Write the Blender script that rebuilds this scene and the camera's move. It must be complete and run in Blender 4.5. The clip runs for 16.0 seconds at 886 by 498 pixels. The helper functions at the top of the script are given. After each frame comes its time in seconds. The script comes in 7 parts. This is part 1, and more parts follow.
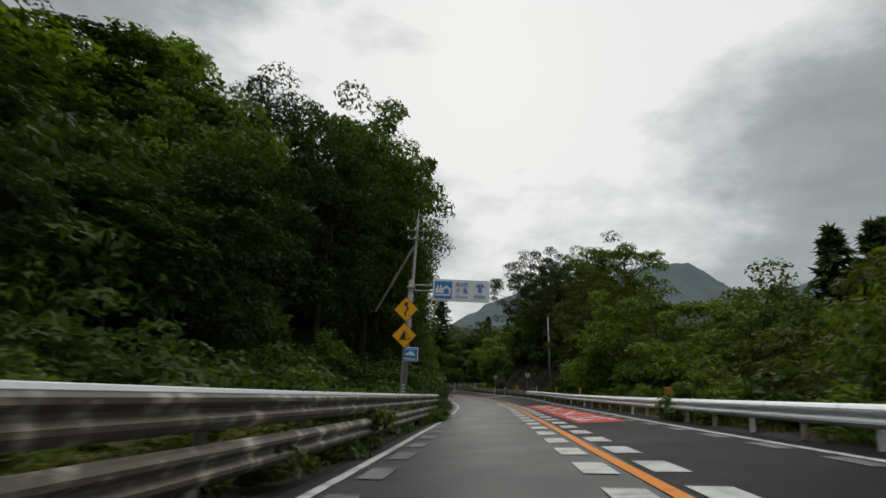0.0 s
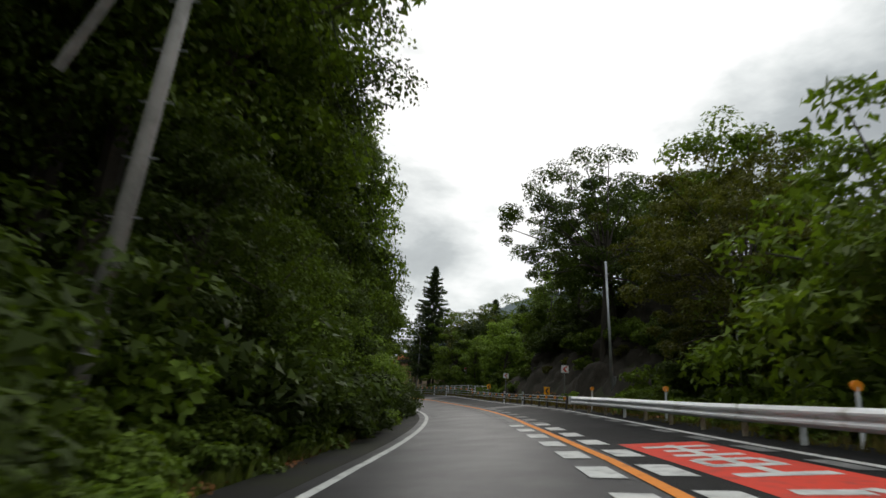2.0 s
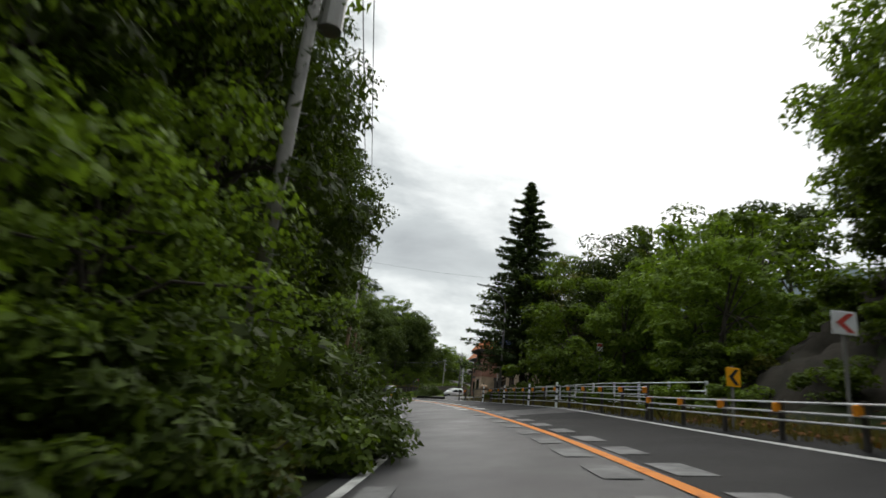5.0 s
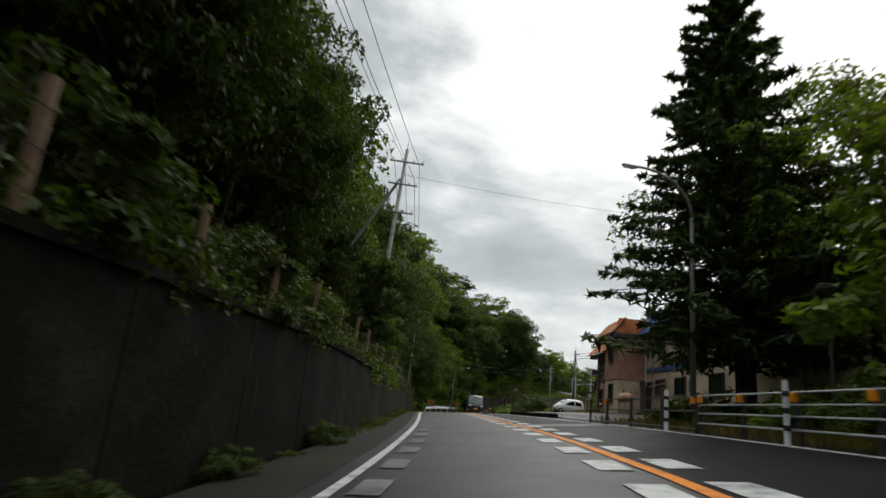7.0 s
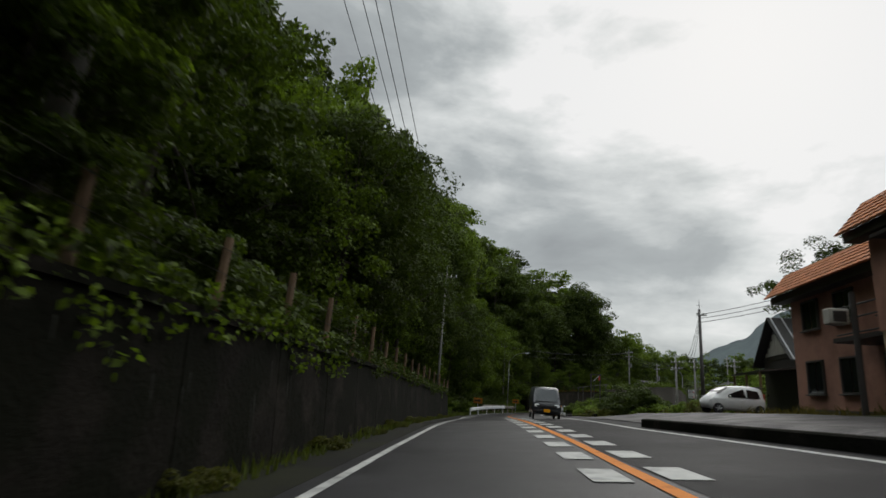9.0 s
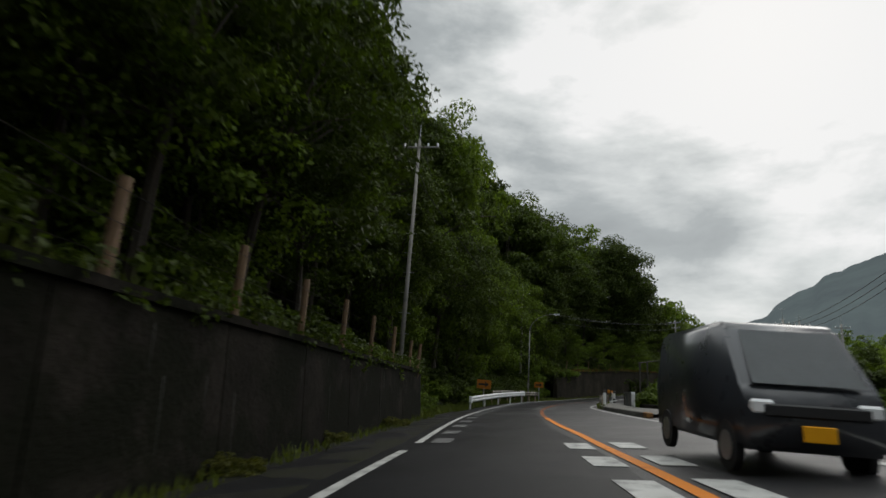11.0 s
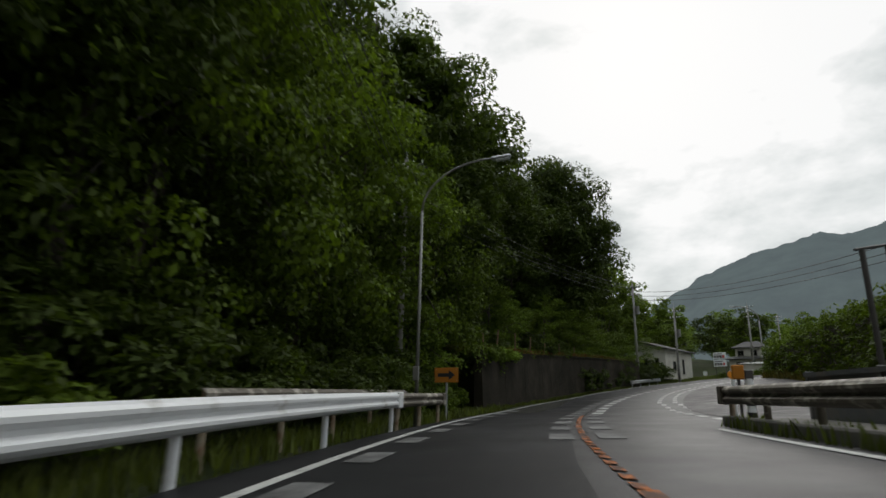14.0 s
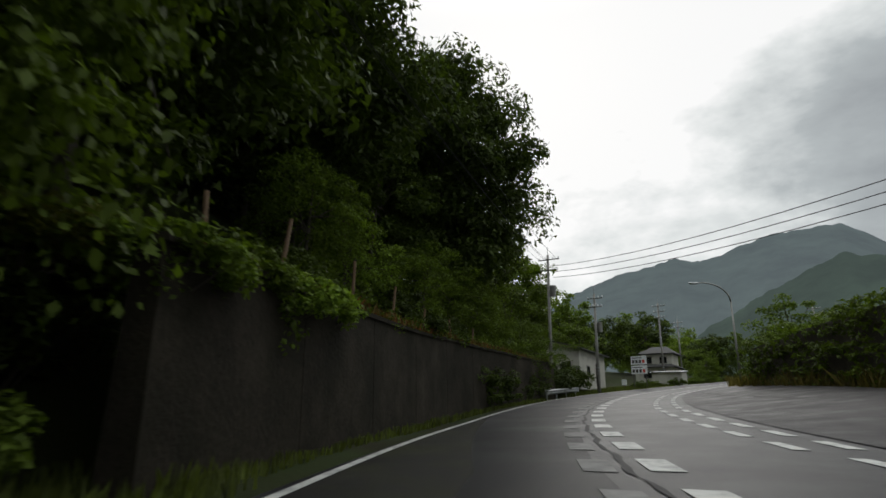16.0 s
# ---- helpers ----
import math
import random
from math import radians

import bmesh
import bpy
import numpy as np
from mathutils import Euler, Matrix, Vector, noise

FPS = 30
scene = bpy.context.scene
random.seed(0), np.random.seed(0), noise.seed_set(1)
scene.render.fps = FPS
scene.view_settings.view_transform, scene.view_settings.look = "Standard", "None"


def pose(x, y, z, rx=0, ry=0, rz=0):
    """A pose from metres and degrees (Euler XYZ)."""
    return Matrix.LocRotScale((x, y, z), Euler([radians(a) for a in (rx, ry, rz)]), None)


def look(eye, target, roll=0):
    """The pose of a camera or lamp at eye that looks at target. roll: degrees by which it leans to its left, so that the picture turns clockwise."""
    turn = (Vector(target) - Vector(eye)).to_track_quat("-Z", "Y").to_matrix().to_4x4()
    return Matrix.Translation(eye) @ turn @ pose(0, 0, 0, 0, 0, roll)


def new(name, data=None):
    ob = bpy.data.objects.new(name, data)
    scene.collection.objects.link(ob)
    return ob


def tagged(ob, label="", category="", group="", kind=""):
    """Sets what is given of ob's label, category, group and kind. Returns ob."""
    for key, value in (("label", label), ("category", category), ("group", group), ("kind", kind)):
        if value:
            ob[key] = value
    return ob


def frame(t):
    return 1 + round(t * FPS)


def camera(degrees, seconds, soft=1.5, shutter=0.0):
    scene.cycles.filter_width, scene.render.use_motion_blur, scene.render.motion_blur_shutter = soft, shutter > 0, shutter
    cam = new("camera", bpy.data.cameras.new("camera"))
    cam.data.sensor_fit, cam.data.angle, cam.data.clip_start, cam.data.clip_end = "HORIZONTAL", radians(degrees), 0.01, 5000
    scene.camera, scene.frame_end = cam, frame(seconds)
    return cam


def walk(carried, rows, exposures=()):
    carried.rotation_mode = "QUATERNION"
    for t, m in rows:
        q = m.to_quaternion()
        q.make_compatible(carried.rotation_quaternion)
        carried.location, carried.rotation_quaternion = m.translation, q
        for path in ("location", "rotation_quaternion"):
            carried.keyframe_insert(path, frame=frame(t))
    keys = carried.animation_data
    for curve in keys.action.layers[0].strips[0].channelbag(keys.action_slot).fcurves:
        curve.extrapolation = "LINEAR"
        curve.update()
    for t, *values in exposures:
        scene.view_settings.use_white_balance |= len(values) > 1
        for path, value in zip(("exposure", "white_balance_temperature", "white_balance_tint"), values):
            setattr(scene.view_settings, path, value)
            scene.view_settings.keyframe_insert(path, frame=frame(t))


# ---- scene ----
PATH = [
    (0, (6.281, -12.714, 0.940), (4.355, -3.244, 3.510), 3.47),
    (0.5, (5.657, -5.953, 0.935), (3.714, 3.507, 3.531), 3.80),
    (1, (4.993, 0.829, 0.950), (3.037, 10.292, 3.523), 3.96),
    (1.5, (4.240, 7.560, 0.965), (2.236, 17.006, 3.564), 4.30),
    (2, (3.501, 14.165, 1.033), (1.422, 23.572, 3.713), 4.60),
    (2.5, (2.703, 20.611, 1.072), (0.481, 29.989, 3.741), 4.45),
    (3, (1.784, 26.829, 1.084), (-0.706, 36.132, 3.778), 4.92),
    (3.5, (0.846, 32.750, 1.121), (-1.925, 41.958, 3.867), 4.72),
    (4, (-0.392, 38.672, 1.248), (-3.484, 47.796, 3.929), 5.00),
    (4.5, (-1.899, 44.575, 1.343), (-5.357, 53.578, 3.986), 5.63),
    (5, (-3.656, 50.447, 1.409), (-7.520, 59.278, 4.073), 6.31),
    (5.5, (-5.673, 56.280, 1.465), (-9.953, 64.904, 4.169), 6.89),
    (6, (-7.951, 62.093, 1.520), (-12.647, 70.487, 4.257), 7.26),
    (6.5, (-10.489, 67.886, 1.596), (-15.593, 76.043, 4.320), 7.29),
    (7, (-13.290, 73.602, 1.699), (-18.738, 81.548, 4.380), 6.83),
    (7.5, (-16.249, 79.033, 1.774), (-21.911, 86.820, 4.479), 6.16),
    (8, (-19.287, 84.338, 1.850), (-25.105, 92.020, 4.521), 5.51),
    (8.5, (-22.395, 89.573, 1.916), (-28.382, 97.141, 4.539), 4.62),
    (9, (-25.753, 94.639, 1.903), (-31.936, 102.071, 4.459), 4.35),
    (9.5, (-29.181, 99.680, 1.904), (-35.502, 107.030, 4.357), 4.36),
    (10, (-32.669, 104.759, 1.884), (-39.056, 112.081, 4.252), 4.30),
    (10.5, (-36.217, 109.878, 1.844), (-42.599, 117.226, 4.144), 4.14),
    (11, (-39.786, 115.027, 1.754), (-46.108, 122.433, 4.030), 3.82),
    (11.5, (-43.386, 120.215, 1.605), (-49.593, 127.708, 3.911), 3.33),
    (12, (-46.828, 125.476, 1.444), (-52.881, 133.080, 3.796), 2.90),
    (12.5, (-50.107, 130.596, 1.293), (-55.939, 138.378, 3.621), 3.18),
    (13, (-53.091, 135.743, 1.132), (-58.636, 143.710, 3.536), 2.52),
    (13.5, (-55.756, 140.927, 1.035), (-60.940, 149.115, 3.501), 1.84),
    (14, (-58.150, 146.032, 0.968), (-62.875, 154.474, 3.499), 1.20),
    (14.5, (-60.184, 151.123, 0.980), (-64.428, 159.782, 3.626), 1.08),
    (15, (-62.211, 156.433, 1.073), (-65.999, 165.306, 3.704), 1.09),
    (15.5, (-63.883, 161.667, 1.027), (-67.185, 170.732, 3.657), 1.51),
    (16, (-65.252, 166.946, 1.109), (-67.993, 176.148, 3.902), 1.29),
]
cam = camera(78.2, 16.0, soft=1.55, shutter=0.22)
walk(cam, [(t, look(eye, target, roll)) for t, eye, target, roll in PATH],
     exposures=((0.0, -0.2), (0.5, -0.1), (1.0, 0.0), (2.0, 0.2), (3.0, 0.4), (4.0, 0.45), (6.5, 0.35), (7.0, 0.3), (8.0, 0.0), (9.0, -0.15), (11.5, -0.1), (13.0, 0.0), (16.0, 0.0)))

# ---- light: overcast, bright ahead ----
SUN_AZ, SUN_EL = -8.0, 36.0          # degrees right of +y, above the horizon
sun_way = Vector((math.sin(radians(SUN_AZ)) * math.cos(radians(SUN_EL)), math.cos(radians(SUN_AZ)) * math.cos(radians(SUN_EL)), math.sin(radians(SUN_EL))))
sun_data = bpy.data.lights.new("sun", "SUN")
sun_data.energy, sun_data.angle, sun_data.color = 0.8, radians(50), (1.0, 0.96, 0.9)
sun = new("sun", sun_data)
sun.rotation_euler = sun_way.to_track_quat("Z", "Y").to_euler()


def build_world():
    w = bpy.data.worlds.new("overcast_sky")
    scene.world = w
    w.use_nodes = True
    n, l = w.node_tree.nodes, w.node_tree.links
    n.clear()
    out, bg = n.new("ShaderNodeOutputWorld"), n.new("ShaderNodeBackground")
    sky = n.new("ShaderNodeTexSky")
    sky.sky_type, sky.sun_disc = "NISHITA", False
    sky.sun_elevation, sky.sun_rotation = radians(SUN_EL), radians(SUN_AZ)
    tc, mp = n.new("ShaderNodeTexCoord"), n.new("ShaderNodeMapping")
    mp.inputs["Scale"].default_value = (1.0, 1.0, 2.1)
    mp.inputs["Location"].default_value = (0.37, 0.9, 0.2)
    l.new(tc.outputs["Generated"], mp.inputs["Vector"])
    big, fine = n.new("ShaderNodeTexNoise"), n.new("ShaderNodeTexNoise")
    for node, scale, detail, rough in ((big, 1.9, 6.0, 0.55), (fine, 5.5, 8.0, 0.6)):
        node.inputs["Scale"].default_value = scale
        node.inputs["Detail"].default_value = detail
        node.inputs["Roughness"].default_value = rough
        node.inputs["Distortion"].default_value = 0.25
        l.new(mp.outputs["Vector"], node.inputs["Vector"])
    mix = n.new("ShaderNodeMath")
    mix.operation = "MULTIPLY_ADD"
    mix.inputs[1].default_value = 0.28
    l.new(fine.outputs["Fac"], mix.inputs[0])
    l.new(big.outputs["Fac"], mix.inputs[2])
    # thin cloud lets more light through round the sun
    dot = n.new("ShaderNodeVectorMath")
    dot.operation = "DOT_PRODUCT"
    norm = n.new("ShaderNodeVectorMath")
    norm.operation = "NORMALIZE"
    l.new(tc.outputs["Generated"], norm.inputs[0])
    l.new(norm.outputs["Vector"], dot.inputs[0])
    dot.inputs[1].default_value = sun_way
    glow = n.new("ShaderNodeMapRange")
    glow.interpolation_type = "SMOOTHSTEP"
    glow.inputs["From Min"].default_value, glow.inputs["From Max"].default_value = 0.80, 1.0
    glow.inputs["To Min"].default_value, glow.inputs["To Max"].default_value = 0.0, 0.22
    l.new(dot.outputs["Value"], glow.inputs["Value"])
    add = n.new("ShaderNodeMath")
    add.operation = "SUBTRACT"
    l.new(mix.outputs[0], add.inputs[0])
    l.new(glow.outputs["Result"], add.inputs[1])
    ramp = n.new("ShaderNodeValToRGB")
    cr = ramp.color_ramp
    cr.elements[0].position, cr.elements[0].color = 0.44, (1.04, 1.04, 1.03, 1)
    cr.elements[1].position, cr.elements[1].color = 0.78, (0.36, 0.385, 0.395, 1)
    e = cr.elements.new(0.52)
    e.color = (0.80, 0.83, 0.82, 1)
    e = cr.elements.new(0.64)
    e.color = (0.48, 0.515, 0.52, 1)
    l.new(add.outputs[0], ramp.inputs["Fac"])
    blend = n.new("ShaderNodeMixRGB")
    blend.inputs["Fac"].default_value = 0.94
    dim = n.new("ShaderNodeMixRGB")
    dim.blend_type, dim.inputs["Fac"].default_value = "MULTIPLY", 1.0
    dim.inputs["Color2"].default_value = (0.09, 0.09, 0.09, 1)
    # an overcast sky grows brighter towards the zenith
    sep = n.new("ShaderNodeSeparateXYZ")
    l.new(norm.outputs["Vector"], sep.inputs[0])
    high = n.new("ShaderNodeMapRange")
    high.interpolation_type = "SMOOTHSTEP"
    high.inputs["From Min"].default_value, high.inputs["From Max"].default_value = 0.62, 1.0
    high.inputs["To Min"].default_value, high.inputs["To Max"].default_value = 0.94, 3.4
    l.new(sep.outputs["Z"], high.inputs["Value"])
    l.new(high.outputs["Result"], bg.inputs["Strength"])
    l.new(sky.outputs["Color"], dim.inputs["Color1"])
    l.new(dim.outputs["Color"], blend.inputs["Color1"])
    l.new(ramp.outputs["Color"], blend.inputs["Color2"])
    l.new(blend.outputs["Color"], bg.inputs["Color"])
    l.new(bg.outputs["Background"], out.inputs["Surface"])


build_world()
scene.view_settings.exposure = 0.0

# ---- materials ----
def mat(name, base, rough=0.7, metal=0.0, spread=0.25, scale=3.0, fine=40.0, bump=0.0, per_object=0.0, stain=None, stain_scale=1.2, stain_amount=0.5, spec=0.5, leaf=0.0, coat=0.0, island=0.0, rough_spread=0.12, hard=0.0):
    """Principled material with two scales of variation, stains, and bump."""
    m = bpy.data.materials.new(name)
    m.use_nodes = True
    n, l = m.node_tree.nodes, m.node_tree.links
    p = n["Principled BSDF"]
    p.inputs["Metallic"].default_value = metal
    p.inputs["Specular IOR Level"].default_value = spec
    p.inputs["Coat Weight"].default_value = coat
    tc = n.new("ShaderNodeTexCoord")

    def noise_tex(s, detail=4.0, rough_=0.6):
        t = n.new("ShaderNodeTexNoise")
        t.inputs["Scale"].default_value, t.inputs["Detail"].default_value, t.inputs["Roughness"].default_value = s, detail, rough_
        l.new(tc.outputs["Object"], t.inputs["Vector"])
        return t

    a, b = noise_tex(scale), noise_tex(fine, 3.0)
    lum = n.new("ShaderNodeMath")
    lum.operation = "MULTIPLY_ADD"
    l.new(a.outputs["Fac"], lum.inputs[0])
    lum.inputs[1].default_value = 0.65
    half = n.new("ShaderNodeMath")
    half.operation = "MULTIPLY"
    half.inputs[1].default_value = 0.35
    l.new(b.outputs["Fac"], half.inputs[0])
    l.new(half.outputs[0], lum.inputs[2])
    mr = n.new("ShaderNodeMapRange")
    mr.inputs["From Min"].default_value, mr.inputs["From Max"].default_value = 0.3, 0.7
    mr.inputs["To Min"].default_value, mr.inputs["To Max"].default_value = 1 - spread, 1 + spread
    l.new(lum.outputs[0], mr.inputs["Value"])
    val = mr.outputs["Result"]
    for amount, kind in ((per_object, "object"), (island, "island")):
        if amount:
            if kind == "object":
                src = n.new("ShaderNodeObjectInfo").outputs["Random"]
            else:
                src = n.new("ShaderNodeNewGeometry").outputs["Random Per Island"]
            r = n.new("ShaderNodeMapRange")
            r.inputs["To Min"].default_value, r.inputs["To Max"].default_value = 1 - amount, 1 + amount
            l.new(src, r.inputs["Value"])
            mul = n.new("ShaderNodeMath")
            mul.operation = "MULTIPLY"
            l.new(val, mul.inputs[0])
            l.new(r.outputs["Result"], mul.inputs[1])
            val = mul.outputs[0]
    col = n.new("ShaderNodeVectorMath")
    col.operation = "SCALE"
    col.inputs[0].default_value = base
    l.new(val, col.inputs["Scale"])
    colour = col.outputs["Vector"]
    if stain:
        s = noise_tex(stain_scale, 6.0, 0.65)
        sr = n.new("ShaderNodeMapRange")
        sr.inputs["From Min"].default_value, sr.inputs["From Max"].default_value = 0.62 - 0.3 * stain_amount, 0.72
        if hard:
            sr.inputs["From Min"].default_value, sr.inputs["From Max"].default_value = hard - 0.06, hard + 0.06
            sr.inputs["To Max"].default_value = stain_amount
        l.new(s.outputs["Fac"], sr.inputs["Value"])
        mx = n.new("ShaderNodeMixRGB")
        l.new(sr.outputs["Result"], mx.inputs["Fac"])
        l.new(colour, mx.inputs["Color1"])
        mx.inputs["Color2"].default_value = (*stain, 1)
        colour = mx.outputs["Color"]
    l.new(colour, p.inputs["Base Color"])
    rr = n.new("ShaderNodeMapRange")
    rr.inputs["To Min"].default_value, rr.inputs["To Max"].default_value = max(rough - rough_spread, 0.03), min(rough + rough_spread, 1)
    l.new(a.outputs["Fac"], rr.inputs["Value"])
    l.new(rr.outputs["Result"], p.inputs["Roughness"])
    if bump:
        bp = n.new("ShaderNodeBump")
        bp.inputs["Strength"].default_value, bp.inputs["Distance"].default_value = bump, 0.02
        l.new(b.outputs["Fac"], bp.inputs["Height"])
        l.new(bp.outputs["Normal"], p.inputs["Normal"])
    if leaf:
        tr, ms = n.new("ShaderNodeBsdfTranslucent"), n.new("ShaderNodeMixShader")
        ms.inputs["Fac"].default_value = leaf
        warm = n.new("ShaderNodeMixRGB")
        warm.blend_type, warm.inputs["Fac"].default_value = "MULTIPLY", 1.0
        warm.inputs["Color2"].default_value = (1.25, 1.35, 0.5, 1)
        l.new(colour, warm.inputs["Color1"])
        l.new(warm.outputs["Color"], tr.inputs["Color"])
        l.new(p.outputs["BSDF"], ms.inputs[1])
        l.new(tr.outputs["BSDF"], ms.inputs[2])
        l.new(ms.outputs["Shader"], n["Material Output"].inputs["Surface"])
    return m


ASPHALT = mat("wet_asphalt", (0.030, 0.029, 0.030), 0.46, spec=0.13, spread=0.32, scale=0.6, fine=30, bump=0.35, stain=(0.045, 0.045, 0.046), stain_scale=0.16, stain_amount=0.5, rough_spread=0.16)
LOT = mat("patched_asphalt", (0.019, 0.0175, 0.0185), 0.52, spec=0.09, spread=0.5, scale=0.9, fine=9, bump=0.9, stain=(0.050, 0.046, 0.047), stain_scale=0.5, stain_amount=0.8, rough_spread=0.3)
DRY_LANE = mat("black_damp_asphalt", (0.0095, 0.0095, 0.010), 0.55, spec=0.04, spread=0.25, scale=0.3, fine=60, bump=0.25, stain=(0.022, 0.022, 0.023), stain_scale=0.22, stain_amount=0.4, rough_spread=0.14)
DARK_LANE = mat("dark_damp_asphalt", (0.014, 0.014, 0.015), 0.46, spec=0.07, spread=0.25, scale=0.3, fine=60, bump=0.25, stain=(0.042, 0.042, 0.044), stain_scale=0.22, stain_amount=0.4, rough_spread=0.16)
SHOULDER = mat("dark_shoulder_asphalt", (0.016, 0.0155, 0.014), 0.7, spread=0.45, scale=0.9, fine=30, bump=0.6, spec=0.08, stain=(0.024, 0.026, 0.012), stain_scale=0.8, stain_amount=0.7)
WHITE_LINE = mat("worn_white_road_paint", (0.46, 0.46, 0.44), 0.6, spec=0.2, spread=0.18, scale=2.5, fine=30, stain=(0.13, 0.13, 0.13), stain_scale=3.0, stain_amount=0.45)
FAINT_LINE = mat("faded_white_road_paint", (0.15, 0.15, 0.147), 0.6, spec=0.2, spread=0.3, scale=2.0, fine=30, stain=(0.035, 0.035, 0.035), stain_scale=2.2, stain_amount=0.8)
ORANGE_LINE = mat("orange_road_paint", (0.62, 0.20, 0.02), 0.65, spec=0.12, spread=0.15, scale=3.0, fine=30, stain=(0.30, 0.10, 0.03), stain_scale=3.0, stain_amount=0.3)
ORANGE_WORN = mat("worn_orange_road_paint", (0.40, 0.115, 0.02), 0.65, spec=0.12, spread=0.3, scale=3.0, fine=20, stain=(0.03, 0.024, 0.022), stain_scale=5.0, stain_amount=0.9, hard=0.50)
RED_PAINT = mat("red_road_paint", (0.50, 0.035, 0.016), 0.65, spec=0.12, spread=0.15, scale=1.5, fine=30, stain=(0.25, 0.04, 0.03), stain_scale=2.5, stain_amount=0.3)
SOIL = mat("leaf_litter_soil", (0.024, 0.024, 0.011), 0.95, spec=0.1, spread=0.45, scale=0.4, fine=9, bump=0.8, stain=(0.022, 0.036, 0.009), stain_scale=0.25, stain_amount=0.9)
GALV = mat("galvanised_steel", (0.42, 0.43, 0.44), 0.42, metal=0.6, spread=0.12, scale=2.0, fine=25, stain=(0.25, 0.24, 0.22), stain_scale=1.5, stain_amount=0.3)
RAIL_WHITE = mat("white_painted_rail", (0.74, 0.75, 0.76), 0.38, spread=0.06, scale=1.0, fine=20, stain=(0.35, 0.33, 0.29), stain_scale=1.6, stain_amount=0.15)
RAIL_OLD = mat("grimy_white_rail", (0.40, 0.37, 0.31), 0.6, spread=0.4, scale=1.3, fine=14, stain=(0.058, 0.046, 0.028), stain_scale=2.3, stain_amount=0.95, hard=0.42)
RUST_POST = mat("rusty_painted_post", (0.42, 0.36, 0.27), 0.6, spread=0.25, scale=4.0, fine=30, stain=(0.16, 0.06, 0.02), stain_scale=4.0, stain_amount=0.7)
WALL_BROWN = mat("damp_brown_concrete", (0.040, 0.034, 0.026), 0.9, spec=0.08, spread=0.6, scale=0.8, fine=10, bump=1.0, stain=(0.016, 0.015, 0.010), stain_scale=0.6, stain_amount=0.8, per_object=0.2)
CONCRETE = mat("weathered_concrete", (0.12, 0.112, 0.10), 0.85, spread=0.25, scale=1.5, fine=25, bump=0.4, stain=(0.035, 0.036, 0.026), stain_scale=0.9, stain_amount=0.8)
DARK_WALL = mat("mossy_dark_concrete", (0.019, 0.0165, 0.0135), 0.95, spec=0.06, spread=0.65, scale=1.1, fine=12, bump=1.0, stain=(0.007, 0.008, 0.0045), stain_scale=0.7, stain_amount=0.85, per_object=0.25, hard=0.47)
POLE_CONC = mat("pole_concrete", (0.27, 0.255, 0.235), 0.85, spread=0.2, scale=2.0, fine=30, stain=(0.12, 0.115, 0.10), stain_scale=1.2, stain_amount=0.5)
STEEL_GREY = mat("grey_painted_steel", (0.20, 0.195, 0.18), 0.45, metal=0.3, spread=0.1, stain=(0.2, 0.17, 0.14), stain_scale=3.0, stain_amount=0.2)
BROWN_STEEL = mat("dark_brown_painted_steel", (0.055, 0.048, 0.045), 0.5, spread=0.25, scale=3.0)
SIGN_YELLOW = mat("yellow_orange_sign_sheet", (0.88, 0.40, 0.012), 0.5, spec=0.2, spread=0.06)
SIGN_OLD = mat("old_orange_sign_sheet", (0.40, 0.155, 0.02), 0.6, spec=0.15, spread=0.14, stain=(0.25, 0.12, 0.05), stain_scale=3.0, stain_amount=0.3)
SIGN_WHITE = mat("white_sign_sheet", (0.80, 0.81, 0.82), 0.4, spread=0.05)
SIGN_BLUE = mat("blue_sign_sheet", (0.03, 0.22, 0.55), 0.4, spread=0.05)
SIGN_RED = mat("red_sign_sheet", (0.58, 0.07, 0.05), 0.45, spread=0.08)
BLACK = mat("matt_black", (0.015, 0.015, 0.016), 0.6, spread=0.2)
REFL_ORANGE = mat("orange_reflector", (0.85, 0.30, 0.02), 0.3, spread=0.05)
BARK = mat("bark", (0.055, 0.045, 0.035), 0.9, spread=0.4, scale=2.5, fine=18, bump=0.8)
WOOD_POST = mat("weathered_wood", (0.16, 0.10, 0.055), 0.8, spread=0.3, scale=2.0, fine=24, bump=0.4)
LEAF_DARK = mat("dark_leaves", (0.046, 0.066, 0.012), 0.6, spread=0.35, scale=0.35, fine=2.0, island=0.4, per_object=0.3, leaf=0.36, spec=0.14)
LEAF_MID = mat("green_leaves", (0.088, 0.126, 0.017), 0.6, spread=0.35, scale=0.4, fine=2.0, island=0.4, per_object=0.28, leaf=0.40, spec=0.14)
LEAF_LIGHT = mat("bright_green_leaves", (0.135, 0.195, 0.030), 0.6, spread=0.3, scale=0.5, fine=2.5, island=0.35, per_object=0.18, leaf=0.4, spec=0.14)
LEAF_OLIVE = mat("olive_leaves", (0.088, 0.090, 0.016), 0.6, spread=0.35, scale=0.5, fine=2.5, island=0.4, per_object=0.2, leaf=0.38, spec=0.14)
NEEDLE = mat("conifer_needles", (0.058, 0.082, 0.030), 0.7, spread=0.3, scale=0.5, fine=3.0, island=0.35, per_object=0.2, leaf=0.22, spec=0.12)
GRASS = mat("verge_grass", (0.085, 0.105, 0.02), 0.6, spread=0.4, scale=0.6, fine=3.0, island=0.4, leaf=0.3, spec=0.3)
DRY_GRASS = mat("dry_tall_grass", (0.13, 0.105, 0.030), 0.7, spread=0.35, scale=0.6, fine=3.0, island=0.4, leaf=0.25, spec=0.2)
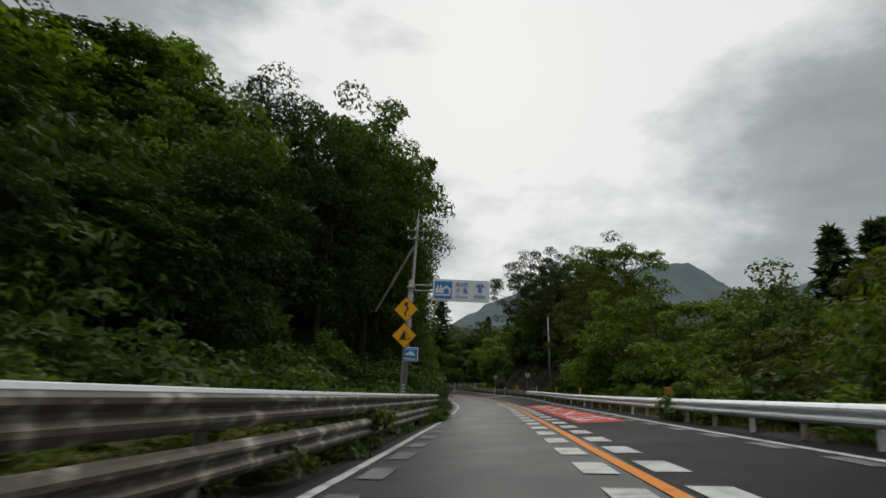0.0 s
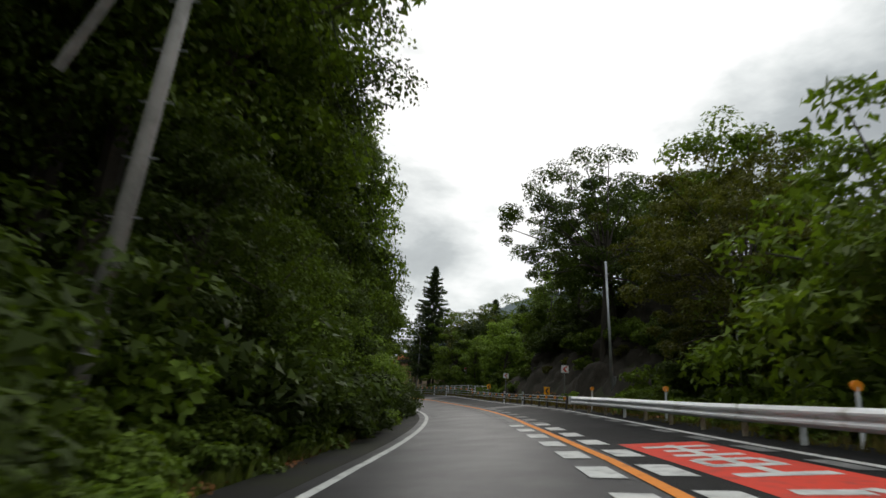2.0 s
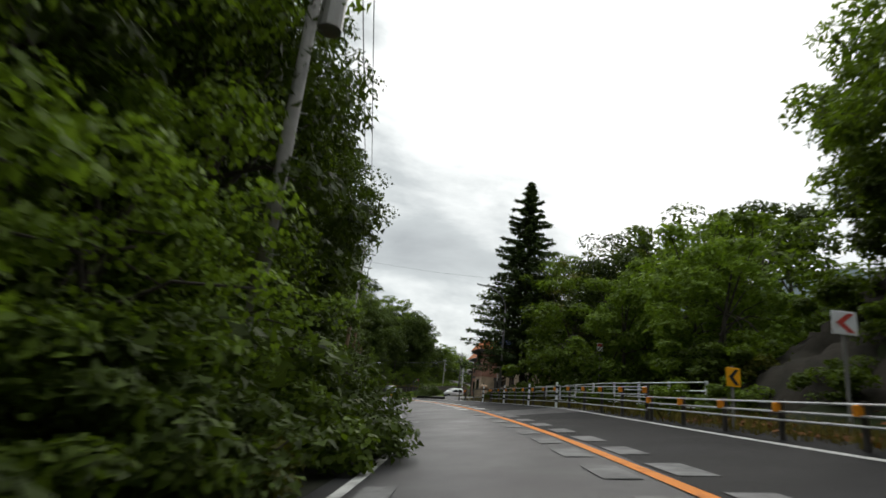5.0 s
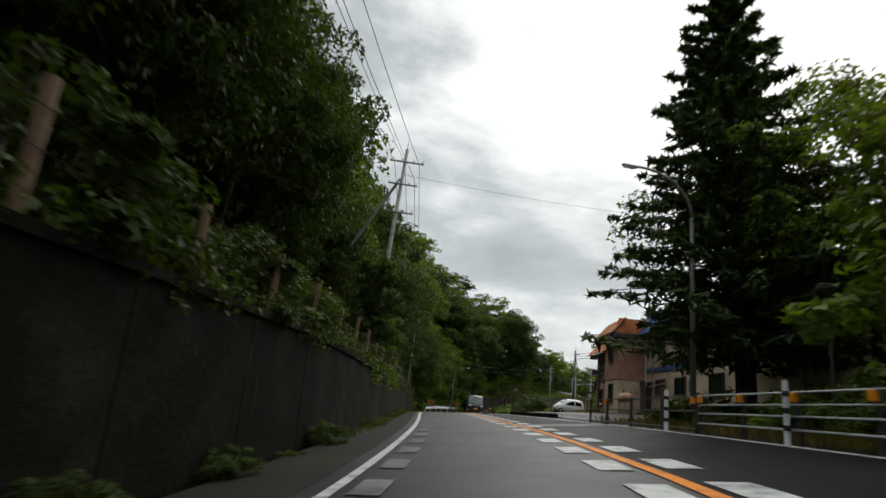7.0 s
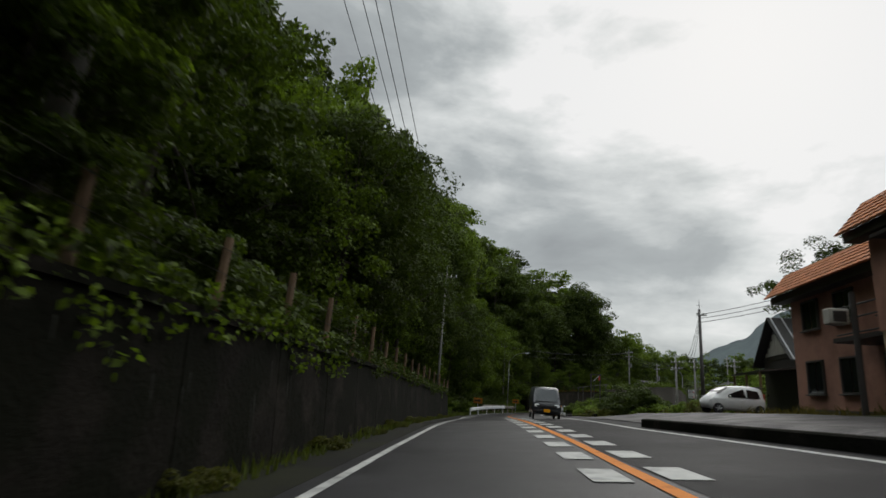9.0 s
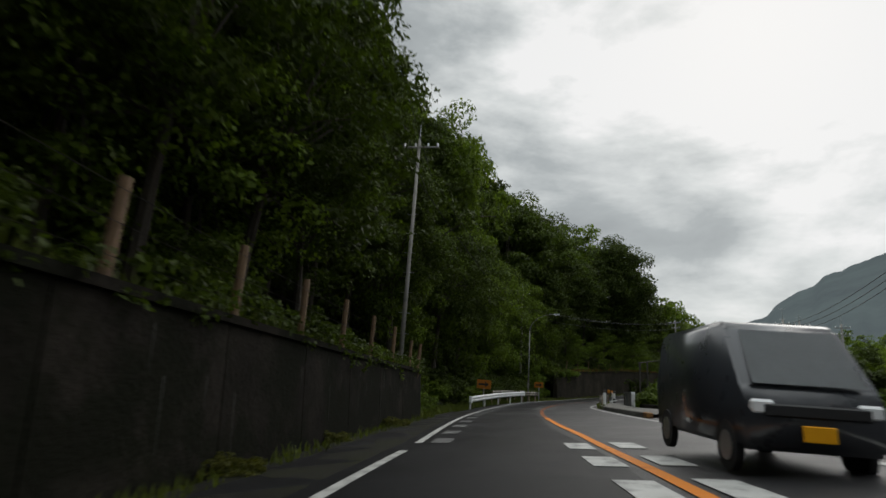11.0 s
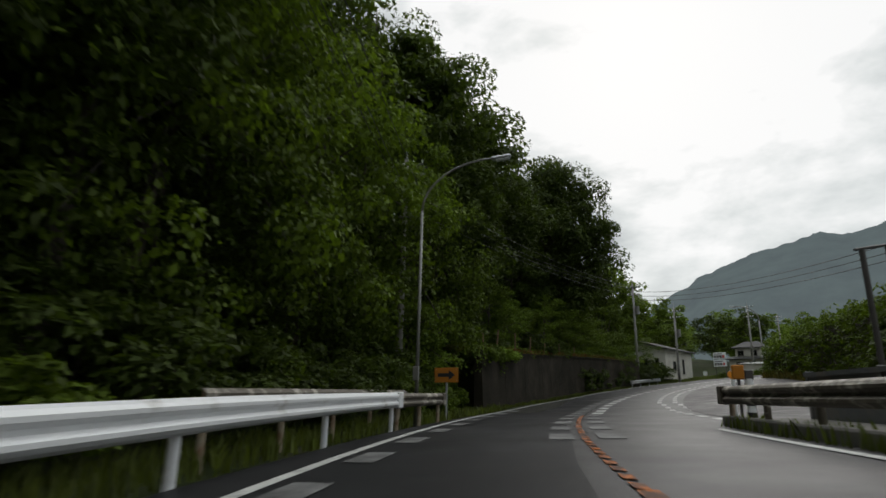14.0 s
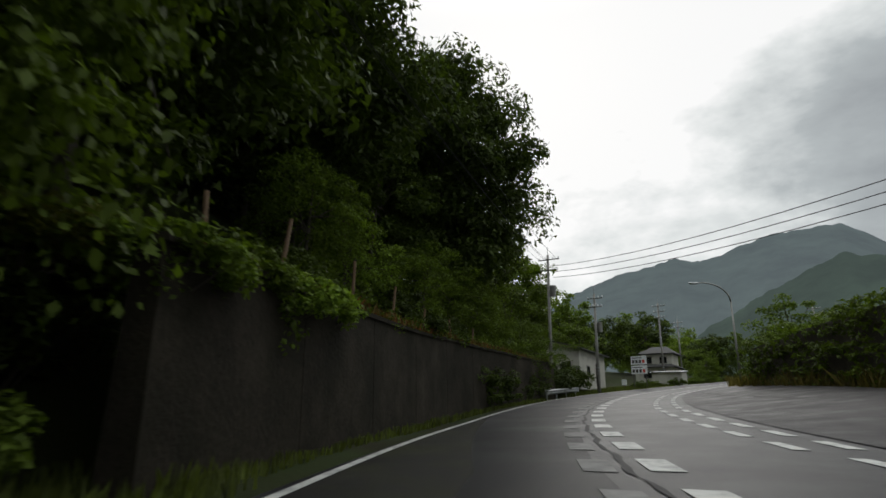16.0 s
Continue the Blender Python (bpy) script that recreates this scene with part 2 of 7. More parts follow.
BROWN_LEAF = mat("fallen_brown_leaves", (0.15, 0.062, 0.022), 0.8, spread=0.4, scale=1.0, fine=4.0, island=0.5, leaf=0.15, spec=0.15)
ROCK = mat("dark_rock_face", (0.040, 0.034, 0.027), 0.9, spec=0.05, spread=0.55, scale=0.9, fine=5.0, bump=1.0, stain=(0.026, 0.025, 0.019), stain_scale=0.6, stain_amount=0.8)
STUCCO = mat("beige_stucco", (0.64, 0.49, 0.345), 0.85, spread=0.1, scale=0.6, fine=30, bump=0.2, stain=(0.30, 0.22, 0.15), stain_scale=0.5, stain_amount=0.6)
SALMON = mat("salmon_stucco", (0.43, 0.225, 0.16), 0.85, spread=0.12, scale=0.6, fine=30, bump=0.2, stain=(0.20, 0.10, 0.07), stain_scale=0.5, stain_amount=0.6)
TILE_BLUE = mat("blue_glazed_roof_tile", (0.022, 0.055, 0.20), 0.5, spec=0.25, spread=0.15, per_object=0.2)
TILE_ORANGE = mat("orange_clay_roof_tile", (0.46, 0.16, 0.055), 0.65, spec=0.2, spread=0.15, per_object=0.2, stain=(0.22, 0.09, 0.05), stain_scale=1.0)
TILE_GREY = mat("grey_roof_tile", (0.060, 0.058, 0.056), 0.75, spec=0.2, spread=0.15, per_object=0.15)
BAND_BLUE = mat("blue_painted_band", (0.035, 0.09, 0.22), 0.5, spread=0.15)
CREAM = mat("cream_plaster", (0.55, 0.53, 0.47), 0.85, spread=0.1, stain=(0.38, 0.36, 0.31), stain_scale=0.6, stain_amount=0.5)
WINDOW_GLASS = mat("dark_window_glass", (0.012, 0.014, 0.015), 0.08, spread=0.1, spec=0.6)
FRAME_DARK = mat("dark_bronze_window_frame", (0.05, 0.045, 0.04), 0.45, spread=0.1)
CAR_WHITE = mat("white_car_paint", (0.78, 0.78, 0.77), 0.25, spread=0.02, coat=0.6)
TYRE = mat("black_rubber", (0.018, 0.018, 0.018), 0.8, spread=0.2)
RIM = mat("alloy_rim", (0.55, 0.55, 0.56), 0.3, metal=0.9, spread=0.05)

# ---- alignment of the road: s along the driven line, lat to its right, h above the road's plane ----
HEAD = (4.6, 4.7, 4.7, 4.9, 5.3, 5.9, 6.5, 7.4, 8.9, 11.3, 14.5, 17.8, 21.0, 24.1, 27.1, 29.6, 31.6, 33.2, 34.3, 34.8, 35.0, 34.5, 33.0, 30.3, 26.7, 22.6, 18.3, 13.9,
        9.5, 5.5, 1.5, -3.0, -8.0, -14.0, -19.0, -22.0, -24.0, -25.0, -25.0, -24.0, -23.0, -22.0, -21.0)
LEVEL = (-0.00, -0.00, -0.01, 0.05, 0.15, 0.40, 0.52, 0.76, 0.94, 0.95, 0.86, 0.47, 0.22, 0.22, 0.21, 0.79, 1.72, 2.78, 3.90, 5.00, 6.10, 7.10)
BANK = (5.08, 5.06, 5.36, 5.88, 6.79, 7.86, 8.41, 9.19, 7.31, 6.10, 5.43, 5.02, 4.29, 2.89, 2.09, 3.36, 2.56, 1.71, 1.05, 0.52, 0.51, 0.50)
S0, STEP = -24.0, 0.5
GRID = np.arange(S0, 312.01, STEP)
H_AT = np.radians(np.interp(GRID, S0 + 8.0 * np.arange(len(HEAD)), HEAD))
mid = (H_AT[1:] + H_AT[:-1]) / 2
X_AT = np.concatenate([[0], np.cumsum(-np.sin(mid) * STEP)])
Y_AT = np.concatenate([[0], np.cumsum(np.cos(mid) * STEP)])
zero = int(np.searchsorted(GRID, 0.0))
X_AT, Y_AT = X_AT - X_AT[zero] + 6.28, Y_AT - Y_AT[zero] - 12.68
Z_AT = np.interp(GRID, S0 + 16.0 * np.arange(len(LEVEL)), LEVEL)
kernel = np.hanning(33)
Z_AT = np.convolve(np.pad(Z_AT, 16, mode="edge"), kernel / kernel.sum(), mode="valid")
B_AT = np.tan(np.radians(np.interp(GRID, S0 + 16.0 * np.arange(len(BANK)), BANK)))


def line(s):
    """x, y, z, heading and cross fall of the driven line at s, on beyond its ends too."""
    h, z, b = (np.interp(s, GRID, a) for a in (H_AT, Z_AT, B_AT))
    x, y = np.interp(s, GRID, X_AT), np.interp(s, GRID, Y_AT)
    past = np.minimum(s - GRID[0], 0) + np.maximum(s - GRID[-1], 0)
    return x - np.sin(h) * past, y + np.cos(h) * past, z, h, b


def base(s, lat):
    x, y, z, h, b = line(s)
    return z + np.clip(lat, -4.5, 7.0) * b


def W(s, lat, h=0.0):
    """World place of a point of the road's own frame."""
    x, y, z, hd, b = line(s)
    return Vector((float(x + math.cos(hd) * lat), float(y + math.sin(hd) * lat), float(base(s, lat) + h)))


def along(s, lat, h=0.0, turn=0.0):
    """Pose that stands upright at a place of the road's frame, its y axis along the road."""
    return Matrix.Translation(W(s, lat, h)) @ Matrix.Rotation(float(line(s)[3]) + radians(turn), 4, "Z")


def smooth(a, b, v):
    u = np.clip((v - a) / (b - a), 0, 1)
    return u * u * (3 - 2 * u)


def seat(s, lat):
    """Height of the ground sheet above the road's plane, without its roughness."""
    s, lat = np.asarray(s, float), np.asarray(lat, float)
    left = np.maximum(-lat - 4.2, 0)
    hill = 1.5 * smooth(0, 1.2, np.maximum(-lat - 5.7, 0)) * smooth(70, 82, s) * (1 - smooth(160, 164, s)) + 3.0 * smooth(0, 1.0, np.maximum(-lat - 6.6, 0)) * smooth(198, 206, s) * (1 - smooth(230, 242, s))
    toe = 1.0 + 4.5 * (1 - smooth(22, 34, s)) + 0.8 * smooth(70, 80, s) + 0.8 * smooth(196, 202, s)
    hill = hill + 0.82 * np.maximum(left - toe, 0) * (1 - 0.9 * smooth(238, 258, s))
    hill = np.minimum(hill, 48 + 0.1 * left)
    right = np.maximum(lat - 6.6, 0)
    drop = -np.minimum(0.55 * right, 7.0) * (1 - smooth(42, 56, s))
    crag = np.minimum(1.25 * np.maximum(lat - 7.6, 0), 8.5) * smooth(46, 58, s) * (1 - smooth(74, 88, s))
    vale = -np.minimum(0.08 * np.maximum(lat - 30, 0), 6.0) * smooth(90, 120, s)
    lot = (0.22 * smooth(5.6, 6.4, lat) * smooth(119, 122, s) * (1 - smooth(131, 137, s)) + 0.55 * smooth(6.8, 11.0, lat) * (1 - 0.4 * smooth(119, 122, s) * (1 - smooth(131, 137, s)))) * smooth(112, 118, s) * (1 - smooth(150, 160, s))
    bay = 0.65 * smooth(5.4, np.interp(s, (188, 222, 240), (12.5, 12.5, 9.5)), lat) * smooth(187.5, 197, s) * (1 - smooth(244, 262, s))
    return hill + drop + crag + vale + lot + bay

# ---- building helpers ----
def mesh_of(name, verts, faces, material, smooth_shade=False):
    me = bpy.data.meshes.new(name)
    verts = np.asarray(verts, dtype=np.float32).reshape(-1, 3)
    if isinstance(faces, np.ndarray):
        k = faces.shape[1]
        me.vertices.add(len(verts))
        me.vertices.foreach_set("co", verts.ravel())
        me.loops.add(faces.size)
        me.loops.foreach_set("vertex_index", faces.astype(np.int32).ravel())
        me.polygons.add(len(faces))
        me.polygons.foreach_set("loop_start", np.arange(0, faces.size, k, dtype=np.int32))
        me.update(calc_edges=True)
        me.validate()
    else:
        me.from_pydata([tuple(v) for v in verts], [], faces)
    if smooth_shade:
        me.polygons.foreach_set("use_smooth", [True] * len(me.polygons))
    if material:
        me.materials.append(material)
    return me


def part(name, bm, material, parent=None, label="", smooth_shade=False):
    """Links a bmesh (or a mesh) as one object under a thing or a part."""
    if isinstance(bm, bpy.types.Mesh):
        me = bm
    else:
        bmesh.ops.recalc_face_normals(bm, faces=bm.faces)
        me = bpy.data.meshes.new(name)
        bm.to_mesh(me)
        bm.free()
        me.materials.append(material)
        if smooth_shade:
            me.polygons.foreach_set("use_smooth", [True] * len(me.polygons))
    ob = new(name, me)
    if parent:
        ob.parent = parent
    if label:
        ob["label"] = label
    return ob


def thing(name, label, category, m=None, group="", kind=""):
    ob = tagged(new(name), label, category, group, kind)
    ob.empty_display_size = 0.2
    if m is not None:
        ob.matrix_basis = m
    return ob


def T(x=0, y=0, z=0, rx=0, ry=0, rz=0):
    return pose(x, y, z, rx, ry, rz)


def box(bm, sx, sy, sz, m=None, bevel=0.0):
    """A box of that size on its base centre."""
    out = bmesh.ops.create_cube(bm, size=1.0)
    vs = out["verts"]
    bmesh.ops.transform(bm, matrix=(m or Matrix()) @ Matrix.Translation((0, 0, sz / 2)) @ Matrix.Diagonal((sx, sy, sz, 1)), verts=vs)
    if bevel:
        es = list({e for v in vs for e in v.link_edges})
        bmesh.ops.bevel(bm, geom=es, offset=bevel, segments=1, affect="EDGES", profile=0.7)
    return bm


def rod(bm, a, b, ra, rb=None, seg=8):
    """A tapered rod from a to b."""
    a, b = Vector(a), Vector(b)
    d = b - a
    m = Matrix.Translation((a + b) / 2) @ d.to_track_quat("Z", "Y").to_matrix().to_4x4()
    bmesh.ops.create_cone(bm, cap_ends=True, segments=seg, radius1=ra, radius2=ra if rb is None else rb, depth=d.length, matrix=m)
    return bm


def plate(bm, pts, depth, m=None):
    """A flat plate from an outline in x and z, with a thickness along y."""
    m = m or Matrix()
    front = [bm.verts.new(m @ Vector((x, -depth / 2, z))) for x, z in pts]
    back = [bm.verts.new(m @ Vector((x, depth / 2, z))) for x, z in pts]
    bm.faces.new(front)
    bm.faces.new(list(reversed(back)))
    for i in range(len(pts)):
        j = (i + 1) % len(pts)
        bm.faces.new((front[i], back[i], back[j], front[j]))
    return bm


def sweep(profile, stations, lat, lift=0.0, closed=True, caps=True):
    """A profile of (offset, height) carried along the road; lat is a number or a function of s."""
    bm = bmesh.new()
    rings = []
    for s in stations:
        at = lat(s) if callable(lat) else lat
        up = lift(s) if callable(lift) else lift
        rings.append([bm.verts.new(W(s, at + u, up + v)) for u, v in profile])
    n = len(profile)
    for a, b in zip(rings, rings[1:]):
        for i in range(n if closed else n - 1):
            j = (i + 1) % n
            bm.faces.new((a[i], a[j], b[j], b[i]))
    if closed and caps:
        bm.faces.new(rings[0])
        bm.faces.new(list(reversed(rings[-1])))
    return bm


def steps(a, b, d):
    n = max(1, int(round((b - a) / d)))
    return [a + (b - a) * i / n for i in range(n + 1)]


def knots(*pairs):
    xs, ys = [p[0] for p in pairs], [p[1] for p in pairs]
    return lambda s: float(np.interp(s, xs, ys))

# ---- ground and road ----
LEFT_LINE = knots((-24, -2.04), (-14, -2.03), (-4, -2.01), (6, -1.98), (16, -2.10), (26, -2.02), (36, -1.99), (46, -1.75), (56, -1.56), (60, -1.53), (66, -1.49), (76, -1.28), (86, -1.50), (96, -1.57), (106, -1.68), (116, -1.78), (126, -1.83), (136, -1.73), (146, -1.53), (150, -1.44), (156, -1.57), (166, -1.88), (176, -2.08), (186, -2.33), (196, -2.68), (206, -2.81), (216, -2.85), (226, -2.83), (236, -2.89), (246, -2.94), (256, -2.97), (266, -2.98), (276, -2.99), (286, -3.00), (296, -3.00), (306, -3.00), (312, -3.00))
CENTRE_LINE = knots((-24, 1.66), (-14, 1.67), (-4, 1.68), (6, 1.71), (10, 1.68), (16, 1.72), (26, 1.76), (36, 1.96), (46, 1.88), (50, 1.94), (56, 1.94), (66, 2.13), (76, 2.17), (86, 2.04), (96, 2.20), (106, 2.07), (112, 1.93), (116, 1.91), (121, 1.88), (126, 1.95), (136, 1.95), (146, 2.06), (152, 2.02), (156, 1.84), (166, 1.40), (170, 1.21), (176, 1.11), (186, 1.12), (196, 1.15), (206, 1.06), (216, 0.99), (226, 1.11), (230, 1.12), (236, 1.13), (246, 1.13), (256, 1.12), (266, 1.10), (276, 1.08), (286, 1.06), (296, 1.04), (306, 1.01), (312, 1.00))
RIGHT_LINE = knots((-24, 4.84), (-14, 4.85), (-4, 4.85), (6, 4.85), (16, 4.76), (26, 4.87), (36, 4.87), (46, 4.98), (56, 5.06), (60, 4.99), (66, 5.01), (76, 5.11), (86, 5.34), (96, 5.49), (106, 5.41), (112, 5.29), (116, 5.14), (121, 5.04), (126, 4.73), (131, 4.40), (136, 4.51), (142, 4.67), (146, 4.89), (156, 5.09), (166, 4.63), (176, 3.70), (186, 3.61), (196, 4.93), (206, 4.96), (216, 4.98), (226, 4.99), (236, 4.99), (240, 5.00), (246, 5.00), (256, 5.00), (266, 5.00), (276, 5.00), (286, 5.00), (296, 5.00), (306, 5.00), (312, 5.00))


def frame_of(x, y):
    """s and lat of places given as arrays."""
    ss = np.arange(-140.0, 460.0, 2.0)
    lx, ly, _, lh, _ = line(ss)
    x, y = np.ravel(x), np.ravel(y)
    s, lat = np.empty_like(x), np.empty_like(x)
    for i in range(0, len(x), 4000):
        d2 = (x[i:i + 4000, None] - lx) ** 2 + (y[i:i + 4000, None] - ly) ** 2
        k = d2.argmin(1)
        dx, dy = x[i:i + 4000] - lx[k], y[i:i + 4000] - ly[k]
        s[i:i + 4000] = ss[k] - np.sin(lh[k]) * dx + np.cos(lh[k]) * dy
        lat[i:i + 4000] = np.cos(lh[k]) * dx + np.sin(lh[k]) * dy
    return s, lat


def build_ground():
    def axis(a, b, fine):
        core = np.arange(a, b + 0.1, fine)
        far = np.cumsum(6 * 1.32 ** np.arange(20))
        return np.concatenate([a - far[::-1], core, b + far])

    xs, ys = axis(-120, 62, 1.6), axis(-50, 330, 2.0)
    gx, gy = np.meshgrid(xs, ys)
    s, lat = frame_of(gx, gy)
    z = base(s, lat) + seat(s, lat)
    x, y = gx.ravel(), gy.ravel()
    rough = np.array([noise.noise((a * 0.11, b * 0.11, 0.3)) * 0.9 + noise.noise((a * 0.5, b * 0.5, 1.7)) * 0.25 for a, b in zip(x, y)])
    z = z + rough * smooth(7, 14, np.abs(lat)) * (1 - smooth(8, 16, lat) * 0.8)
    z = z - 0.16 * (1 - smooth(6.4, 7.2, lat)) * (1 - smooth(3.0, 3.8, -lat)) - 0.10
    n, m = len(ys), len(xs)
    idx = np.arange(n * m).reshape(n, m)
    faces = np.stack([idx[:-1, :-1], idx[:-1, 1:], idx[1:, 1:], idx[1:, :-1]], -1).reshape(-1, 4)
    g = new("ground", mesh_of("ground", np.stack([x, y, z], 1), faces, SOIL, True))
    return tagged(g, "dark soil and leaf litter with low undergrowth", "ground", kind="structure")


build_ground()


def strip(name, material, stations, a, b, h, parent=None, label=""):
    """A thin sheet on the road between two lateral lines."""
    bm = bmesh.new()
    rows = []
    for s in stations:
        la, lb = (f(s) if callable(f) else f for f in (a, b))
        k = max(1, int(abs(lb - la) / 2.0))
        rows.append([bm.verts.new(W(s, la + (lb - la) * i / k, h)) for i in range(k + 1)])
    for r, q in zip(rows, rows[1:]):
        if len(r) == len(q):
            for i in range(len(r) - 1):
                bm.faces.new((r[i], r[i + 1], q[i + 1], q[i]))
    return part(name, bm, material, parent, label)


def build_road():
    road = tagged(part("road", sweep([(-3.0, 0.0), (1.6, 0.0), (6.2, 0.0), (6.2, -0.25), (1.6, -0.25), (-3.0, -0.25)], steps(-24, 310, 2.0), 0.0), ASPHALT),
                  "damp grey two-lane asphalt road with worn wheel tracks", "road", kind="structure")
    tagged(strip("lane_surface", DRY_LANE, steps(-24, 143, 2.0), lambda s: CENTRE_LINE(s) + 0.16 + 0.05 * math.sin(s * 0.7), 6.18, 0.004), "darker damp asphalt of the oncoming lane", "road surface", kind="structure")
    tagged(strip("lane_surface", DARK_LANE, steps(143, 310, 2.0), -2.98, lambda s: CENTRE_LINE(s) - 0.30 - 0.08 * math.sin(s * 0.5), 0.004), "newer dark asphalt of the near lane", "road surface", kind="structure")
    tagged(strip("asphalt_patch", SHOULDER, steps(196, 219, 1.0), lambda s: LEFT_LINE(s) + 0.1, lambda s: LEFT_LINE(s) + 0.15 + 1.75 * float(np.interp(s, (196, 199, 204, 219), (0, 0.9, 1.0, 0))), 0.008), "black wedge of fresh asphalt along the edge line", "road surface", kind="structure")
    tagged(strip("shoulder", SHOULDER, steps(-24, 168, 2.0), -3.35, lambda s: LEFT_LINE(s) - 0.35, 0.004), "dark broken asphalt shoulder beside the edge line", "shoulder", kind="structure")
    tagged(strip("edge_line", WHITE_LINE, steps(-24, 148.5, 1.5), lambda s: LEFT_LINE(s) - 0.08, lambda s: LEFT_LINE(s) + 0.08, 0.010), "worn white edge line painted on the asphalt", "road marking", kind="structure")
    tagged(strip("edge_line", WHITE_LINE, steps(150.0, 310, 1.5), lambda s: LEFT_LINE(s) - 0.08, lambda s: LEFT_LINE(s) + 0.08, 0.010), "worn white edge line painted on the asphalt", "road marking", kind="structure")
    tagged(strip("centre_line", ORANGE_LINE, steps(-24, 160.5, 1.5), lambda s: CENTRE_LINE(s) - 0.085, lambda s: CENTRE_LINE(s) + 0.085, 0.012), "solid orange no-overtaking centre line", "road marking", kind="structure")
    tagged(strip("centre_line", ORANGE_WORN, steps(160.5, 179, 1.5), lambda s: CENTRE_LINE(s) - 0.08, lambda s: CENTRE_LINE(s) + 0.08, 0.012), "badly worn orange centre line in the bend", "road marking", kind="structure")
    tagged(strip("edge_line", WHITE_LINE, steps(-24, 186, 1.5), lambda s: RIGHT_LINE(s) - 0.075, lambda s: RIGHT_LINE(s) + 0.075, 0.010), "worn white edge line painted on the asphalt", "road marking", kind="structure")
    return road


road = build_road()

# ---- road furniture ----
W_BEAM = [(0, 0), (0.05, 0.03), (0.085, 0.07), (0.085, 0.11), (0.03, 0.155), (0.03, 0.195), (0.085, 0.24), (0.085, 0.28), (0.05, 0.32), (0, 0.35)]


def guardrail(label, s0, s1, lat, side, beam_mat, post_mats, tops=(0.78,), post_gap=2.0, ends=True, lift=0.0, lip=False):
    """W-beam rail on posts; side is +1 where the wave faces right, -1 where it faces left."""
    g = thing("guardrail", label, "guardrail", along(s0, lat if not callable(lat) else lat(s0)))
    inv = g.matrix_basis.inverted()
    at = lat if callable(lat) else (lambda s: lat)
    up = lift if callable(lift) else (lambda s: lift)
    prof = [(side * u, v) for u, v in W_BEAM] + [(side * (u - 0.012), v) for u, v in reversed(W_BEAM)]
    for top in tops:
        cuts = steps(s0, s1, 4.0)
        for a, b in zip(cuts, cuts[1:]):
            bm = sweep([(u, v + top - 0.35) for u, v in prof], steps(a, b + 0.04, 1.0), at, up)
            bm.transform(inv)
            part("beam", bm, beam_mat, g)
    if lip:
        # white-painted strip added along the top for the sky's wet reflection
        bm = sweep([(side * u, max(tops) + v) for u, v in ((-0.02, -0.012), (0.052, -0.038), (0.058, -0.028), (0.045, 0.006), (0.0, 0.016), (-0.02, 0.012))], steps(s0, s1, 1.0), at, up)
        bm.transform(inv)
        part("top_lip", bm, RAIL_WHITE, g, "white strip for the sky reflected on the wet top edge")
    for i, s in enumerate(steps(s0 + 0.25, s1 - 0.25, post_gap)):
        bm = bmesh.new()
        rod(bm, W(s, at(s) - side * 0.07, up(s) - 0.4), W(s, at(s) - side * 0.07, up(s) + max(tops) - 0.03), 0.057, seg=10)
        bm.transform(inv)
        part("post", bm, post_mats[(i * 7 // 3) % len(post_mats)], g)
    if ends:
        for s in (s0, s1):
            for top in tops:
                bm = bmesh.new()
                box(bm, 0.16, 0.34, 0.37, inv @ along(s, at(s) + side * 0.02, up(s) + top - 0.36), 0.02)
                part("end_cap", bm, beam_mat, g)
    return g


RAIL_LAT_R = knots((-24, 5.35), (30, 5.5), (47, 5.45), (54, 5.2))
guardrail("old two-tier guardrail with flaking grimy white paint", -22, 26.2, -2.5, 1, RAIL_OLD, (RAIL_OLD,), (1.10, 0.64), 2.6, lip=True)
guardrail("weathered white guardrail on rusty posts along the verge", -22, 53.8, RAIL_LAT_R, -1, RAIL_WHITE, (RUST_POST, RUST_POST, RUST_POST, RAIL_WHITE), (0.66,), 2.05)
guardrail("clean white guardrail on the outside of the bend", 171.45, 187.6, knots((171.6, -3.08), (180, -2.98), (188, -3.12)), 1, RAIL_WHITE, (RAIL_WHITE,), (0.70,), 4.1, lift=knots((171, 0.0), (180, 0.12), (188, 0.16)))
guardrail("grimy old guardrail end behind the white rail", 187.7, 192.15, -3.17, 1, RAIL_OLD, (RUST_POST,), (0.84,), 2.0)
guardrail("grimy second guardrail set back on the grass", 181.3, 190.8, -4.0, 1, RAIL_OLD, (RUST_POST,), (0.95,), 2.0, ends=False)
guardrail("dark weathered guardrail on short posts above the kerb", 175.3, 187.2, knots((175, 4.35), (181, 4.2), (187, 4.05)), -1, RAIL_OLD, (RUST_POST, RAIL_OLD), (0.78,), 1.9)
guardrail("short grey guardrail on the grass before the house", 236.5, 243.5, -4.1, 1, GALV, (GALV,), (0.62,), 2.0)


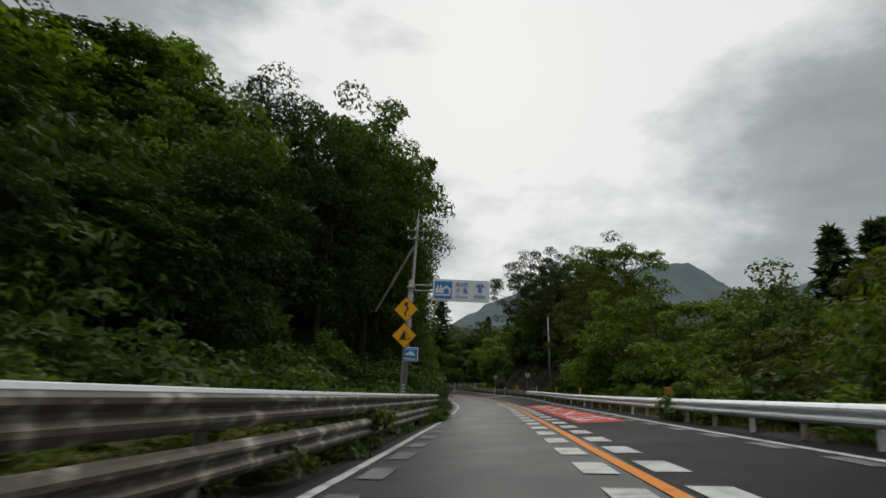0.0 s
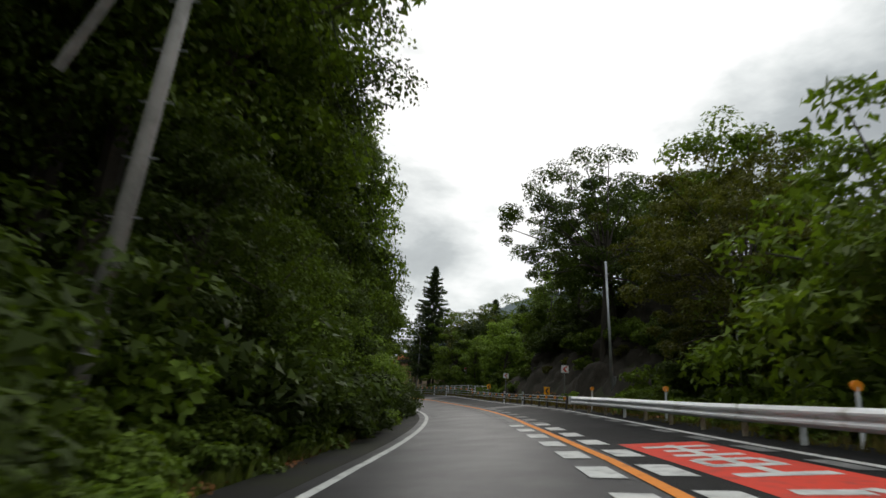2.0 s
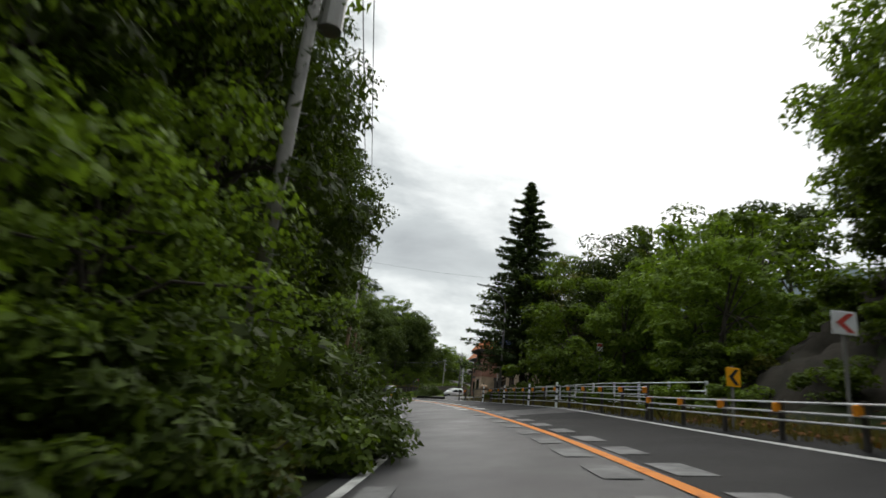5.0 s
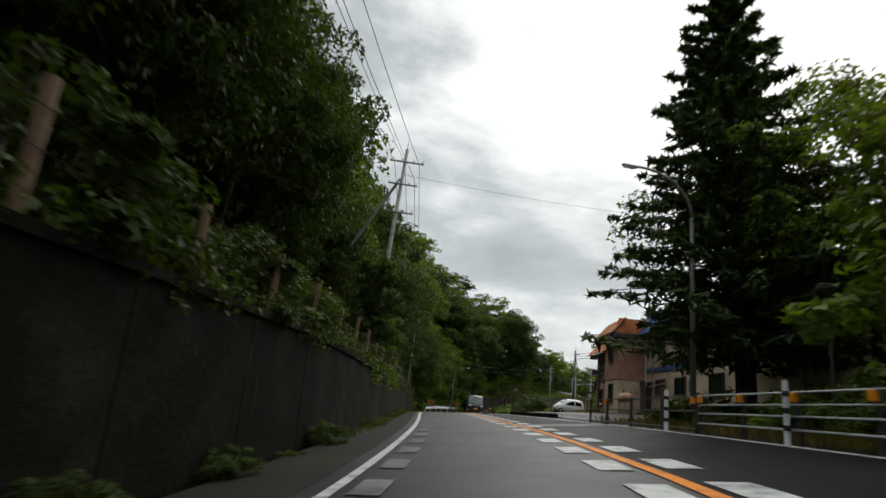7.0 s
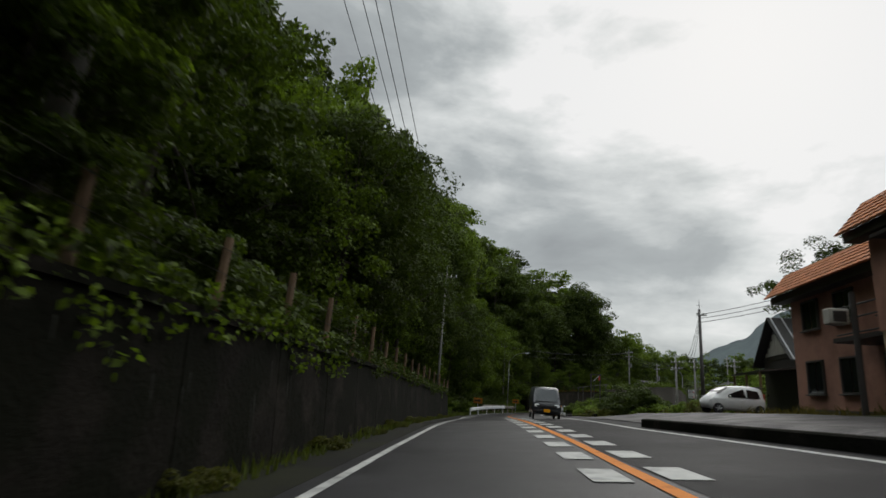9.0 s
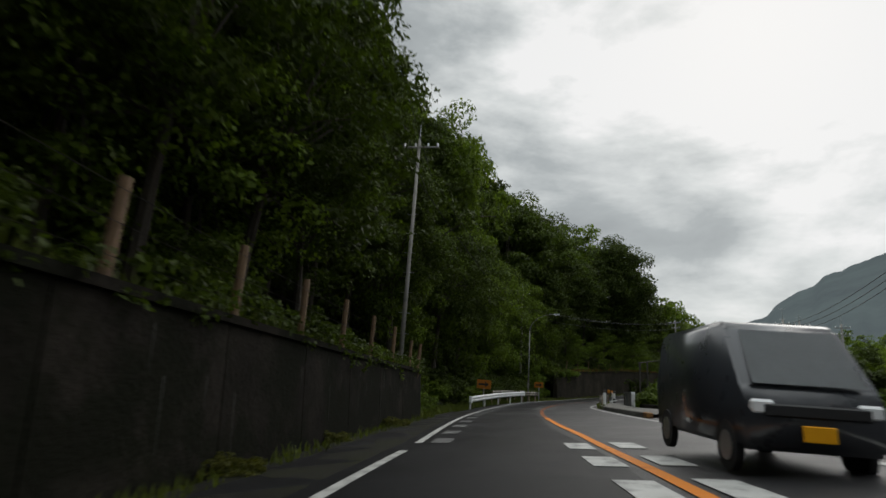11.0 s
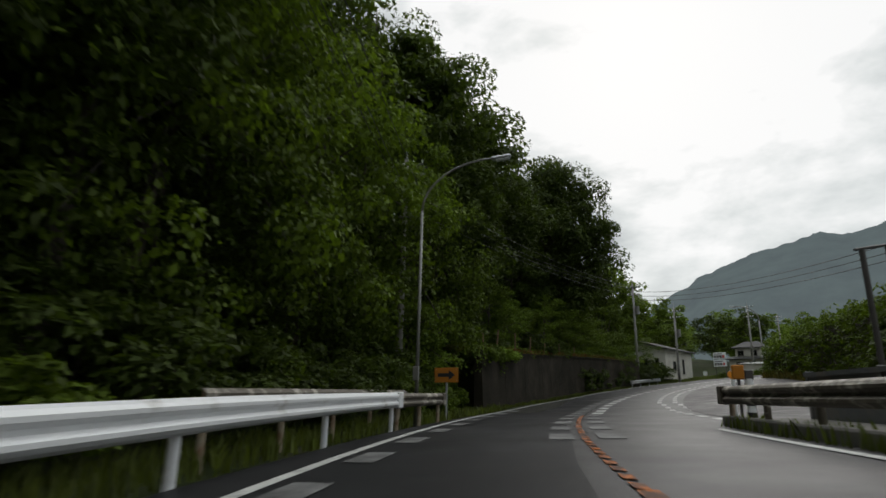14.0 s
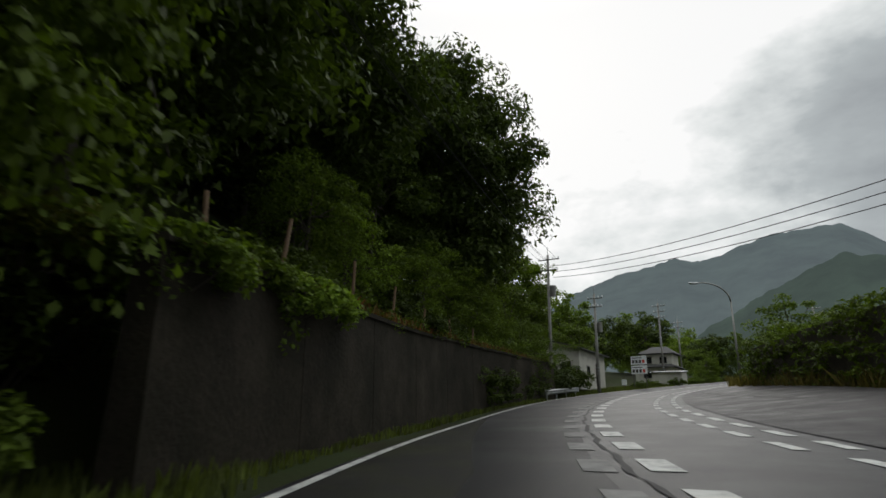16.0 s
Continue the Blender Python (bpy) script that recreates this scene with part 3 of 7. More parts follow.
def pipe_fence(label, s0, s1, lat, heights, rail_mat, post_mat, gap, reflector_every=1, striped=(), lift=0.0):
    f = thing("pipe_fence", label, "fence", along(s0, lat(s0)))
    inv = f.matrix_basis.inverted()
    for h in heights:
        cuts = steps(s0, s1, 8.0)
        for a, b in zip(cuts, cuts[1:]):
            ring = [(0.022 * math.cos(k * math.pi / 3), 0.022 * math.sin(k * math.pi / 3)) for k in range(6)]
            bm = sweep([(u, v + h + lift) for u, v in ring], steps(a, b + 0.02, 2.0), lat)
            bm.transform(inv)
            part("rail", bm, rail_mat, f)
    for i, s in enumerate(steps(s0 + 0.1, s1 - 0.1, gap)):
        bm = bmesh.new()
        rod(bm, W(s, lat(s) + 0.06, -0.3), W(s, lat(s) + 0.06, max(heights) + lift + 0.05), 0.05, seg=8)
        bm.transform(inv)
        post = part("post", bm, post_mat, f)
        if reflector_every and i % reflector_every == 0:
            bm = bmesh.new()
            box(bm, 0.13, 0.08, 0.16, inv @ along(s, lat(s) - 0.02, max(heights) + lift - 0.17), 0.012)
            part("reflector", bm, REFL_ORANGE, post, "orange plastic reflector")
    for s in striped:
        bm = bmesh.new()
        rod(bm, W(s, lat(s) - 0.08, -0.2), W(s, lat(s) - 0.08, max(heights) + lift + 0.22), 0.055, seg=10)
        bm.transform(inv)
        tall = part("striped_post", bm, SIGN_WHITE, f, "white marker post with dark bands")
        for h in (0.25, 0.55, 0.85):
            bm = bmesh.new()
            rod(bm, W(s, lat(s) - 0.08, h), W(s, lat(s) - 0.08, h + 0.10), 0.059, seg=10)
            bm.transform(inv)
            part("dark_band", bm, BLACK, tall)
    return f


FENCE_LAT = knots((54, 5.15), (60, 5.25), (66, 5.4), (80, 5.5), (90, 5.55), (98, 5.6), (106, 5.6), (110, 5.3), (113, 5.3))
pipe_fence("low three-rail pipe fence with dark posts and orange reflectors", 54.6, 80.0, FENCE_LAT, (0.34, 0.48, 0.64), GALV, BROWN_STEEL, 1.95, 1, (64.3, 69.5))
pipe_fence("four-rail pipe fence with dark posts and orange reflectors", 80.1, 103.4, FENCE_LAT, (0.27, 0.50, 0.70, 0.92), GALV, BROWN_STEEL, 1.95, 1, (89.3, 94.1, 99.6))
pipe_fence("dark brown pipe fence end before the old building", 103.6, 112.8, FENCE_LAT, (0.12, 0.55, 0.90), BROWN_STEEL, BROWN_STEEL, 2.3, 3, (105.3,))
pipe_fence("white four-rail pipe fence set back under the trees", 80, 99, lambda s: 7.2, (0.25, 0.5, 0.75, 1.0), RAIL_WHITE, RAIL_WHITE, 2.4, 0)


def delineator(s, lat, h, label="white post with a round orange reflector", dark=False):
    d = thing("delineator", label, "delineator", along(s, lat), "roadside delineators")
    bm = bmesh.new()
    rod(bm, (0, 0, -0.3), (0, 0, h), 0.035, seg=8)
    part("post", bm, RAIL_WHITE if not dark else BROWN_STEEL, d)
    bm = bmesh.new()
    rod(bm, (0, -0.03, h + 0.02), (0, 0.03, h + 0.02), 0.09, seg=14)
    part("reflector", bm, REFL_ORANGE, d)


for s in (36.4, 44.8, 53.0):
    delineator(s, 5.95, 0.95)


def box_marker(s, lat, h):
    d = thing("marker_post", "square orange marker on a short post", "delineator", along(s, lat), "roadside delineators")
    bm = bmesh.new()
    rod(bm, (0, 0, -0.3), (0, 0, h), 0.03, seg=8)
    part("post", bm, BROWN_STEEL, d)
    bm = bmesh.new()
    box(bm, 0.22, 0.09, 0.28, T(0, 0, h - 0.05), 0.02)
    part("reflector", bm, SIGN_OLD, d)


box_marker(19.9, 5.95, 0.75)
box_marker(186.6, 4.2, 0.95)
delineator(187.6, 4.35, 1.0)


def utility_pole(s, lat, height, lean=(0.0, 0.0), arms=(0.6, 1.5), width=1.7, transformer=False, label="grey concrete utility pole with crossarms and insulators", turn=0.0, brace=False, mat_=None, thick=1.0):
    u = thing("utility_pole", label, "utility pole", Matrix.Translation(W(s, lat, float(seat(s, lat)) * (0 if lat > -4.6 else 1))) @ Matrix.Rotation(float(line(s)[3]) + radians(turn), 4, "Z") @ Matrix.Rotation(radians(lean[1]), 4, "Y") @ Matrix.Rotation(radians(lean[0]), 4, "X"), "utility poles")
    bm = bmesh.new()
    rod(bm, (0, 0, -1.2), (0, 0, height), 0.17 * thick, 0.095 * thick, 12)
    shaft = part("shaft", bm, mat_ or POLE_CONC, u, "", True)
    for k in range(3):
        bm = bmesh.new()
        rod(bm, (0, 0, 1.6 + 0.28 * k), (0, 0, 1.66 + 0.28 * k), 0.172 * thick, 0.171 * thick, 12)
        part("band", bm, GALV, shaft)
    bm = bmesh.new()
    rod(bm, (0, 0, height - 0.1), (0, 0, height + 0.75), 0.03, 0.015, 6)
    part("top_pin", bm, GALV, u)
    for k, d in enumerate(arms):
        w = width * (1.0 if k == 0 else 0.85)
        bm = bmesh.new()
        box(bm, w, 0.08, 0.08, T(0.12, -0.14, height - d), 0.008)
        arm = part("crossarm", bm, STEEL_GREY, u)
        for x in (-0.45 * w, -0.15 * w, 0.2 * w, 0.47 * w):
            bm = bmesh.new()
            rod(bm, (0.12 + x, -0.14, height - d + 0.08), (0.12 + x, -0.14, height - d + 0.20), 0.05, 0.035, 8)
            rod(bm, (0.12 + x, -0.14, height - d + 0.18), (0.12 + x, -0.14, height - d + 0.24), 0.06, 0.03, 8)
            part("insulator", bm, SIGN_WHITE, arm)
    if transformer:
        bm = bmesh.new()
        rod(bm, (0.38, 0, height - 3.6), (0.38, 0, height - 2.7), 0.24, 0.24, 14)
        part("transformer", bm, STEEL_GREY, u, "grey cylindrical transformer")
    if brace:
        bm = bmesh.new()
        rod(bm, (-0.1, 0.0, height - 1.9), (-2.3, 0.6, height - 6.2), 0.09, 0.09, 8)
        part("stay_pole", bm, mat_ or POLE_CONC, u)
    bm = rod(bmesh.new(), (-0.26, 0, 0), (0.26, 0, 0), 0.012, seg=5)
    rung = part("climbing_step", bm, GALV, shaft)
    rung.location.z = 2.6
    for k in range(1, 8):
        part("climbing_step", rung.data, None, shaft).location.z = 2.6 + k * 0.9
    return u


utility_pole(33.6, -5.1, 12.4, (-2.0, 0.5), (0.9, 1.5), 1.6, brace=True, thick=0.85, label="leaning grey concrete utility pole among shrubs")
utility_pole(73.0, -3.7, 11.6, (0, 0), (0.5, 1.2, 2.0), 1.9, True, label="utility pole with transformer half hidden in leaves")
utility_pole(118.6, -4.9, 15.2, (0, 2.0), (0.9, 2.3, 4.0), 2.0, label="slightly leaning utility pole with three crossarms", brace=True)
utility_pole(161.6, -4.58, 12.6, (0, 0.5), (0.5,), 1.7, thick=0.72, label="tall utility pole with creepers at its foot")
utility_pole(196.6, -6.5, 11.0, (0, 0), (0.4, 1.2, 2.0, 2.9), 1.5, label="utility pole on the wooded slope")
utility_pole(240.8, -5.2, 11.6, (0, 0), (0.5, 1.4), 1.8, True, label="utility pole with transformer beside the road")
utility_pole(248.3, -3.9, 9.0, (0, 0), (0.5, 1.3), 1.5, True, label="slim utility pole on the verge before the house")
utility_pole(277, -7.5, 11.0, (0, 0), (0.5, 1.3, 2.1), 1.8, label="utility pole behind the village house")
utility_pole(157.5, 15.9, 8.6, (0, 0), (0.5,), 0.7, label="dark brown utility pole behind the lot", mat_=BROWN_STEEL)
for s, lat, h in ((196, 17.5, 8.0), (205, 19, 8.5), (290, 9.0, 10.0), (300, -12.0, 10.0), (222, 22.0, 9.0)):
    utility_pole(s, lat, h, (0, 0), (0.5, 1.3), 1.5, label="distant utility pole with crossarms")


def cable(a, b, sag, r=0.014, group="overhead cables", label="thin black overhead cable sagging between poles"):
    bm = bmesh.new()
    n = 14
    pts = [Vector(a).lerp(Vector(b), i / n) - Vector((0, 0, sag * 4 * (i / n) * (1 - i / n))) for i in range(n + 1)]
    side = (Vector(b) - Vector(a)).cross(Vector((0, 0, 1))).normalized() * r
    rings = [[bm.verts.new(p + d) for d in (side, Vector((0, 0, r)), -side, Vector((0, 0, -r)))] for p in pts]
    for p, q in zip(rings, rings[1:]):
        for i in range(4):
            bm.faces.new((p[i], p[(i + 1) % 4], q[(i + 1) % 4], q[i]))
    return tagged(part("overhead_cable", bm, BLACK), label, "cable", group)


def pole_top(s, lat, h, x, y=0.0, lean=0.0):
    p = along(s, lat, (float(seat(s, lat)) if lat <= -4.6 else 0) + h)
    return p @ Vector((x + math.sin(radians(lean)) * h, y, 0))


for x, d in ((-0.6, 0.5), (0.0, 0.5), (0.85, 0.5), (0.7, 1.4)):
    cable(pole_top(33.6, -5.1, 12.4 - d - 0.5, x), pole_top(73.0, -3.7, 11.6 - d, x), 0.7)
    cable(pole_top(73.0, -3.7, 11.6 - d, x), pole_top(118.6, -4.9, 14.8 - d, x, 0, 2.0), 0.7)
    cable(pole_top(118.6, -4.9, 14.8 - d, x, 0, 2.0), pole_top(162.2, -4.8, 11.6 - d, x), 0.8)
    cable(pole_top(162.2, -4.8, 11.6 - d, x), pole_top(195.9, -6.3, 9.6 - d, x), 0.7)
    cable(pole_top(195.9, -6.3, 9.6 - d, x), pole_top(240.8, -5.2, 11.6 - d, x), 0.8)
cable(pole_top(118.6, -4.9, 13.6, 0, 0, 2), pole_top(132, 30, 18, 0), 0.8, 0.009)
for k in range(3):
    cable(pole_top(240.8, -5.2, 10.6 - 0.5 * k, 0.5), pole_top(205, 17.5 + k * 0.4, 8.2 - 0.3 * k, 0), 1.0, 0.022)
    cable(pole_top(205, 17.5 + k * 0.4, 8.2 - 0.3 * k, 0), pole_top(157.5, 15.9, 8.2 - 0.3 * k, 0), 1.0, 0.02)
    cable(pole_top(157.5, 15.9, 8.2 - 0.3 * k, 0), pole_top(128, 24, 10.5 - 0.3 * k, 0), 0.9, 0.02)


def street_lamp(s, lat, height, reach, turn, label, ground=0.0, r=0.075, head=True, mat_=None, lean=0.0):
    """Pole with a curved arm; the arm leans towards x turned by turn degrees."""
    l = thing("street_lamp", label, "street lamp", along(s, lat, ground, turn), "street lamps")
    m = mat_ or STEEL_GREY
    bm = bmesh.new()
    bend = height * 0.80 if reach else height
    rod(bm, (0, 0, -0.4), (lean, 0, bend), r, r * 0.7, 10)
    part("pole", bm, m, l, "", True)
    if reach:
        bm = bmesh.new()
        pts = [Vector((reach * (1 - math.cos(k * math.pi / 16)), 0, bend + (height - bend) * math.sin(k * math.pi / 16))) for k in range(9)]
        rings = []
        for k, p in enumerate(pts):
            d = (pts[min(k + 1, 8)] - pts[max(k - 1, 0)]).normalized()
            side = Vector((-d.z, 0, d.x))
            rings.append([bm.verts.new(p + (side * math.cos(a * math.pi / 4) + Vector((0, 1, 0)) * math.sin(a * math.pi / 4)) * r * (0.68 - 0.02 * k)) for a in range(8)])
        for p, q in zip(rings, rings[1:]):
            for a in range(8):
                bm.faces.new((p[a], p[(a + 1) % 8], q[(a + 1) % 8], q[a]))
        bm.faces.new(rings[0])
        bm.faces.new(rings[-1])
        bmesh.ops.recalc_face_normals(bm, faces=bm.faces[:])
        part("arm", bm, m, l, "", True)
        if head:
            bm = bmesh.new()
            box(bm, 0.62, 0.2, 0.10, T(reach + 0.22, 0, height - 0.05, 0, -6, 0), 0.04)
            hd = part("lamp_head", bm, GALV, l, "grey oval lamp head")
            bm = bmesh.new()
            box(bm, 0.42, 0.15, 0.04, T(reach + 0.26, 0, height - 0.09, 0, -6, 0), 0.015)
            part("lens", bm, SIGN_WHITE, hd)
    bm = bmesh.new()
    box(bm, 0.16, 0.12, 0.4, T(0, -r - 0.05, 1.2), 0.01)
    part("hatch", bm, m, l)
    return l


street_lamp(56.6, 8.32, 8.0, 0, 0, "tall slim galvanised pole leaning towards the road", 0.0, 0.09, False, GALV, -0.43)
street_lamp(46.5, 9.2, 6.0, 0, 0, "slim grey pole among the trees", -1.0, 0.06, False, GALV)
street_lamp(108.3, 7.6, 9.3, 2.1, 180, "street lamp with a curved arm rising among trees", 0.0, 0.10)
street_lamp(190.2, -3.42, 8.0, 2.3, 0, "curved-arm street lamp over the bend", 0.0, 0.06)
street_lamp(238.0, 8.2, 7.3, 1.9, 180, "curved-arm street lamp on the verge by the hedge")
street_lamp(290, 7.0, 7.3, 1.9, 180, "distant curved-arm street lamp")


def park_lamp(s, lat, h):
    l = thing("park_lamp", "dark post lamp with a box lantern by the fence", "lamp", along(s, lat))
    bm = bmesh.new()
    rod(bm, (0, 0, -0.3), (0, 0, h), 0.05, 0.04, 8)
    part("pole", bm, BROWN_STEEL, l)
    bm = bmesh.new()
    box(bm, 0.42, 0.3, 0.16, T(0, 0, h - 0.05), 0.03)
    part("lantern", bm, BROWN_STEEL, l)
    bm = bmesh.new()
    box(bm, 0.2, 0.16, 0.24, T(0, -0.1, h - 0.7), 0.02)
    part("control_box", bm, STEEL_GREY, l)


park_lamp(103.5, 9.0, 3.9)
park_lamp(93.0, 9.0, 3.2)


# ---- signs ----
def text_mesh(words, size, material, depth=0.004, align="CENTER"):
    cu = bpy.data.curves.new("lettering", "FONT")
    cu.body, cu.size, cu.align_x, cu.align_y, cu.extrude = words, size, align, "CENTER", depth
    ob = new("lettering", cu)
    dep = bpy.context.evaluated_depsgraph_get()
    me = bpy.data.meshes.new_from_object(ob.evaluated_get(dep))
    bpy.data.objects.remove(ob)
    me.materials.clear()
    me.materials.append(material)
    return me


def lettering(words, size, material, parent, x, y, z, name="lettering", squeeze=1.0):
    ob = part(name, text_mesh(words, size, material), None, parent)
    ob.matrix_basis = T(x, y, z, 90, 0, 0) @ Matrix.Diagonal((squeeze, 1, 1, 1))
    return ob


def panel(name, w, h, material, parent, x, y, z, depth=0.03, label="", corner=0.0):
    bm = bmesh.new()
    box(bm, w, depth, h, T(x, y, z - h / 2), corner)
    return part(name, bm, material, parent, label)


def shape(name, pts, material, parent, x, y, z, depth=0.006):
    bm = plate(bmesh.new(), pts, depth, T(x, y, z))
    return part(name, bm, material, parent)


def gantry_sign():
    g = thing("gantry_sign", "white roadside-station sign board on a grey cantilever pole", "road sign", along(20.85, -3.35))
    bm = bmesh.new()
    rod(bm, (0, 0, -0.6), (0, 0, 5.5), 0.115, 0.10, 14)
    part("pole", bm, STEEL_GREY, g, "", True)
    for z in (5.30, 5.08):
        bm = bmesh.new()
        rod(bm, (0, 0, z), (0.95, -0.05, z), 0.045, seg=8)
        part("arm", bm, STEEL_GREY, g)
    bm = bmesh.new()
    box(bm, 0.3, 0.26, 0.1, T(0, 0, 5.16), 0.02)
    part("clamp", bm, GALV, g)
    cx, cz, w, h = 1.98, 5.14, 2.20, 0.86
    b = panel("board", w, h, SIGN_WHITE, g, cx, -0.12, cz, 0.05, "white board with blue pictogram", 0.012)
    y = -0.15
    panel("pictogram_field", 0.68, 0.68, SIGN_BLUE, b, cx - 0.70, y - 0.002, cz, 0.006, "blue field with white house and trees")
    yy = y - 0.008
    shape("pictogram_tree", [(-0.11, 0), (0.11, 0), (0, 0.34)], SIGN_WHITE, b, cx - 0.92, yy, cz - 0.12)
    shape("pictogram_tree", [(-0.08, 0), (0.08, 0), (0, 0.38)], SIGN_WHITE, b, cx - 0.80, yy - 0.002, cz - 0.12)
    shape("pictogram_house", [(-0.17, -0.02), (-0.17, 0.15), (-0.21, 0.15), (0, 0.30), (0.21, 0.15), (0.17, 0.15), (0.17, -0.02), (0.10, -0.02), (0.10, 0.13), (0, 0.20), (-0.10, 0.13), (-0.10, -0.02)], SIGN_WHITE, b, cx - 0.58, yy - 0.004, cz - 0.12)
    panel("pictogram_ground", 0.58, 0.06, SIGN_WHITE, b, cx - 0.70, yy - 0.006, cz - 0.20, 0.006)
    lettering("道の駅", 0.17, SIGN_BLUE, b, cx + 0.02, yy, cz + 0.22)
    lettering("大 桑", 0.22, SIGN_BLUE, b, cx + 0.02, yy, cz - 0.03)
    lettering("Okuwa", 0.16, SIGN_BLUE, b, cx + 0.02, yy, cz - 0.25)
    lettering("600m", 0.20, SIGN_BLUE, b, cx + 0.72, yy, cz - 0.22)
    for dx in (-0.035, 0.045):
        shape("arrow", [(dx - 0.03, -0.16), (dx - 0.03, 0.10), (dx - 0.12 if dx < 0 else dx - 0.03, 0.02), (dx - 0.12 if dx < 0 else dx - 0.03, 0.10), (dx, 0.22), (dx + 0.12 if dx > 0 else dx + 0.03, 0.10), (dx + 0.12 if dx > 0 else dx + 0.03, 0.02), (dx + 0.03, 0.10), (dx + 0.03, -0.16)], SIGN_BLUE, b, cx + 0.72, yy - 0.002 * (dx > 0), cz + 0.10)
    # small blue plate on the pole
    p = panel("charger_plate", 0.60, 0.52, SIGN_WHITE, g, 0.18, -0.16, 2.62, 0.02, "blue charging-point plate with white edge", 0.01)
    panel("plate_field", 0.55, 0.47, SIGN_BLUE, p, 0.18, -0.172, 2.62, 0.006)
    lettering("EV QUICK", 0.085, SIGN_WHITE, p, 0.18, -0.178, 2.80)
    shape("car_pictogram", [(-0.17, -0.04), (-0.17, 0.03), (-0.09, 0.05), (-0.04, 0.11), (0.07, 0.11), (0.12, 0.05), (0.18, 0.03), (0.18, -0.04)], SIGN_WHITE, p, 0.18, -0.178, 2.62)
    panel("plate_bar", 0.44, 0.035, SIGN_WHITE, p, 0.18, -0.178, 2.45, 0.005)
    for z in (1.25, 1.37, 1.49):
        panel("sticker", 0.10, 0.05, SIGN_WHITE, g, 0.0, -0.108, z, 0.006)


gantry_sign()


def diamond_signs():
    g = thing("warning_sign", "two yellow diamond warning signs on one post", "road sign", along(18.7, -3.13))
    bm = bmesh.new()
    rod(bm, (0, 0, -0.6), (0, 0, 4.15), 0.045, seg=10)
    part("post", bm, STEEL_GREY, g)
    a = 0.445
    for k, z in enumerate((3.99, 3.09)):
        tilt = T(0, -0.07, z, 0, -4, 0)
        bm = plate(bmesh.new(), [(-a, 0), (0, -a), (a, 0), (0, a)], 0.02, tilt)
        d = part("diamond", bm, BLACK, g, "yellow diamond plate with black border")
        q = a - 0.03
        part("face", plate(bmesh.new(), [(-q, 0), (0, -q), (q, 0), (0, q)], 0.006, tilt @ T(0, -0.014, 0)), SIGN_YELLOW, d)
        m = tilt @ T(0, -0.020, 0)
        if k == 0:
            part("bend_symbol", plate(bmesh.new(), [(-0.06, -0.24), (0.0, -0.24), (0.0, -0.10), (0.08, -0.02), (0.08, 0.06), (0.02, 0.13), (0.09, 0.15), (0.01, 0.27), (-0.09, 0.17), (-0.04, 0.14), (0.02, 0.04), (0.02, 0.0), (-0.06, -0.08)], 0.006, m), BLACK, d)
        else:
            part("rockfall_symbol", plate(bmesh.new(), [(-0.17, -0.12), (0.04, -0.12), (0.04, 0.16), (0.0, 0.17)], 0.006, m), BLACK, d)
            for x, zz in ((0.08, 0.08), (0.12, 0.0), (0.10, -0.07), (0.17, -0.09)):
                part("falling_stone", plate(bmesh.new(), [(x - 0.02, zz - 0.02), (x + 0.02, zz - 0.02), (x + 0.015, zz + 0.02), (x - 0.015, zz + 0.02)], 0.006, m), BLACK, d)
            part("ground_bar", plate(bmesh.new(), [(-0.2, -0.15), (0.22, -0.15), (0.22, -0.13), (-0.2, -0.13)], 0.006, m), BLACK, d)


diamond_signs()


def arrow_sign(s, lat, z, w, h, tilt=0.0, turn=0.0):
    g = thing("arrow_sign", "faded orange sign plate with one black arrow", "road sign", along(s, lat, 0, turn), "bend arrow signs")
    bm = bmesh.new()
    rod(bm, (0, 0.05, -0.4), (0, 0.05, z + h * 0.3), 0.04, seg=8)
    part("post", bm, GALV, g)
    bm = bmesh.new()
    box(bm, w, 0.025, h, T(0, 0, z - h / 2, 0, tilt, 0), 0.01)
    p = part("plate", bm, SIGN_OLD, g)
    k = w * 0.36
    part("arrow", plate(bmesh.new(), [(-k, -0.07 * w), (0.10 * w, -0.07 * w), (0.10 * w, -0.2 * w), (k, 0), (0.10 * w, 0.2 * w), (0.10 * w, 0.07 * w), (-k, 0.07 * w)], 0.006, T(0, -0.018, z, 0, tilt, 0)), BLACK, p)
    for x in (-0.44, 0.44):
        for zz in (-0.38, 0.38):
            bm = bmesh.new()
            rod(bm, (x * w, -0.02, z + zz * h), (x * w, -0.012, z + zz * h), 0.012, seg=6)
            part("bolt", bm, GALV, p)


arrow_sign(177.2, -3.59, 1.42, 1.02, 0.60, 1.5)
arrow_sign(194.65, -3.76, 1.51, 0.92, 0.54, -1.0)


def chevron_sign(s, lat, z, big=True):
    g = thing("chevron_sign", "white sign with a red chevron on a grey post" if big else "yellow bend marker with a black chevron", "road sign", along(s, lat), "bend chevron signs")
    bm = bmesh.new()
    rod(bm, (0, 0.05, -0.5), (0, 0.05, z + 0.25), 0.035, seg=8)
    part("post", bm, STEEL_GREY, g)
    w, h = (0.46, 0.44) if big else (0.32, 0.42)
    p = panel("plate", w, h, SIGN_WHITE if big else SIGN_YELLOW, g, 0, 0, z, 0.02, "", 0.008)
    a, b = w * 0.34, h * 0.40
    part("chevron", plate(bmesh.new(), [(-a, 0), (a * 0.35, b), (a * 1.1, b), (-a * 0.1, 0), (a * 1.1, -b), (a * 0.35, -b)], 0.006, T(0, -0.014, z)), SIGN_RED if big else BLACK, p)
    return g


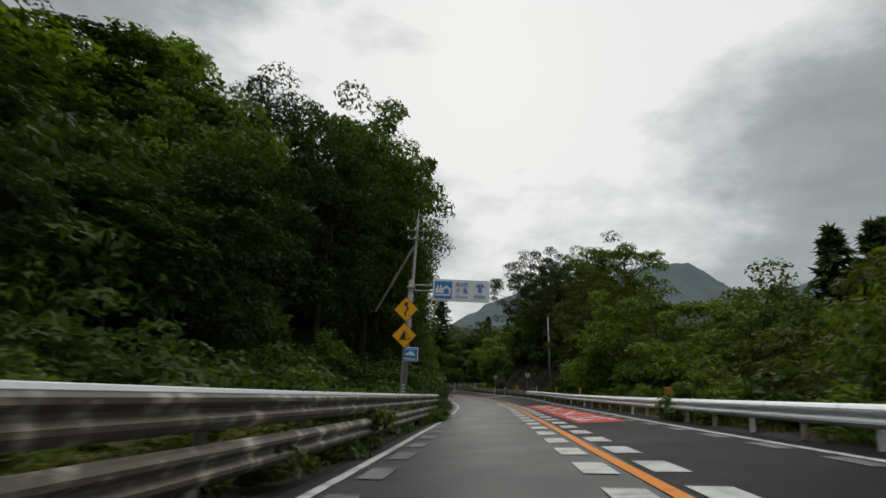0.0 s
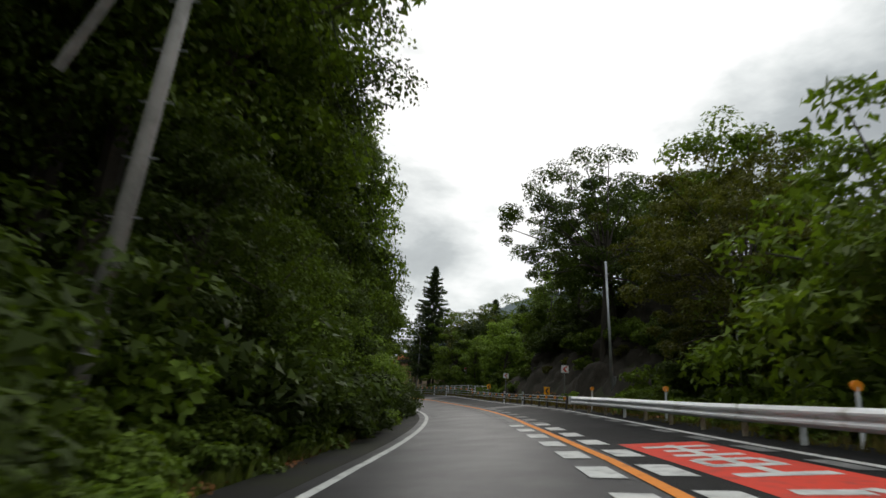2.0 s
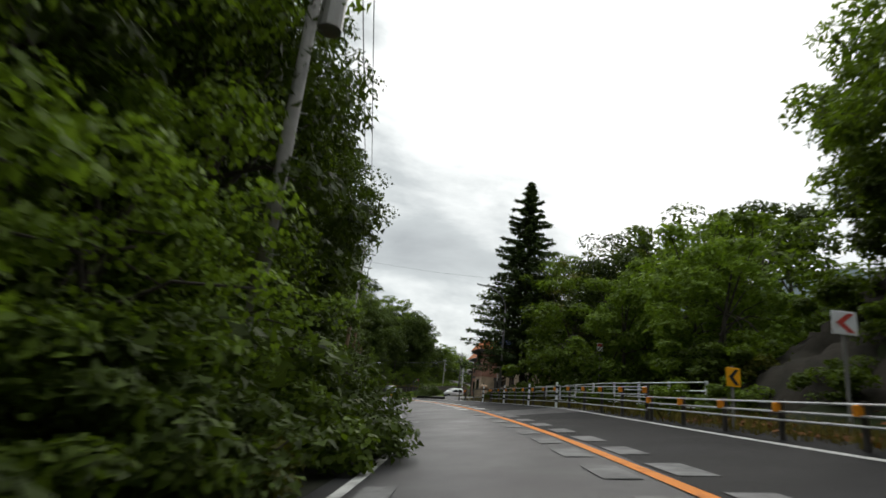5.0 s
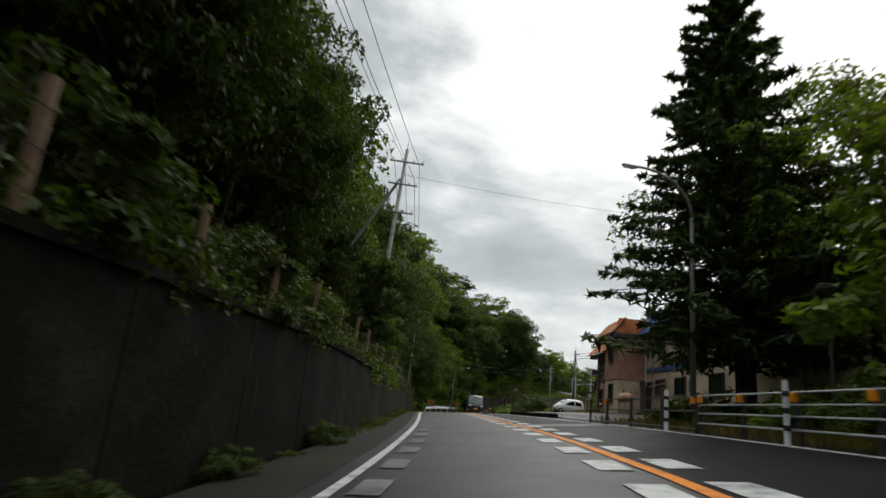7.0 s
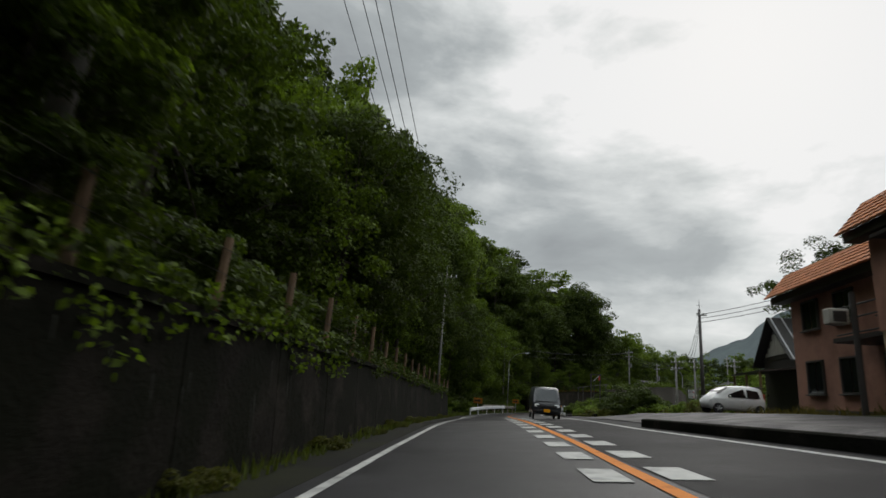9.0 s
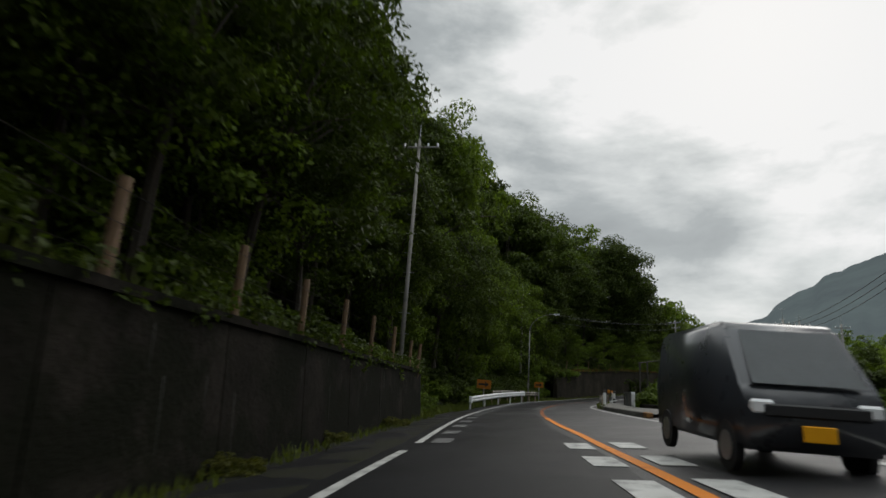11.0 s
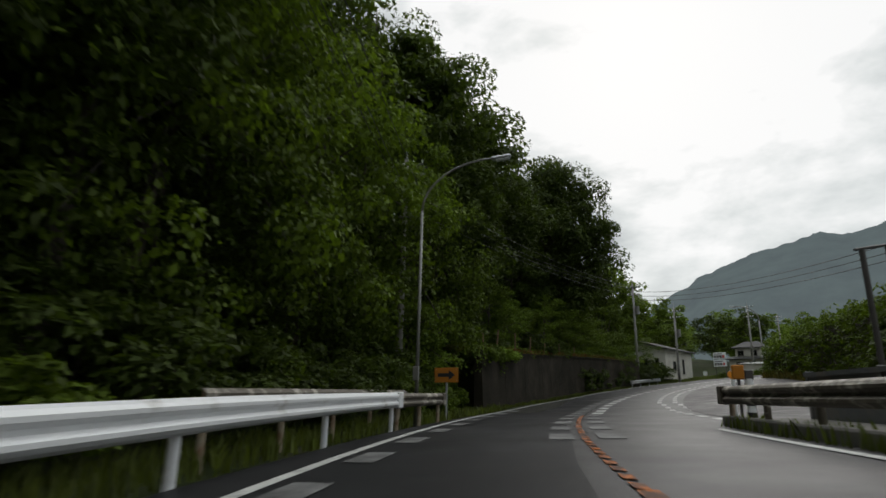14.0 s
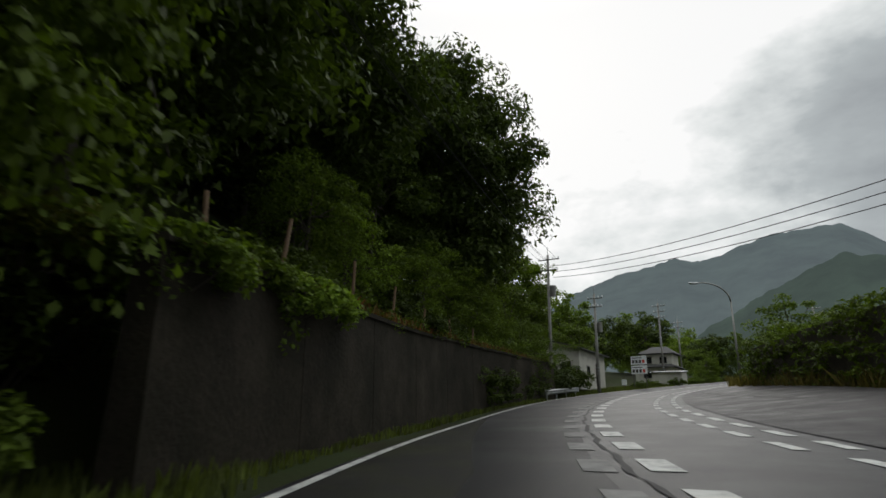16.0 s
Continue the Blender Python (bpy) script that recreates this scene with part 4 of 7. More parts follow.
chevron_sign(60.25, 6.77, 2.08)
chevron_sign(74.1, 6.77, 1.99)
chevron_sign(58.55, 5.22, 0.90, False)
chevron_sign(76.5, 6.0, 1.1, False)


def back_sign(s, lat, z):
    g = thing("round_sign", "back of a red and white sign on a pole", "road sign", along(s, lat))
    bm = bmesh.new()
    rod(bm, (0, 0, -0.4), (0, 0, z + 0.3), 0.035, seg=8)
    part("post", bm, STEEL_GREY, g)
    panel("plate", 0.3, 0.42, SIGN_WHITE, g, 0, -0.05, z, 0.02)
    panel("red_band", 0.28, 0.14, SIGN_RED, g, 0, -0.065, z + 0.1, 0.006)


back_sign(91.5, 8.3, 3.0)


# ---- road paint ----
def dash_rows(label, s0, s1, lat_of, gap, length, width, material, group):
    """Each painted block is an object of its own under the row."""
    row = tagged(new("speed_reduction_marking"), label, "road marking", group, "structure")
    me_cache = {}
    s = s0
    while s < s1:
        a = lat_of(s)
        bm = bmesh.new()
        q = [W(s, a - width / 2, 0.011), W(s - 0.12, a + width / 2, 0.011), W(s + length - 0.12, a + width / 2, 0.011), W(s + length, a - width / 2, 0.011)]
        top = [bm.verts.new(p + Vector((0, 0, 0.004))) for p in q]
        low = [bm.verts.new(p) for p in q]
        bm.faces.new(top)
        for i in range(4):
            bm.faces.new((low[i], low[(i + 1) % 4], top[(i + 1) % 4], top[i]))
        part("painted_block", bm, material, row)
        s += gap


for side in (-1, 1):
    dash_rows("white painted blocks beside the orange centre line", -22, 46, lambda s, k=side: CENTRE_LINE(s) + k * 0.42, 2.25, 1.15, 0.42, WHITE_LINE, "speed reduction blocks")
    dash_rows("worn white painted blocks beside the orange centre line", 46, 92, lambda s, k=side: CENTRE_LINE(s) + k * 0.42, 2.25, 1.15, 0.42, FAINT_LINE, "speed reduction blocks")
    dash_rows("white painted blocks beside the orange centre line", 92, 150, lambda s, k=side: CENTRE_LINE(s) + k * 0.42, 2.35, 1.15, 0.42, WHITE_LINE, "speed reduction blocks")
    dash_rows("worn white painted blocks beside the orange centre line", 170, 177, lambda s, k=side: CENTRE_LINE(s) + k * 0.42, 2.35, 1.1, 0.40, FAINT_LINE, "speed reduction blocks")
    dash_rows("worn white painted blocks along the crack in the bend", 184, 195, lambda s, k=side: CENTRE_LINE(s) + k * 0.40, 2.5, 1.2, 0.40, FAINT_LINE, "speed reduction blocks")
    dash_rows("white painted blocks along the crack in the bend", 196.5, 300, lambda s, k=side: CENTRE_LINE(s) + k * 0.40, 2.5, 1.2, 0.40, WHITE_LINE if side > 0 else FAINT_LINE, "speed reduction blocks")
TURN_LINE = knots((186, 4.77), (196, 4.48), (203, 4.17), (206, 3.85), (216, 3.66), (220, 3.64), (226, 3.79), (236, 3.93), (246, 4.12), (256, 4.32), (260, 4.40), (266, 4.43), (276, 4.48), (286, 4.53), (296, 4.58), (300, 4.60), (306, 4.60))
for d in (0.0, 0.75):
    dash_rows("pair of white dashed lines curving along the wide forecourt", 190, 262, lambda s, k=d: TURN_LINE(s) + k, 2.3, 1.25, 0.22, WHITE_LINE, "forecourt dashes")
dash_rows("faded blocks inside the edge line", -22, 30, lambda s: LEFT_LINE(s) + 0.42, 2.25, 1.1, 0.38, FAINT_LINE, "edge blocks")
dash_rows("faded blocks inside the edge line", 54, 70, lambda s: LEFT_LINE(s) + 0.42, 2.25, 1.1, 0.38, FAINT_LINE, "edge blocks")
dash_rows("faded blocks inside the edge line", 84, 120, lambda s: LEFT_LINE(s) + 0.42, 2.25, 1.1, 0.38, FAINT_LINE, "edge blocks")
dash_rows("faded blocks inside the edge line", 150, 200, lambda s: LEFT_LINE(s) + 0.45, 2.6, 1.1, 0.42, FAINT_LINE, "edge blocks")
dash_rows("faded blocks inside the far edge line", -22, 58, lambda s: RIGHT_LINE(s) - 0.32, 2.25, 1.1, 0.26, FAINT_LINE, "edge blocks")


def red_panel():
    r = tagged(new("painted_warning"), "red painted panel with white lettering bars on the asphalt", "road marking", "", "structure")
    strip("red_field", RED_PAINT, steps(18.6, 38.6, 1.0), 2.72, 4.28, 0.009, r)

    def bar(s0, l0, s1, l1, w):
        d = Vector((s1 - s0, l1 - l0))
        n = Vector((-d.y, d.x)).normalized() * w / 2
        bm = bmesh.new()
        k = 4
        left = [bm.verts.new(W(s0 + d.x * i / k + n.x, l0 + d.y * i / k + n.y, 0.015)) for i in range(k + 1)]
        right = [bm.verts.new(W(s0 + d.x * i / k - n.x, l0 + d.y * i / k - n.y, 0.015)) for i in range(k + 1)]
        for i in range(k):
            bm.faces.new((left[i], left[i + 1], right[i + 1], right[i]))
        part("white_bar", bm, WHITE_LINE, r)

    # four groups of strokes, each of one character's size, not legible
    for s, strokes in ((19.4, ((0, 3.0, 3.6, 3.0, .16), (0.2, 4.1, 3.4, 3.9, .16), (3.6, 2.95, 3.5, 4.05, .3), (1.0, 3.2, 1.0, 3.9, .3), (2.2, 3.2, 2.2, 3.9, .3), (1.0, 3.2, 2.2, 3.2, .14), (0.1, 3.0, 0.9, 3.5, .2))),
                       (24.2, ((0, 3.0, 3.8, 4.1, .17), (0.2, 4.1, 2.0, 3.5, .17), (1.4, 2.95, 1.3, 3.7, .3), (2.6, 3.0, 2.7, 3.8, .3), (2.9, 3.05, 3.9, 3.05, .16), (0.3, 3.0, 0.4, 3.5, .3))),
                       (29.2, ((0.2, 3.1, 3.6, 4.1, .17), (0.0, 3.4, 0.1, 4.0, .3), (1.2, 3.0, 1.3, 3.9, .3), (2.2, 3.0, 2.2, 3.9, .3), (2.6, 4.0, 3.8, 3.7, .17), (3.7, 2.95, 3.6, 3.6, .3))),
                       (34.0, ((0.1, 2.95, 0.1, 4.1, .3), (0.1, 3.5, 4.0, 3.5, .16), (1.0, 3.0, 1.0, 4.0, .28), (1.7, 3.1, 1.7, 3.95, .28), (2.3, 3.0, 2.3, 4.05, .28), (3.0, 3.1, 3.0, 3.9, .28), (3.7, 2.95, 3.7, 4.1, .3), (1.0, 3.05, 1.7, 3.05, .14), (1.0, 3.95, 1.7, 3.95, .14)))):
        for a, la, b, lb, w in strokes:
            bar(s + a, la, s + b, lb, w)


red_panel()
# remains of the orange line and the long crack
dash_rows("worn remains of the orange line in the bend", 179.1, 194.5, lambda s: CENTRE_LINE(s) - 0.02, 0.52, 0.30, 0.11, ORANGE_WORN, "orange remains")
CRACK = mat("tar_crack", (0.014, 0.013, 0.013), 0.8, spread=0.3)
crack_wobble = lambda s: 0.09 * math.sin(s * 1.9) + 0.06 * math.sin(s * 4.7 + 1)
tagged(strip("pavement_crack", CRACK, steps(183, 232, 0.4), lambda s: CENTRE_LINE(s) - 0.05 + crack_wobble(s) * 0.5, lambda s: CENTRE_LINE(s) + 0.03 + crack_wobble(s + 0.4) * 0.5, 0.014), "long dark crack along the worn centre line", "crack", kind="structure")

# ---- walls, rock, kerbs, lots ----
def retaining_wall(label, s0, s1, lat, top, panel_len=3.2, coping=True, mat_=None):
    w = tagged(new("retaining_wall"), label, "retaining wall", "", "structure")
    cuts = steps(s0, s1, panel_len)
    for i, (a, b) in enumerate(zip(cuts, cuts[1:])):
        bm = bmesh.new()
        rings = []
        for s in steps(a + 0.012, b - 0.012, 1.0):
            t = top(s)
            rings.append([bm.verts.new(W(s, lat(s) + u, v)) for u, v in ((0.0, -0.4), (0.0, 0.0), (-0.06, t * 0.5), (-0.12, t), (-0.5, t), (-0.5, -0.4))])
        for p, q in zip(rings, rings[1:]):
            for k in range(6):
                bm.faces.new((p[k], p[(k + 1) % 6], q[(k + 1) % 6], q[k]))
        bm.faces.new(rings[0])
        bm.faces.new(list(reversed(rings[-1])))
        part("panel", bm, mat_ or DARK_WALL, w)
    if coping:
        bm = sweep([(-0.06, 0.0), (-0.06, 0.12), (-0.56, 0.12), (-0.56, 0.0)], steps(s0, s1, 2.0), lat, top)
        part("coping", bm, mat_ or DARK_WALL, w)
    return w


WALL_LAT = knots((78, -3.55), (100, -3.6), (130, -3.6), (161.9, -3.55))
WALL_TOP = knots((78, 1.9), (84, 2.3), (100, 2.35), (112, 2.1), (150, 2.0), (162, 1.85))
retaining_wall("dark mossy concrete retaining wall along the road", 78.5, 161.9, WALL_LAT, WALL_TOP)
WALL2_LAT = knots((197, -4.7), (203, -4.4), (210, -4.4), (220, -4.55), (240, -4.6))
WALL2_TOP = knots((197, 2.5), (201, 2.85), (209, 3.0), (220, 3.15), (230, 2.95), (240, 2.45))
retaining_wall("damp dark retaining wall with moss below the trees", 202.4, 240, WALL2_LAT, WALL2_TOP, 4.0, mat_=WALL_BROWN)
# light lime streaks that run down the wall
STREAK = mat("lime_streak", (0.065, 0.063, 0.056), 0.9, spread=0.35, scale=4.0)


def streaks():
    rng = random.Random(77)
    w = tagged(new("wall_streaks"), "pale lime streaks run down the dark wall", "stain", "", "structure")
    for _ in range(55):
        s = rng.choice((rng.uniform(95, 112), rng.uniform(112, 126), rng.uniform(144, 160)))
        t = WALL_TOP(s)
        h1 = rng.uniform(0.5, 0.95) * t
        h0 = h1 - rng.uniform(0.2, 0.9)
        wd = rng.uniform(0.006, 0.014)
        bm = bmesh.new()
        q = [W(s, WALL_LAT(s) - 0.12 * h0 / t + 0.010, h0), W(s + wd * 0.25, WALL_LAT(s) - 0.12 * h0 / t + 0.010, h0), W(s + wd, WALL_LAT(s) - 0.12 * h1 / t + 0.010, h1), W(s - wd * 0.3, WALL_LAT(s) - 0.12 * h1 / t + 0.010, h1)]
        bm.faces.new([bm.verts.new(p) for p in q])
        part("streak", bm, STREAK, w)


streaks()


def wire_fence():
    f = thing("wire_fence", "row of weathered timber posts with wire on the wall top", "fence", along(84.6, -3.85))
    inv = f.matrix_basis.inverted()
    rng = random.Random(3)
    for s in steps(84.6, 160.2, 2.8):
        lean, h = rng.uniform(-0.10, 0.10), rng.uniform(1.15, 1.4)
        z = WALL_TOP(s)
        bm = bmesh.new()
        a, b = W(s, WALL_LAT(s) - 0.26, z - 0.2), W(s + lean, WALL_LAT(s) - 0.24, z + h)
        rod(bm, a, b, 0.075, 0.068, 7)
        bm.transform(inv)
        part("timber_post", bm, WOOD_POST, f)
    for h in (0.35, 0.7, 1.05):
        bm = sweep([(0.0, h), (0.005, h + 0.006), (-0.005, h + 0.006)], steps(84.6, 160.2, 2.8), lambda s: WALL_LAT(s) - 0.17, WALL_TOP)
        bm.transform(inv)
        part("wire", bm, BROWN_STEEL, f)
    return f


wire_fence()


def rock_face():
    ss, ls = np.arange(47.0, 86.0, 0.32), np.arange(7.0, 18.0, 0.26)
    verts = []
    for s in ss:
        for l in ls:
            h = float(seat(s, l))
            p = W(s, l, h)
            n1 = noise.fractal(p * 0.35, 1.0, 2.1, 5)
            n2 = abs(noise.noise(p * 0.9)) - 0.2
            n3 = noise.ridged_multi_fractal(Vector((p.x * 1.1, p.y * 1.1, p.z * 2.4)), 0.9, 2.2, 4, 0.9, 2.0) - 0.75
            out = (0.75 * n1 - 0.4 * n2 + 0.42 * n3) * min(1.0, h * 0.6)
            p = W(s, l - out, h + 0.45 + 0.5 * out - 0.55 * (1 - min(1.0, h)) - 1.2 * float(smooth(52, 47, s) + smooth(80, 86, s)))
            verts.append(p)
    n, m = len(ss), len(ls)
    idx = np.arange(n * m).reshape(n, m)
    faces = np.stack([idx[:-1, :-1], idx[:-1, 1:], idx[1:, 1:], idx[1:, :-1]], -1).reshape(-1, 4)
    ob = new("rock_face", mesh_of("rock_face", [tuple(v) for v in verts], faces, ROCK))
    return tagged(ob, "steep dark wet rock cutting beside the road", "rock face", kind="structure")


rock_face()


def paved(name, label, stations, a, b, material, lift=0.035):
    bm = bmesh.new()
    rows = []
    for s in stations:
        la, lb = (f(s) if callable(f) else f for f in (a, b))
        rows.append([bm.verts.new(W(s, la + (lb - la) * i / 10, float(seat(s, la + (lb - la) * i / 10)) + lift)) for i in range(11)])
    for r, q in zip(rows, rows[1:]):
        for i in range(10):
            bm.faces.new((r[i], r[i + 1], q[i + 1], q[i]))
    return tagged(part(name, bm, material), label, "pavement", kind="structure")


paved("forecourt", "patched grey asphalt forecourt before the old building", steps(112, 161, 1.5), knots((112, 5.75), (120, 5.8), (121, 5.75), (131.4, 5.02), (133, 5.5), (140, 5.75)), knots((112, 9.0), (120, 12.0), (128, 14.5), (158, 22.0), (161, 20)), LOT)
paved("forecourt", "wide worn asphalt forecourt beside the bend", steps(188.5, 262, 1.5), 5.0, knots((188, 8.0), (194, 12.0), (205, 13.0), (225, 12.0), (237, 8.9), (248, 6.8), (262, 6.3)), LOT, 0.02)
crack_at = knots((212, 11.2), (221, 8.4), (228, 7.2), (241, 5.5))
crack = paved("pavement_crack", "ragged dark crack across the forecourt", steps(212, 241, 0.4), lambda s: crack_at(s) + crack_wobble(s), lambda s: crack_at(s) + 0.09 + crack_wobble(s + 0.6), CRACK, 0.030)
CURB = [(0.0, -0.2), (0.0, 0.17), (0.03, 0.20), (0.17, 0.20), (0.2, 0.17), (0.2, -0.2)]


def kerb(label, s0, s1, lat, material, length=2.0, lift=0.0):
    k = tagged(new("kerb"), label, "kerb", "", "structure")
    cuts = steps(s0, s1, length)
    for a, b in zip(cuts, cuts[1:]):
        part("kerbstone", sweep(CURB, steps(a + 0.008, b - 0.008, 0.7), lat, lift), material, k)
    return k


kerb("long dark weathered kerb along the forecourt", 120.6, 131.4, knots((120.6, 5.62), (131.4, 4.85)), DARK_WALL, 1.5, 0.04)
SIDE_KERB = knots((160, 5.2), (166, 4.95), (174.5, 4.25), (181, 4.05), (187.3, 4.0))
kerb("mossy concrete kerb along the footway", 160.6, 187.3, SIDE_KERB, CONCRETE, 2.0)
kerb("low dark kerb behind the footway", 160.6, 172, knots((160, 8.6), (166, 7.6), (172, 6.4)), DARK_WALL, 2.0, 0.12)
paved("footway", "damp concrete footway behind the kerb", steps(160.3, 187.3, 1.5), lambda s: SIDE_KERB(s) + 0.2, lambda s: SIDE_KERB(s) + float(np.interp(s, (160, 168, 176, 187), (3.2, 2.4, 1.7, 1.4))), CONCRETE, 0.13)
FADED_YELLOW = mat("flaking_yellow_paint", (0.30, 0.13, 0.02), 0.8, spread=0.3, stain=(0.06, 0.055, 0.045), stain_scale=6.0, stain_amount=0.8)
bm = bmesh.new()
box(bm, 0.24, 0.6, 0.2, along(160.3, 5.3), 0.03)
tagged(part("kerb_end_block", bm, FADED_YELLOW), "yellow-painted end block of the kerb", "kerb", "", "structure")


def parapet():
    p = thing("parapet", "dark grey steel panel parapet of a small bridge", "parapet", along(177.2, 6.15))
    inv = p.matrix_basis.inverted()
    lat = knots((177, 6.15), (181, 5.75), (186.5, 5.4))
    cuts = steps(177.2, 186.5, 2.3)
    for a, b in zip(cuts, cuts[1:]):
        bm = sweep([(0, 0.05), (0, 0.92), (0.06, 0.92), (0.06, 0.05)], steps(a + 0.03, b - 0.03, 1.0), lat)
        bm.transform(inv)
        part("panel", bm, STEEL_DARK, p)
    bm = sweep([(-0.04, 0.90), (-0.04, 0.98), (0.10, 0.98), (0.10, 0.90)], steps(177.1, 186.6, 1.0), lat)
    bm.transform(inv)
    part("top_rail", bm, STEEL_DARK, p)
    for s in cuts:
        bm = bmesh.new()
        box(bm, 0.12, 0.1, 1.05, inv @ along(s, lat(s) + 0.03, -0.05), 0.008)
        part("post", bm, STEEL_DARK, p)


STEEL_DARK = mat("dark_grey_steel_panel", (0.10, 0.105, 0.105), 0.6, spread=0.2, stain=(0.16, 0.13, 0.10), stain_scale=1.5, stain_amount=0.4)
parapet()


def white_railing(s0, s1, lat, label):
    f = thing("white_railing", label, "railing", along(s0, lat))
    inv = f.matrix_basis.inverted()
    for s in (s0, s1):
        bm = bmesh.new()
        box(bm, 0.12, 0.12, 0.95, inv @ along(s, lat, 0.02), 0.03)
        part("post", bm, RAIL_WHITE, f)
    for h in (0.25, 0.55, 0.85):
        bm = bmesh.new()
        rod(bm, inv @ W(s0, lat, h), inv @ W(s1, lat, h), 0.03, seg=8)
        part("rail", bm, RAIL_WHITE, f)


white_railing(173.4, 175.9, 6.2, "short white painted pipe railing beside the bridge")
white_railing(191, 196, 8.6, "white pipe railing in the weeds")


def end_post(s, lat, label, stripes=True):
    p = thing("bollard", label, "bollard", along(s, lat))
    bm = bmesh.new()
    rod(bm, (0, 0, -0.2), (0, 0, 0.92), 0.09, 0.085, 12)
    part("post", bm, RAIL_WHITE, p)
    bm = bmesh.new()
    box(bm, 0.17, 0.15, 0.2, T(0, 0, 0.90), 0.02)
    part("cap", bm, BROWN_STEEL, p)
    if stripes:
        for h in (0.15, 0.38):
            bm = bmesh.new()
            rod(bm, (0, 0, h), (0, 0, h + 0.1), 0.0935, 0.0925, 12)
            part("dark_band", bm, BLACK, p)


end_post(175.2, 4.55, "white end post with a dark cap at the guardrail", False)
end_post(187.2, 4.55, "white marker post with dark bands at the corner")


def gate_frame():
    g = thing("lamp_gantry", "rusty tall steel frame with a tilted lamp bar in the weeds", "frame", along(177.7, 8.75))
    for x, lean in ((0.0, 0.03), (0.95, -0.02)):
        bm = bmesh.new()
        rod(bm, (x + lean, 0, -0.3), (x, 0, 4.45), 0.06, seg=8)
        part("upright", bm, BROWN_STEEL, g)
    bm = bmesh.new()
    box(bm, 1.2, 0.1, 0.08, T(0.47, 0, 4.42), 0.01)
    part("top_bar", bm, BROWN_STEEL, g)
    bm = bmesh.new()
    rod(bm, (0.25, -0.05, 3.75), (0.85, -0.05, 4.35), 0.035, seg=6)
    part("tilted_bar", bm, GALV, g)
    panel("faded_pennant", 0.14, 0.45, SIGN_RED, g, 0.86, -0.07, 4.1, 0.02)


gate_frame()
for s, lat, h in ((186.3, 6.6, 3.30), (186.5, 7.15, 3.40), (186.8, 8.4, 3.6), (187.1, 9.8, 3.88)):
    p = thing("steel_post", "rusty brown steel post of the overgrown fence", "post", along(s, lat), "overgrown fence posts")
    bm = bmesh.new()
    rod(bm, (0, 0, -0.3), (0, 0, h), 0.055, seg=8)
    part("shaft", bm, BROWN_STEEL, p)


fence_bar = thing("fence_top_rail", "thin rusty top rail tying tall fence posts together", "fence", along(186.3, 6.2))
bm = rod(bmesh.new(), W(186.25, 6.45, 3.28), W(187.15, 10.0, 3.9), 0.03, seg=6)
bm.transform(fence_bar.matrix_basis.inverted())
part("rail", bm, BROWN_STEEL, fence_bar)


stump = thing("timber_stake", "splintered orange-brown stump at the end of the wall", "stake", Matrix.Translation(W(161.3, WALL_LAT(161.3) - 0.2, WALL_TOP(161.3))), "stakes on the wall")
bm = rod(bmesh.new(), (0, 0, -0.3), (0.06, 0.1, 1.15), 0.10, 0.06, 7)
part("shaft", bm, WOOD_POST, stump)
rng = random.Random(41)
for s in (203.5, 205.8, 209.6, 213.0, 216.4, 220.5, 224.0):
    st = thing("timber_stake", "leaning weathered timber stake on the wall top", "stake", Matrix.Translation(W(s, WALL2_LAT(s) - 0.35, WALL2_TOP(s) + 0.05)), "stakes on the wall")
    bm = rod(bmesh.new(), (0, 0, -0.1), (rng.uniform(-0.15, 0.15), rng.uniform(-0.15, 0.15), rng.uniform(0.9, 1.5)), 0.05, 0.04, 7)
    part("shaft", bm, WOOD_POST, st)

# ---- buildings ----
def window_unit(parent, m, w, h, panes=2, frame=None, sill=True):
    """Window with frame, panes and sill; m: its lower middle, x along the wall, -y outwards."""
    bm = bmesh.new()
    t = 0.06
    for x, z, sx, sz in ((-w / 2 + t / 2, 0, t, h), (w / 2 - t / 2, 0, t, h), (0, 0, w, t), (0, h - t, w, t)):
        box(bm, sx, 0.09, sz, m @ T(x, 0, z))
    win = part("window", bm, frame or FRAME_DARK, parent, "dark bronze framed window")
    for k in range(panes):
        bm = bmesh.new()
        pw = (w - 2 * t) / panes
        box(bm, pw - 0.03, 0.02, h - 2 * t, m @ T(-w / 2 + t + pw * (k + 0.5), 0.01 + 0.015 * (k % 2), t))
        part("pane", bm, WINDOW_GLASS, win)
    if sill:
        bm = bmesh.new()
        box(bm, w + 0.12, 0.16, 0.05, m @ T(0, -0.05, -0.05), 0.008)
        part("sill", bm, CONCRETE, win)
    return win


def wall_box(name, s0, s1, l0, l1, h0, h1, material, parent, inv, holes=()):
    """Wall block of the road frame."""
    bm = bmesh.new()
    q = [(s0, l0), (s1, l0), (s1, l1), (s0, l1)]
    z0, z1 = float(base(s0, 8.0)) + h0, float(base(s0, 8.0)) + h1
    lo = [bm.verts.new(inv @ Vector((*W(s, l)[:2], z0))) for s, l in q]
    hi = [bm.verts.new(inv @ Vector((*W(s, l)[:2], z1))) for s, l in q]
    bm.faces.new(lo)
    bm.faces.new(hi)
    for i in range(4):
        j = (i + 1) % 4
        bm.faces.new((lo[i], lo[j], hi[j], hi[i]))
    return part(name, bm, material, parent)


FACADE_A, FACADE_B = W(119.0, 12.75), W(139.0, 13.7)
FACADE_TURN = math.atan2(-(FACADE_B - FACADE_A).x, (FACADE_B - FACADE_A).y)


